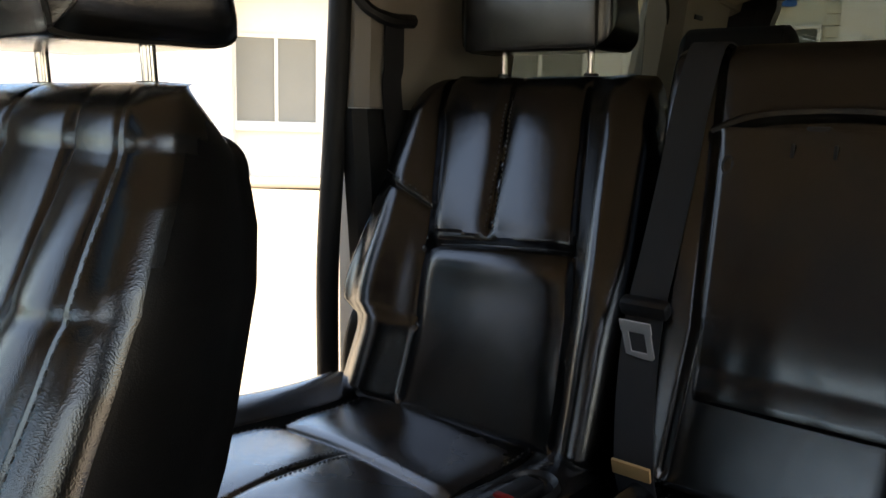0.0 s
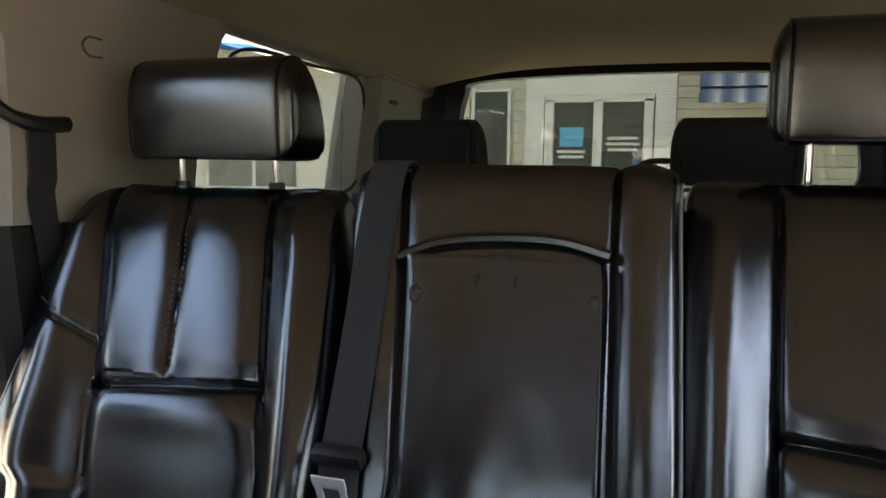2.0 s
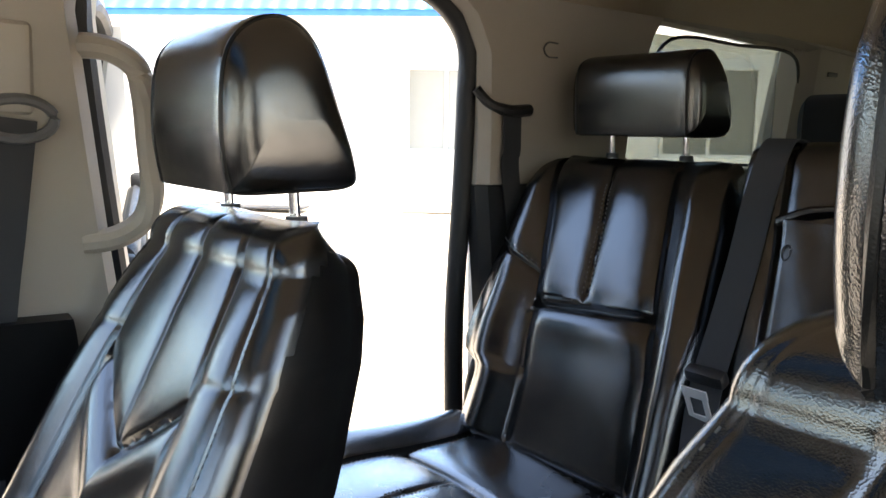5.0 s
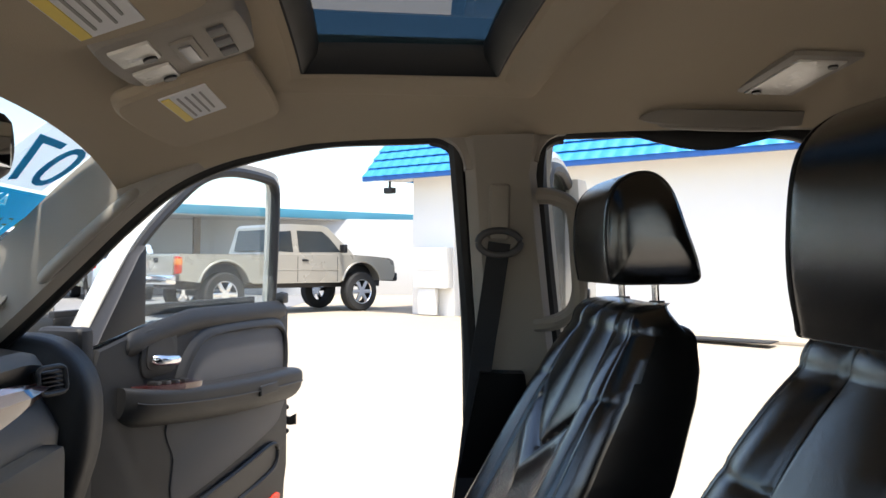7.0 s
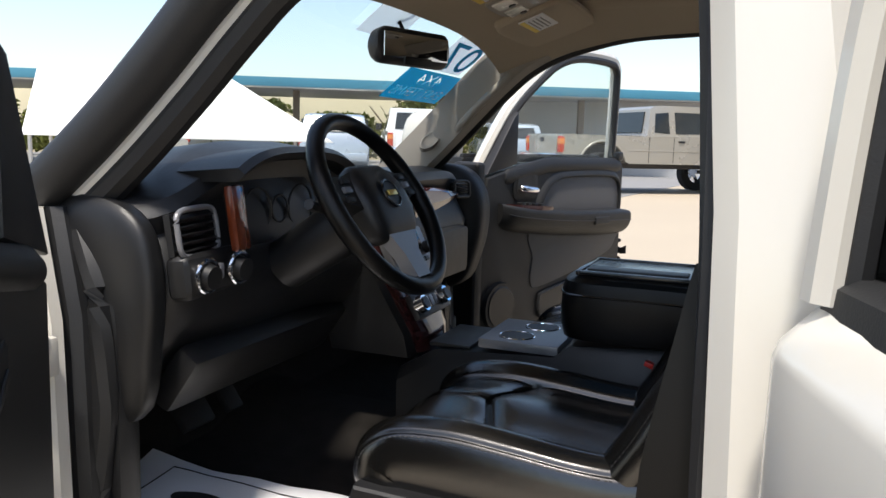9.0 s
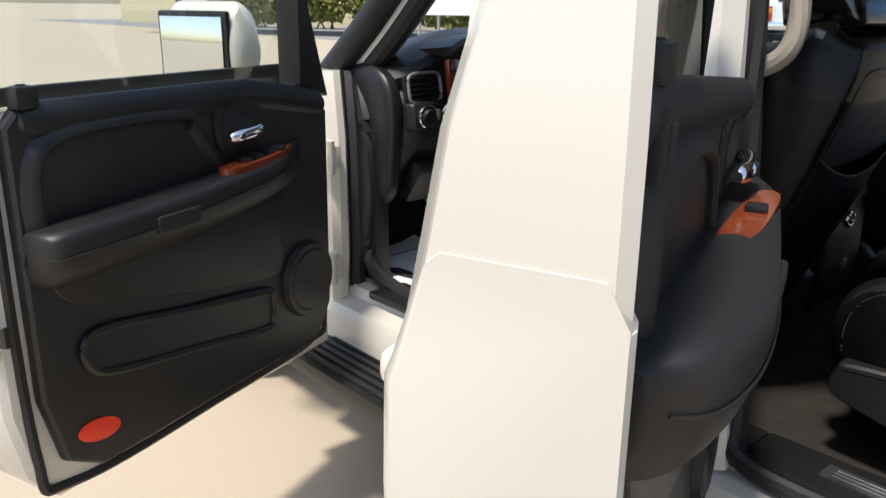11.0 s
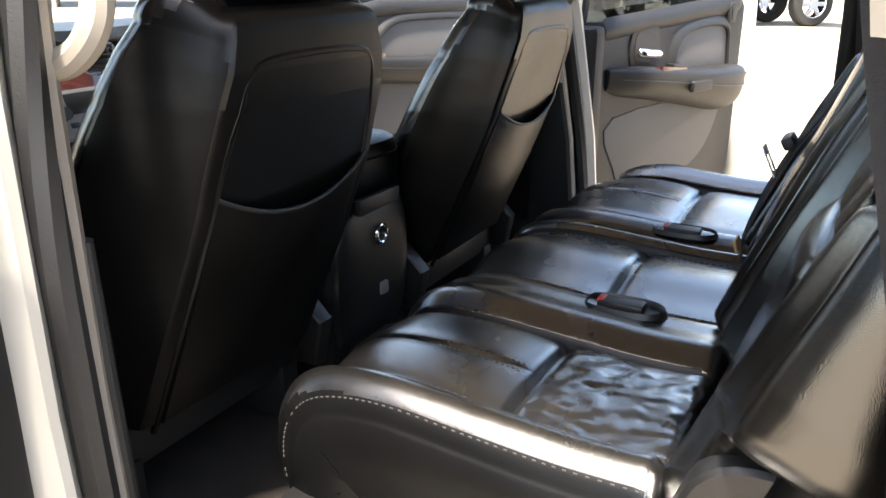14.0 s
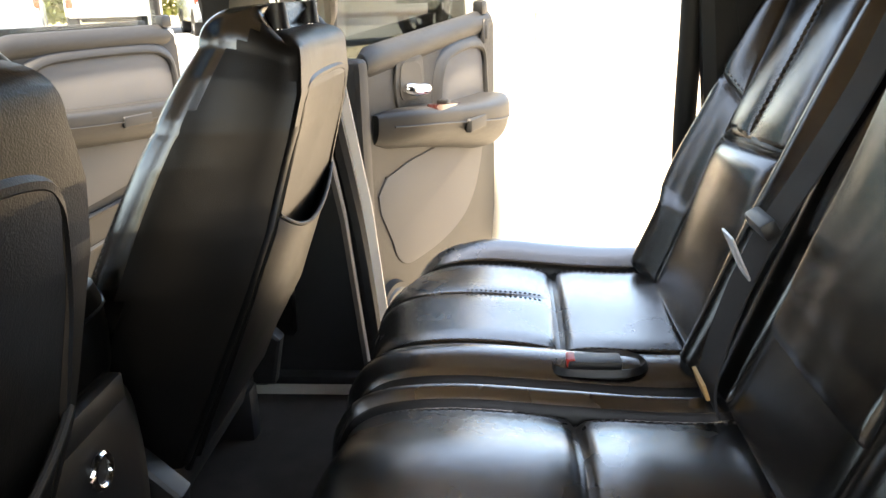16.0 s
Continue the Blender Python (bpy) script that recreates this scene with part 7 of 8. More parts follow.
def third_row():
    seat = thing("third_row_bench", pose(0, 0, 0), "dark third-row bench with low headrests", "seat", "third-row seats")
    bm = pad([(-1.95, 0.95), (-2.02, 1.1), (-2.09, 1.25), (-2.14, 1.38), (-2.17, 1.435)], lambda v: 0.70, lambda u, v: 0.01 * math.cos(u * 9), lambda v: 0.12, 0, 40, 30, [(lambda v: 0.0, 0, 1, 0.01, 0.01)], [], soft_u=0.08, soft_v=0.1)
    part("backrest", bm, LEATHER_SIDE, seat)
    bm = bmesh.new()
    box(bm, (0, -1.78, 0.86), (1.36, 0.5, 0.18), 0.05)
    part("cushion", bm, LEATHER_SIDE, seat)
    bm = bmesh.new()
    box(bm, (0, -1.85, 0.68), (1.2, 0.5, 0.2), 0.02)
    part("base", bm, TRIM_BLACK, seat)
    fabric = material("charcoal_fabric", (0.016, 0.016, 0.017), 0.9, grain=500, bump=0.5, vary=0.2, scale2=10)
    for cx in (0.455, -0.275):
        headrest(seat, cx, -2.17, 1.53, 0.285, 0.11, 0.15, (cx - 0.06, cx + 0.06), 1.45, 0.0, fabric)
    bm = bmesh.new()
    tube(bm, spline([(-0.0, -2.45, 1.44), (0.02 - 0.06, -2.45, 1.505), (-0.12, -2.45, 1.515), (-0.22, -2.45, 1.50), (-0.27, -2.45, 1.44)], 24), 0.008, 8)
    part("cargo_hoop", bm, TRIM_BLACK, seat, "black hoop behind the bench")


def pillar_belt(s, p0, p1, p2, label):
    b = thing("seat_belt", pose(0, 0, 0), label, "seat belt", "outer seat belts")
    bm = bmesh.new()
    ribbon(bm, spline([p0, tuple((a + c) / 2 for a, c in zip(p0, p1)), p1, p2], 30), 0.05, 0.003, (0, 1, 0))
    part("webbing", bm, WEBBING, b)
    if p0[1] > -0.5:
        bm = bmesh.new()
        q = spline([(s * 0.765, -0.30, 1.215), (s * 0.78, -0.295, 1.10), (s * 0.80, -0.28, 0.92), (s * 0.81, -0.27, 0.70)], 16)
        ribbon(bm, q, [0.10 + 0.07 * min(1, i / 10) for i in range(16)], 0.03, (0, 1, 0))
        part("belt_boot", bm, LEATHER_SIDE, b, "black boot over the belt's lower end")
    return b


# ---------------------------------------------------------------- dash and controls
def dashboard():
    d = thing("dashboard", pose(0, 0, 0.045), "dark grey dashboard with wood trim and silver bezels", "dashboard")

    def face(x):
        """Side view of the dash at x: y of its face and height of its brow."""
        hump = math.exp(-((x + 0.37) / 0.27) ** 4)
        return 0.665 - 0.05 * math.exp(-(x / 0.22) ** 4) - 0.02 * hump, 1.245 + 0.075 * hump - 0.03 * max(0, (abs(x) - 0.62) / 0.16) ** 2
    rings = []
    for i in range(57):
        x = -0.80 + 1.6 * i / 56
        f, b = face(x)
        end = max(0, (abs(x) - 0.72) / 0.08)
        f += 0.06 * end ** 2
        rings.append([(x, 1.16, 1.16), (x, 1.02, 1.215), (x, 0.88, b - 0.012), (x, 0.78, b), (x, f + 0.03, b - 0.015), (x, f + 0.012, b - 0.04), (x, f + 0.03, b - 0.08), (x, f + 0.012, 1.12), (x, f - 0.02, 1.06), (x, f - 0.015, 1.0), (x, f + 0.02, 0.94), (x, f + 0.08, 0.87), (x, f + 0.2, 0.83), (x, 1.1, 0.85)])
    bm = bmesh.new()
    loft(bm, rings)
    part("body", bm, DASH, d)
    # passenger wood band and lower glove box
    bm = bmesh.new()
    rr = []
    for i in range(25):
        x = 0.19 + 0.49 * i / 24
        f, b = face(x)
        q = (i / 24) ** 2.2
        hi, lo = 1.188 - 0.026 * q, 1.082 + 0.062 * q
        rr.append([(x, f + 0.004, hi), (x, f - 0.010, hi - 0.012 * (1 - 0.6 * q)), (x, f - 0.018, (hi + lo) / 2), (x, f - 0.014, lo + 0.012 * (1 - 0.6 * q)), (x, f + 0.02, lo)])
    loft(bm, rr)
    part("wood_band", bm, WOOD_DARK, d, "glossy dark wood band")
    bm = bmesh.new()
    box(bm, (0.44, 0.635, 0.965), (0.46, 0.06, 0.16), 0.02)
    part("glove_box", bm, TRIM_DARK, d)
    # vents
    for x, y, z, w, h, yaw in ((-0.712, 0.660, 1.150, 0.155, 0.088, 12), (0.705, 0.655, 1.165, 0.075, 0.055, -22), (-0.09, 0.605, 1.155, 0.11, 0.08, 0), (0.09, 0.605, 1.155, 0.11, 0.08, 0)):
        m = pose(x, y, z, -8, 0, yaw)
        bm = bmesh.new()
        loop = [(math.copysign(abs(math.cos(a)) ** 0.42, math.cos(a)) * w / 2, math.copysign(abs(math.sin(a)) ** 0.42, math.sin(a)) * h / 2) for a in (2 * math.pi * k / 40 for k in range(41))]
        tube(bm, [m @ Vector((p, -0.006, q)) for p, q in loop], 0.0055, 8, caps=False)
        v = part("vent_bezel", bm, TRIM_BLACK if x > 0.5 else SILVER, d, "vent bezel")
        bm = bmesh.new()
        box(bm, m @ Vector((0, 0.015, 0)), (w - 0.01, 0.012, h - 0.01), 0.0, m.to_3x3().to_4x4())
        part("vent_cavity", bm, TRIM_BLACK, v)
        for k in range(5):
            bm = bmesh.new()
            box(bm, m @ Vector((0, 0.0, h * (-0.34 + 0.17 * k))), (w - 0.02, 0.018, 0.0035), 0.001, m.to_3x3().to_4x4() @ pose(0, 0, 0, 18))
            part("vent_slat", bm, TRIM_BLACK, v)
    bm = bmesh.new()
    box(bm, (-0.615, 0.635, 1.17), (0.05, 0.02, 0.13), 0.006, pose(0, 0, 0, -8, 0, 8))
    part("wood_insert", bm, WOOD, d, "red burl wood insert beside the vent")
    # driver's knobs on their switch panel
    bm = bmesh.new()
    box(bm, (-0.69, 0.655, 1.07), (0.20, 0.05, 0.085), 0.02, pose(0, 0, 0, -6, 0, 8), 3)
    sp = part("switch_panel", bm, TRIM_BLACK, d)
    for x, y, z in ((-0.73, 0.630, 1.071), (-0.646, 0.620, 1.077)):
        bm = bmesh.new()
        ring = [(x + 0.030 * math.cos(a), y - 0.012, z + 0.030 * math.sin(a)) for a in (2 * math.pi * k / 28 for k in range(29))]
        tube(bm, ring, 0.005, 8, caps=False)
        k = part("knob_ring", bm, CHROME, sp, "chrome ringed knob")
        bm = bmesh.new()
        tube(bm, [(x, y, z), (x, y - 0.028, z - 0.003)], [0.026, 0.022], 20)
        part("knob", bm, TRIM_BLACK, k)
    bm = bmesh.new()
    box(bm, (-0.688, 0.625, 1.074), (0.02, 0.012, 0.03), 0.003)
    part("button", bm, SILVER, sp)
    # end cap towards the driver's door
    for e in (-1, 1):
        side = [(0.72, 0.80), (0.675, 0.95), (0.668, 1.08), (0.70, 1.175), (0.79, 1.215), (0.93, 1.21), (0.99, 1.15), (1.0, 0.95), (0.95, 0.78)]
        if e > 0:
            side = [(0.70, 0.80), (0.625, 0.93), (0.605, 1.07), (0.625, 1.17), (0.69, 1.235), (0.80, 1.25), (0.93, 1.22), (0.99, 1.15), (1.0, 0.95), (0.95, 0.78)]
        bm = rounded(side, 0.765, 0.842 if e < 0 else 0.935, 0.03 if e < 0 else 0.06, 16, count=44)
        for v in bm.verts:
            v.co.x *= e
        part("end_cap", bm, TRIM_BLACK if e < 0 else TRIM_DARK, d, "rounded dark end cap")
    # defroster slot on top by the driver's pillar
    bm = bmesh.new()
    box(bm, (-0.66, 0.80, 1.238), (0.09, 0.03, 0.01), 0.003)
    part("defroster_slot", bm, TRIM_BLACK, d)
    # instrument cluster under its brow
    bm = bmesh.new()
    box(bm, (-0.43, 0.675, 1.175), (0.34, 0.03, 0.15), 0.03, pose(0, 0, 0, -12))
    cl = part("instrument_panel", bm, TRIM_BLACK, d)
    for x, r in ((-0.52, 0.05), (-0.35, 0.05), (-0.435, 0.03)):
        bm = bmesh.new()
        ring = [(x + r * math.cos(a), 0.655 + 0.21 * r * math.sin(a) * 0, 1.175 + r * math.sin(a)) for a in (2 * math.pi * k / 28 for k in range(29))]
        tube(bm, ring, 0.003, 6, caps=False)
        part("gauge_ring", bm, TRIM_DARK, cl)
    bm = bmesh.new()
    rings = []
    for i in range(25):
        x = -0.66 + 0.46 * i / 24
        h = 1.308 - 0.054 * abs((x + 0.43) / 0.25) ** 3.2
        rings.append([(x, 0.76, h - 0.01), (x, 0.60, h + 0.004), (x, 0.585, h - 0.008), (x, 0.60, h - 0.022), (x, 0.76, h - 0.03)])
    loft(bm, rings)
    part("cluster_brow", bm, DASH, d)
    # centre stack
    bm = bmesh.new()
    rings = []
    for y, z, w in ((0.60, 1.13, 0.145), (0.57, 1.07, 0.15), (0.53, 0.98, 0.15), (0.485, 0.90, 0.145), (0.455, 0.84, 0.135), (0.45, 0.78, 0.12)):
        rings.append([(x, y + 0.03 * (abs(x) / w) ** 4, z) for x in [-w + 2 * w * i / 12 for i in range(13)]] + [(w, y + 0.25, z), (-w, y + 0.25, z)])
    loft(bm, rings)
    st = part("centre_panel", bm, TRIM_BLACK, d)
    bm = bmesh.new()
    rings = []
    for y, z, w in ((0.60, 1.13, 0.125), (0.57, 1.07, 0.13), (0.53, 0.98, 0.13), (0.485, 0.90, 0.125), (0.455, 0.84, 0.115), (0.45, 0.79, 0.10)):
        rings.append([(x, y - 0.006 + 0.03 * (abs(x) / w) ** 4 * 0.7, z) for x in [-w + 2 * w * i / 12 for i in range(13)]] + [(w, y + 0.03, z), (-w, y + 0.03, z)])
    loft(bm, rings)
    part("wood_face", bm, WOOD_DARK, st, "dark cherry wood centre face")
    M = pose(0, 0.545, 1.03, -26, 0, 0)
    bm = bmesh.new()
    box(bm, M @ Vector((0, -0.005, 0.0)), (0.235, 0.025, 0.13), 0.008, M.to_3x3().to_4x4())
    rd = part("radio", bm, SILVER, st, "silver radio with a dark display")
    bm = bmesh.new()
    box(bm, M @ Vector((0, -0.019, 0.025)), (0.15, 0.004, 0.055), 0.002, M.to_3x3().to_4x4())
    part("display", bm, TAILGLASS, rd)
    for k in range(6):
        bm = bmesh.new()
        box(bm, M @ Vector((-0.075 + 0.03 * k, -0.019, -0.03)), (0.024, 0.008, 0.014), 0.003, M.to_3x3().to_4x4())
        part("radio_button", bm, TRIM_BLACK, rd)
    for x in (-0.095, 0.095):
        bm = bmesh.new()
        tube(bm, [M @ Vector((x, -0.015, 0)), M @ Vector((x, -0.035, 0))], 0.017, 18)
        part("radio_knob", bm, TRIM_BLACK, rd)
    M = pose(0, 0.478, 0.905, -30, 0, 0)
    bm = bmesh.new()
    box(bm, M @ Vector((0, -0.005, 0)), (0.22, 0.02, 0.07), 0.008, M.to_3x3().to_4x4())
    hv = part("climate_panel", bm, TRIM_BLACK, st)
    for x in (-0.085, 0.06):
        bm = bmesh.new()
        tube(bm, [M @ Vector((x, -0.01, 0)), M @ Vector((x, -0.035, 0))], [0.025, 0.022], 20)
        kb = part("climate_knob", bm, CHROME, hv, "chrome climate knob")
        bm = bmesh.new()
        tube(bm, [M @ Vector((x, -0.03, 0)), M @ Vector((x, -0.039, 0))], 0.016, 16)
        part("knob_face", bm, TRIM_BLACK, kb)
    for k in range(3):
        bm = bmesh.new()
        box(bm, M @ Vector((-0.035 + 0.026 * k, -0.017, 0.0)), (0.02, 0.006, 0.03), 0.002, M.to_3x3().to_4x4())
        part("climate_button", bm, SILVER, hv)
    # knee panel and pedals
    bm = bmesh.new()
    box(bm, (-0.44, 0.70, 0.86), (0.60, 0.06, 0.14), 0.02, pose(0, 0, 0, 35))
    part("knee_panel", bm, TRIM_BLACK, d)
    return d


def steering_wheel():
    tilt = -33
    m = pose(-0.456, 0.41, 1.240, tilt, 0, 0)
    w = thing("steering_wheel", m, "black leather steering wheel with silver spoke and gold badge", "steering wheel")
    # in its own frame the rim lies in the x-z plane and faces -y
    bm = bmesh.new()
    R = 0.194
    ring = [(R * math.cos(a), -0.015, R * math.sin(a)) for a in (2 * math.pi * k / 64 for k in range(65))]
    tube(bm, ring, [0.0178 + 0.0025 * max(0, math.cos(4 * math.pi * k / 64)) for k in range(65)], 14, caps=False)
    part("rim", bm, LEATHER_SIDE, w, "thick black leather rim")
    bm = rounded([(-0.005, 0.085), (-0.03, 0.07), (-0.045, 0.0), (-0.03, -0.07), (0.0, -0.085), (0.05, -0.05), (0.05, 0.05)], -0.10, 0.10, 0.05, 14, count=36)
    part("airbag_cover", bm, TRIM_BLACK, w)
    for sx in (-1, 1):
        bm = bmesh.new()
        loft(bm, [[(sx * x, y - 0.012, z + h), (sx * x, y + 0.02, z + h), (sx * x, y + 0.02, z - h), (sx * x, y - 0.012, z - h)] for x, y, z, h in ((0.08, -0.012, 0.025, 0.045), (0.12, -0.01, 0.03, 0.032), (0.175, -0.012, 0.035, 0.026))])
        sp = part("spoke", bm, TRIM_BLACK, w)
        for k in range(3):
            bm = bmesh.new()
            box(bm, (sx * (0.125 + 0.006 * k), -0.026, 0.05 - 0.02 * k), (0.03, 0.008, 0.014), 0.004)
            part("spoke_button", bm, SILVER if k == 1 else TRIM_DARK, sp)
    bm = bmesh.new()
    loft(bm, [[(x - h, y - 0.012, z), (x - h, y + 0.015, z), (x + h, y + 0.015, z), (x + h, y - 0.012, z)] for x, y, z, h in ((0.0, -0.015, -0.075, 0.062), (0.0, -0.012, -0.12, 0.036), (0.0, -0.012, -0.175, 0.03))])
    part("silver_spoke", bm, SILVER, w, "silver lower spoke")
    bm = bmesh.new()
    tube(bm, [(0, -0.038, 0.005), (0, -0.047, 0.005)], 0.029, 24)
    bd = part("badge_disc", bm, TRIM_BLACK, w)
    bm = bmesh.new()
    ring = [(0.03 * math.cos(a), -0.046, 0.005 + 0.03 * math.sin(a)) for a in (2 * math.pi * k / 28 for k in range(29))]
    tube(bm, ring, 0.003, 8, caps=False)
    part("badge_ring", bm, GLOSS, bd)
    bm = bmesh.new()
    box(bm, (0, -0.049, 0.005), (0.038, 0.004, 0.012), 0.002)
    part("badge", bm, material("gold_badge", (0.75, 0.52, 0.14), 0.3, metal=0.8, grain=200, vary=0.05, scale2=30), bd, "plain gold badge bar")
    bm = bmesh.new()
    tube(bm, [(0, 0.03, 0), (0, 0.10, 0), (0, 0.26, 0.0)], [0.05, 0.06, 0.055], 20)
    part("column_shroud", bm, TRIM_BLACK, w)
    for sx, z in ((-1, 0.02), (1, 0.03)):
        bm = bmesh.new()
        tube(bm, spline([(sx * 0.05, 0.06, z), (sx * 0.12, 0.05, z + 0.01), (sx * 0.17, 0.04, z + 0.02)], 12), [0.008] * 8 + [0.011] * 4, 8)
        part("column_stalk", bm, TRIM_BLACK, w)


def console():
    c = thing("centre_console", pose(0, 0, 0), "black centre console with a padded armrest lid and cupholders", "console")
    bm = bmesh.new()
    rings = []
    for y, z, w in ((0.50, 0.80, 0.14), (0.40, 0.86, 0.145), (0.10, 0.878, 0.15), (0.06, 0.91, 0.155), (-0.28, 0.94, 0.155), (-0.305, 0.93, 0.15)):
        rings.append([(-w, y, 0.56), (-w, y, z - 0.03), (-w + 0.02, y, z), (w - 0.02, y, z), (w, y, z - 0.03), (w, y, 0.56)])
    loft(bm, rings)
    part("body", bm, TRIM_BLACK, c)
    # lid
    bm = bmesh.new()
    o = [(p.x, p.y) for p in spline([(-0.165, 0.03, 0), (-0.12, 0.085, 0), (0, 0.095, 0), (0.12, 0.085, 0), (0.165, 0.03, 0), (0.168, -0.12, 0), (0.16, -0.285, 0), (0, -0.30, 0), (-0.16, -0.285, 0), (-0.168, -0.12, 0)], 60, closed=True)]
    rings = [[(a * k, -0.1 + (b + 0.1) * k, z) for a, b in o] for k, z in ((0.97, 0.935), (1.0, 0.96), (1.01, 1.005), (1.0, 1.045), (0.97, 1.066), (0.9, 1.076), (0.5, 1.08), (0.05, 1.08))]
    loft(bm, rings)
    lid = part("armrest_lid", bm, LEATHER_SIDE, c, "padded black armrest lid")
    bm = bmesh.new()
    tube(bm, [(a * 1.005, -0.1 + (b + 0.1) * 1.005, 1.038) for a, b in o] + [(o[0][0] * 1.005, -0.1 + (o[0][1] + 0.1) * 1.005, 1.038)], 0.003, 6, caps=False)
    part("lid_seam", bm, LEATHER, lid)
    bm = bmesh.new()
    for cc, sz in (((0, 0.052, 1.084), (0.25, 0.012, 0.012)), ((0, -0.232, 1.084), (0.25, 0.012, 0.012)), ((-0.122, -0.09, 1.084), (0.012, 0.28, 0.012)), ((0.122, -0.09, 1.084), (0.012, 0.28, 0.012))):
        box(bm, cc, sz, 0.004)
    part("tray_rim", bm, GLOSS, lid, "glossy black tray rim")
    bm = bmesh.new()
    box(bm, (-0.052, -0.075, 1.0855), (0.055, 0.23, 0.008), 0.003)
    part("tray", bm, TRIM_BLACK, lid)
    bm = bmesh.new()
    box(bm, (0.0, -0.09, 1.0815), (0.236, 0.275, 0.008), 0.003)
    part("tray_cover", bm, SATIN_GREY, lid, "smooth grey lid insert")
    # cupholders and tray in front
    bm = bmesh.new()
    box(bm, (0, 0.19, 0.890), (0.25, 0.20, 0.024), 0.005)
    cp = part("cupholder_plate", bm, SILVER, c, "silver cupholder plate")
    for x, y in ((-0.06, 0.21), (0.06, 0.175)):
        bm = bmesh.new()
        tube(bm, [(x, y, 0.8995), (x, y, 0.9035)], 0.042, 28)
        part("cup_well", bm, TRIM_BLACK, cp)
        bm = bmesh.new()
        ring = [(x + 0.043 * math.cos(a), y + 0.043 * math.sin(a), 0.902) for a in (2 * math.pi * k / 28 for k in range(29))]
        tube(bm, ring, 0.003, 6, caps=False)
        part("cup_ring", bm, CHROME, cp)
    bm = bmesh.new()
    box(bm, (0, 0.37, 0.868), (0.22, 0.11, 0.012), 0.005)
    part("coin_tray", bm, TRIM_BLACK, c)
    # rear face
    bm = rounded([(-0.29, 0.95), (-0.325, 0.93), (-0.33, 0.80), (-0.32, 0.66), (-0.28, 0.62), (-0.25, 0.8)], -0.145, 0.145, 0.05, 12, count=30)
    rf = part("rear_panel", bm, TRIM_BLACK, c)
    bm = bmesh.new()
    ring = [(0.012 + 0.02 * math.cos(a), -0.333, 0.875 + 0.02 * math.sin(a)) for a in (2 * math.pi * k / 24 for k in range(25))]
    tube(bm, ring, 0.005, 8, caps=False)
    part("power_socket", bm, CHROME, rf, "chrome ringed power socket")
    bm = bmesh.new()
    box(bm, (0.0, -0.332, 0.955), (0.16, 0.02, 0.035), 0.006)
    part("rear_vent", bm, TRIM_BLACK, rf)
    bm = bmesh.new()
    box(bm, (0.02, -0.33, 0.745), (0.03, 0.012, 0.03), 0.006)
    part("rear_latch", bm, SILVER, rf)


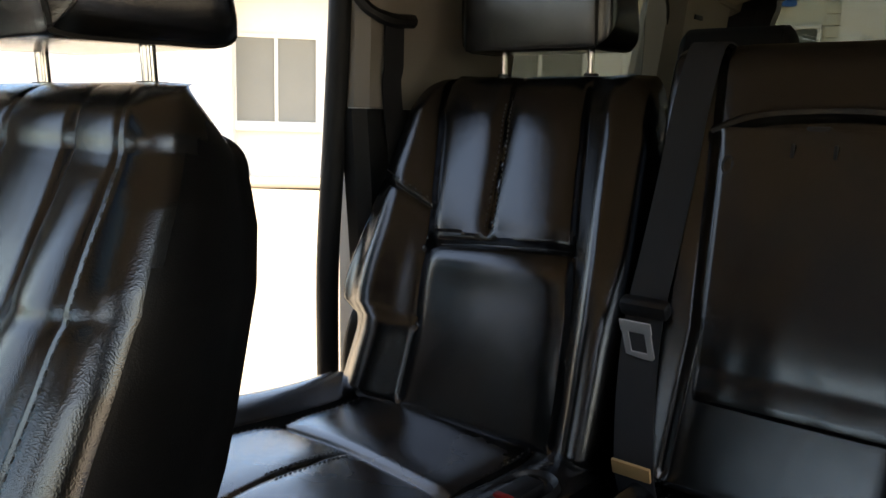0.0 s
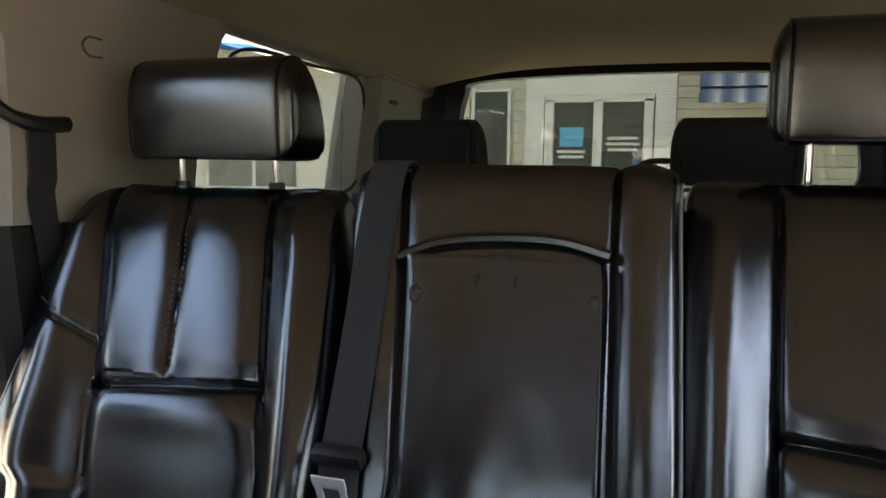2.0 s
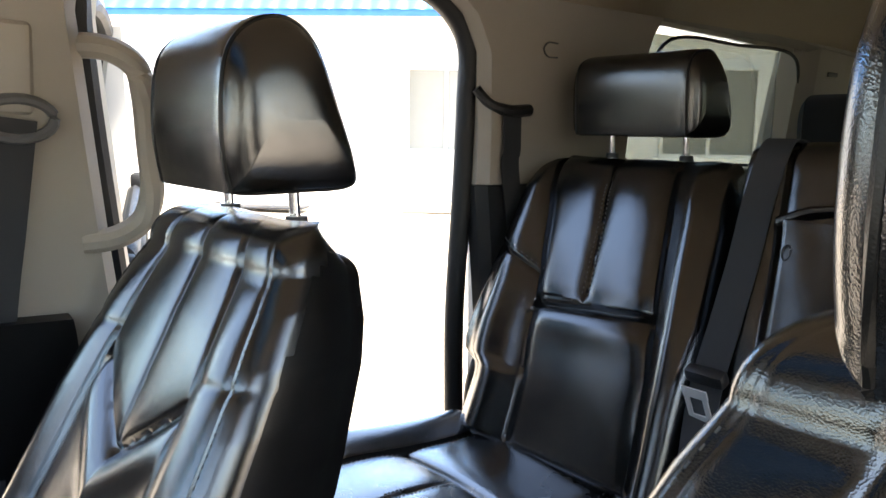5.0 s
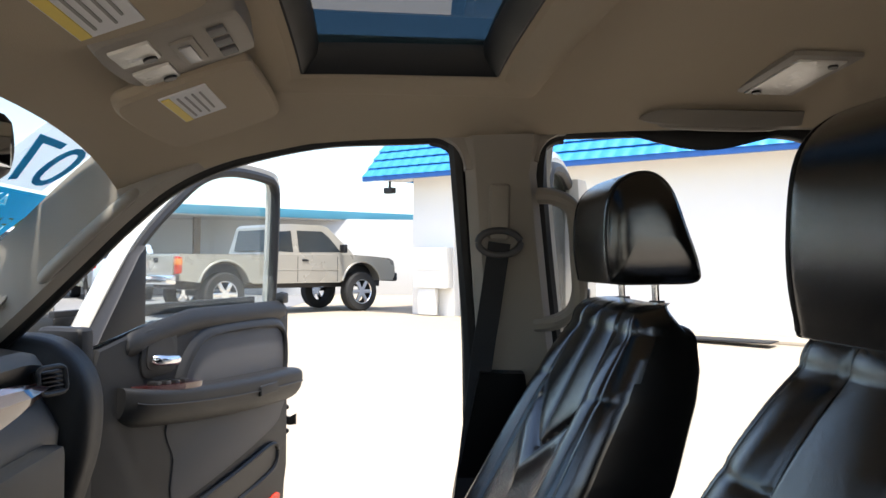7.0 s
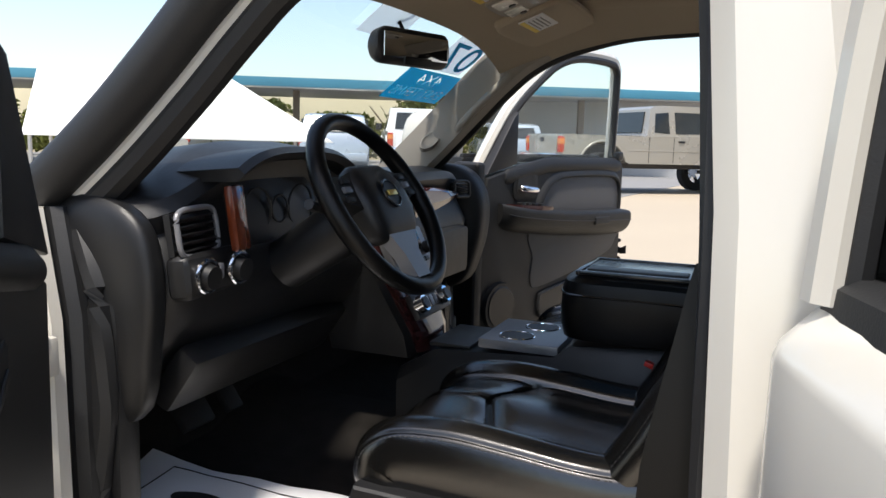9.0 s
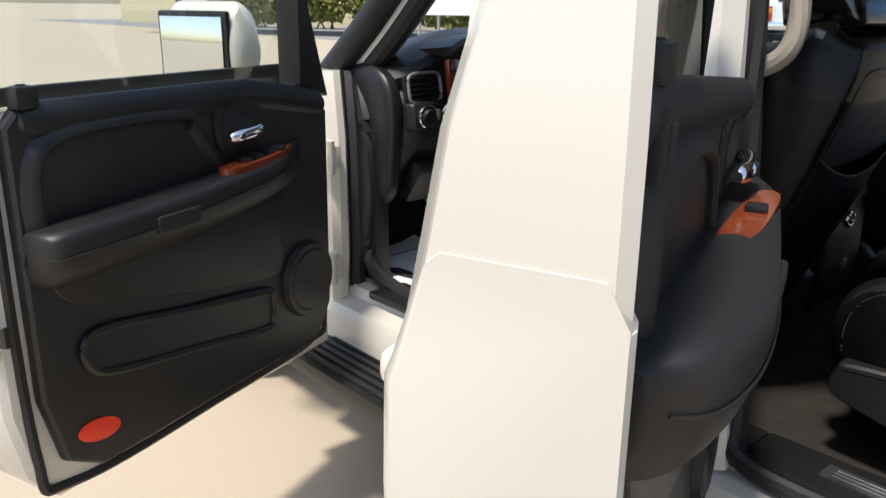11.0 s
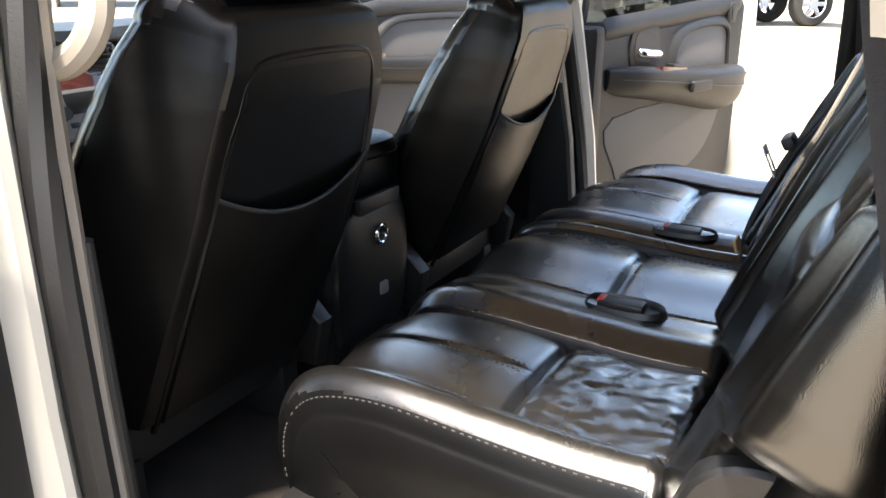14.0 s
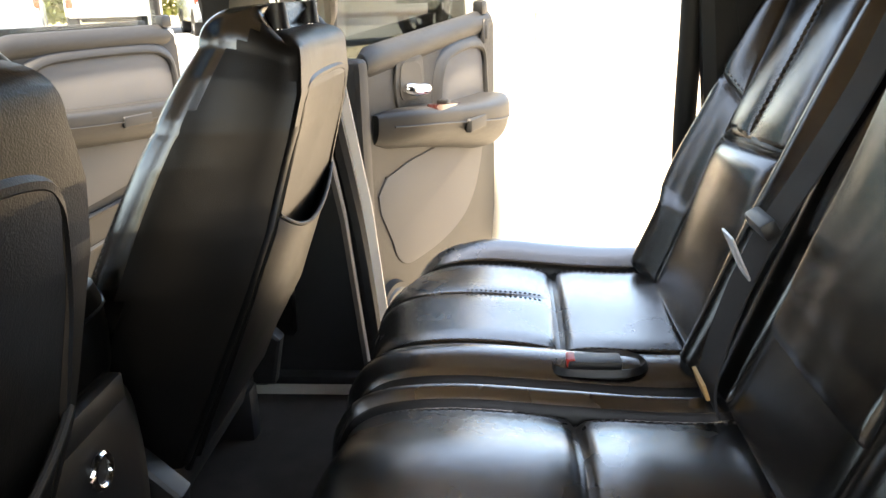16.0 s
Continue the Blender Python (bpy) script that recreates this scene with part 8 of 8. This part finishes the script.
def ceiling_things():
    for sx, lab in ((-1, "driver's beige sun visor with a warning label"), (1, "passenger's beige sun visor with a warning label")):
        v = thing("sun_visor", pose(sx * 0.33, 0.275, 1.715, -21, 0, 0), lab, "sun visor", "sun visors")
        bm = bmesh.new()
        o = [(p.x, p.y) for p in spline([(-0.20, -0.09, 0), (-0.21, 0.05, 0), (-0.16, 0.10, 0), (0.15, 0.10, 0), (0.20, 0.06, 0), (0.21, -0.08, 0), (0.15, -0.11, 0), (-0.12, -0.11, 0)], 44, closed=True)]
        loft(bm, [[(a * 0.97, b * 0.95, -0.012) for a, b in o], [(a, b, -0.006) for a, b in o], [(a, b, 0.006) for a, b in o], [(a * 0.97, b * 0.95, 0.012) for a, b in o]])
        part("panel", bm, HEADLINER, v)
        bm = bmesh.new()
        box(bm, (-sx * 0.09, 0.0, -0.0135), (0.17, 0.07, 0.003), 0.0)
        lb = part("label", bm, PAPER, v, "white warning label with yellow band", smooth=False)
        bm = bmesh.new()
        box(bm, (-sx * 0.09, 0.027, -0.016), (0.16, 0.012, 0.002), 0.0)
        part("label_band", bm, material("yellow_label", (0.8, 0.6, 0.1), 0.6), lb, smooth=False)
        for k in range(4):
            bm = bmesh.new()
            box(bm, (-sx * 0.09 - 0.006 * (k % 2), 0.012 - 0.011 * k, -0.016), (0.13 - 0.02 * (k % 2), 0.003, 0.002), 0.0)
            part("label_line", bm, PRINT, lb, smooth=False)
        bm = bmesh.new()
        tube(bm, [(-sx * 0.0 - 0.18, -0.085, 0.0), (0.2, -0.085, 0.0)], 0.008, 8)
        part("hinge_rod", bm, HEADLINER, v)
    o = thing("overhead_console", pose(0.03, 0.235, 1.752, -20, 0, 0), "beige overhead console with map lamps", "console")
    bm = bmesh.new()
    q = [(p.x, p.y) for p in spline([(-0.088, -0.062, 0), (-0.094, 0.0, 0), (-0.10, 0.085, 0), (-0.06, 0.105, 0), (0.06, 0.105, 0), (0.10, 0.085, 0), (0.094, 0.0, 0), (0.088, -0.062, 0), (0.06, -0.075, 0), (-0.06, -0.075, 0)], 60, closed=True)]
    loft(bm, [[(a * 1.15, b * 1.15, 0.05) for a, b in q], [(a * 1.02, b * 1.02, -0.006) for a, b in q], [(a * 0.98, b * 0.98, -0.018) for a, b in q], [(a * 0.9, b * 0.9, -0.021) for a, b in q]])
    part("housing", bm, PILLAR, o)
    for x in (-0.05, 0.05):
        bm = bmesh.new()
        box(bm, (x, 0.062, -0.0215), (0.065, 0.05, 0.008), 0.003)
        part("lamp_lens", bm, LENS, o, "clear map lamp lens")
        bm = bmesh.new()
        tube(bm, [(x + 0.02, 0.05, -0.024), (x + 0.02, 0.05, -0.029)], 0.009, 14)
        part("lamp_switch", bm, TRIM_BLACK, o)
    bm = bmesh.new()
    box(bm, (0.0, 0.005, -0.0215), (0.10, 0.032, 0.008), 0.004)
    bp_ = part("button_plate", bm, PILLAR, o)
    bm = bmesh.new()
    box(bm, (0.0, 0.005, -0.0262), (0.07, 0.016, 0.004), 0.0015)
    part("switch_bar", bm, SILVER, bp_, "pale switch bar")
    for x in (-0.045, 0.0, 0.045):
        bm = bmesh.new()
        box(bm, (x, -0.04, -0.0225), (0.028, 0.022, 0.006), 0.002)
        part("button", bm, TRIM_GREY, bp_)
    for x, y, z, lab in ((0.445, -0.81, 1.829, "rear"),):
        l = thing("dome_lamp", pose(x, y, z, 0, 4, 0), "cream ceiling lamp with a clear lens", "lamp")
        bm = bmesh.new()
        box(bm, (0, 0, 0.0), (0.25, 0.135, 0.016), 0.006)
        part("bezel", bm, PILLAR, l)
        bm = bmesh.new()
        box(bm, (0, 0, -0.0085), (0.21, 0.092, 0.006), 0.002)
        part("lens", bm, LENS, l, "clear ribbed lamp lens")
        for k in (-1, 1):
            bm = bmesh.new()
            tube(bm, [(k * 0.085, 0.03 * k, -0.010), (k * 0.085, 0.03 * k, -0.016)], 0.009, 12)
            part("clip", bm, TRIM_BLACK, l)
    m = thing("rear_view_mirror", pose(-0.005, 0.535, 1.612, 0, 0, -20), "black rear-view mirror on the windscreen", "mirror")
    bm = rounded([(-0.012, -0.038), (-0.014, 0.035), (0.0, 0.042), (0.028, 0.03), (0.036, -0.02), (0.02, -0.045)], -0.135, 0.135, 0.035, 16, count=30)
    part("housing", bm, TRIM_BLACK, m)
    bm = bmesh.new()
    box(bm, (0, -0.0155, 0.0), (0.235, 0.004, 0.062), 0.002)
    part("mirror_glass", bm, MIRROR, m, "mirror glass", smooth=False)
    bm = bmesh.new()
    box(bm, (0.0, -0.018, -0.036), (0.10, 0.012, 0.022), 0.006)
    part("button_bar", bm, TRIM_BLACK, m)
    bm = bmesh.new()
    tube(bm, [(0, 0.03, 0.01), (0.01, 0.10, 0.05)], 0.012, 10)
    part("stem", bm, TRIM_BLACK, m)
    bm = bmesh.new()
    tube(bm, spline([(0.0, 0.03, 0.04), (-0.03, 0.03, 0.085), (0.0, 0.02, 0.11), (0.05, 0.0, 0.11), (0.075, -0.03, 0.135)], 24), 0.005, 8)
    part("cable", bm, RUBBER, m, "black coiled mirror cable")


def windscreen_banner():
    """Price letters on the outside of the windscreen, read from the front."""
    def glass_y(z):
        return 1.195 - 1.25 * (z - 1.175)
    b = thing("windscreen_banner", pose(0, 0, 0), "teal and white price banner letters on the windscreen", "banner")

    def strip(name, x0, x1, z0, z1, mat, off, lab=""):
        bm = bmesh.new()
        loft(bm, [[(x0, glass_y(z) + off, z), (x1, glass_y(z) + off, z), (x1, glass_y(z) + off + 0.002, z), (x0, glass_y(z) + off + 0.002, z)] for z in (z0, z1)])
        bmesh.ops.recalc_face_normals(bm, faces=bm.faces[:])
        return part(name, bm, mat, b, lab, smooth=False)
    strip("number_backing", 0.40, 0.68, 1.60, 1.715, FROST, 0.004, "pale backing of the number")
    strip("vinyl_patch", -0.16, 0.06, 1.64, 1.72, FROST, 0.004, "pale vinyl patch behind the mirror")
    face = Matrix(((-1, 0, 0), (0, -0.781, -0.625), (0, 0.625, -0.781))).to_4x4()

    def lettering(body, size):
        """The flat outlines of a line of text, as a curve's splines."""
        cu = bpy.data.curves.new("letters", "FONT")
        cu.body = body
        cu.size = size
        cu.offset = size * 0.035
        ob = new("letters", cu)
        bpy.context.view_layer.update()
        lines = [[(p.handle_left.copy(), p.co.copy(), p.handle_right.copy()) for p in sp.bezier_points] for sp in ob.to_curve(bpy.context.evaluated_depsgraph_get()).splines]
        ob.to_curve_clear()
        bpy.data.objects.remove(ob)
        return lines

    def sheet(name, x, z, off, mat, texts, border, lab=""):
        """A flat vinyl sheet on the glass: texts of (body, x, y, size, width); with a border (width, height) they are cut out of it."""
        cu = bpy.data.curves.new(name, "CURVE")
        cu.dimensions = "2D"
        cu.fill_mode = "BOTH"
        cu.extrude = 0.0008
        for body, tx, ty, size, wide in texts:
            lines = lettering(body, size)
            xs = [q[1].x for ln in lines for q in ln]
            k = wide / (max(xs) - min(xs))
            for ln in lines:
                sp = cu.splines.new("BEZIER")
                sp.bezier_points.add(len(ln) - 1)
                sp.use_cyclic_u = True
                sp.resolution_u = 4
                for p, (hl, co, hr) in zip(sp.bezier_points, ln):
                    p.handle_left_type = p.handle_right_type = "FREE"
                    p.handle_left, p.co, p.handle_right = [Vector((tx + (q.x - min(xs)) * k, ty + q.y, 0)) for q in (hl, co, hr)]
        if border:
            sp = cu.splines.new("POLY")
            sp.points.add(3)
            sp.use_cyclic_u = True
            for p, (px, py) in zip(sp.points, ((0, 0), (border[0], 0), border, (0, border[1]))):
                p.co = (px, py, 0, 1)
        ob = new(name, cu)
        me = bpy.data.meshes.new_from_object(ob)
        bpy.data.objects.remove(ob)
        for v in me.vertices:
            v.co = Matrix.Translation((x, glass_y(z) + off, z)) @ face @ v.co
        me.materials.clear()
        me.materials.append(mat)
        ob = new(name, me)
        ob.parent = b
        return ob
    sheet("number", 0.675, 1.607, -0.001, TEAL, [("07", 0.0, 0.0, 0.165, 0.26)], None)
    sheet("teal_band", 0.75, 1.508, 0.004, TEAL, [("4X4", 0.14, 0.078, 0.068, 0.18), ("EASY TERMS", 0.03, 0.018, 0.062, 0.39)], (0.45, 0.138))


def floor_things():
    p = thing("floor_paper", pose(-0.645, 0.675, 0.58, 4, 0, 8), "white paper floor mat printed with two black shoe soles", "floor mat")
    bm = bmesh.new()
    rows = []
    for j in range(15):
        v = j / 14
        rows.append([(-0.20 + 0.40 * i / 12, -0.28 + 0.56 * v, 0.012 * noise.noise(Vector((i * 0.35, j * 0.3, 2))) + 0.06 * max(0, v - 0.7) + 0.015 * max(0, abs(i / 6 - 1) - 0.5)) for i in range(13)])
    loft(bm, rows, caps=False, closed=False)
    top = part("sheet", bm, PAPER, p)

    def zz(x, y):
        i, j = (x + 0.2) / 0.4 * 12, (y + 0.28) / 0.56 * 14
        return 0.012 * noise.noise(Vector((i * 0.35, j * 0.3, 2))) + 0.06 * max(0, j / 14 - 0.7) + 0.015 * max(0, abs(i / 6 - 1) - 0.5) + 0.002
    for sx in (-0.06, 0.06):
        pts = [(0.0, -0.115), (0.021, -0.10), (0.024, -0.065), (0.015, -0.02), (0.017, 0.01), (0.032, 0.06), (0.032, 0.105), (0.014, 0.135), (-0.012, 0.135), (-0.03, 0.10), (-0.03, 0.055), (-0.016, 0.01), (-0.014, -0.02), (-0.022, -0.065), (-0.02, -0.10)]
        bm = bmesh.new()
        o = spline([(sx + a, b, 0) for a, b in pts], 48, closed=True)
        mid = [bm.verts.new((sx, q, zz(sx, q) + 0.001)) for q in (-0.06, 0.06)]
        ring = [bm.verts.new((q.x, q.y, zz(q.x, q.y) + 0.001)) for q in o]
        bm.faces.new(ring)
        for v in mid:
            bm.verts.remove(v)
        part("sole_print", bm, INK, p, "black shoe sole print", smooth=False)
    bm = bmesh.new()
    loop = [(-0.165, -0.24), (0.165, -0.24), (0.165, 0.2), (-0.165, 0.2), (-0.165, -0.24)]
    fine = [(a[0] + (b[0] - a[0]) * k / 10, a[1] + (b[1] - a[1]) * k / 10) for a, b in zip(loop, loop[1:]) for k in range(10)]
    tube(bm, [(x, y, zz(x, y)) for x, y in fine + fine[:1]], 0.0015, 4, caps=False)
    part("border_line", bm, INK, p)
    for body, y, size in (("PLEASE DRIVE", -0.165, 0.034), ("CAREFULLY!", -0.20, 0.034)):
        cu = bpy.data.curves.new("letters", "FONT")
        cu.body = body
        cu.size = size
        cu.align_x = "CENTER"
        cu.extrude = 0.0004
        ob = new("letters", cu)
        me = bpy.data.meshes.new_from_object(ob)
        bpy.data.objects.remove(ob)
        for v in me.vertices:
            v.co = Vector((v.co.x, v.co.y + y, zz(v.co.x, v.co.y + y) + 0.001))
        me.materials.clear()
        me.materials.append(INK)
        o2 = new("letters", me)
        o2.parent = p
    bm = bmesh.new()
    for k in range(2):
        x0, x1, y = -0.12, -0.01 - 0.03 * k, 0.165 - 0.022 * k
        box(bm, ((x0 + x1) / 2, y, zz((x0 + x1) / 2, y)), (x1 - x0, 0.008, 0.002), 0.0)
    part("lettering_bars", bm, INK, p, smooth=False)
    for x, w, nm in ((-0.40, 0.11, "brake_pedal"), (-0.26, 0.06, "throttle_pedal")):
        q = thing(nm, pose(x, 0.93, 0.70, -35, 0, 0), "black ribbed rubber foot pedal", "pedal")
        bm = bmesh.new()
        box(bm, (0, 0, 0), (w, 0.02, 0.08), 0.006)
        part("pad", bm, RUBBER, q)
        bm = bmesh.new()
        tube(bm, [(0, 0.01, 0.02), (0, 0.10, 0.22)], 0.01, 8)
        part("arm", bm, STEEL, q)


# ---------------------------------------------------------------- everything in place
lot()
shell()
hood()
all_doors()
front_seat(0.43, 1, "black leather front passenger seat, reclined, with headrest")
front_seat(-0.478, -1, "black leather driver's seat with power switches on its side", 0.015, 0.02, 0.018)
rear_single = thing("bench_seat", pose(0, 0, 0), "single black leather second-row seat beside the open passenger door", "seat", "second-row seats")
rear_double = thing("bench_seat", pose(0, 0, 0), "wide black leather second-row bench seat with a folding armrest", "seat", "second-row seats")
rear_back(1, rear_single)
rear_back(-1, rear_double)
rear_middle(rear_double)
middle_belt()
second_cushions(rear_single, rear_double)
third_row()
pillar_belt(1, (0.750, -1.235, 1.545), (0.768, -1.255, 1.38), (0.79, -1.36, 0.95), "black seat belt hanging from the rear pillar")
pillar_belt(-1, (-0.750, -1.235, 1.545), (-0.768, -1.255, 1.38), (-0.79, -1.36, 0.95), "black seat belt hanging from the rear pillar")
pillar_belt(1, (0.742, -0.29, 1.505), (0.765, -0.25, 1.2), (0.80, -0.20, 0.72), "black front seat belt on the centre pillar")
pillar_belt(-1, (-0.742, -0.335, 1.505), (-0.765, -0.29, 1.2), (-0.80, -0.20, 0.72), "black front seat belt on the centre pillar")
dashboard()
steering_wheel()
console()
ceiling_things()
windscreen_banner()
floor_things()
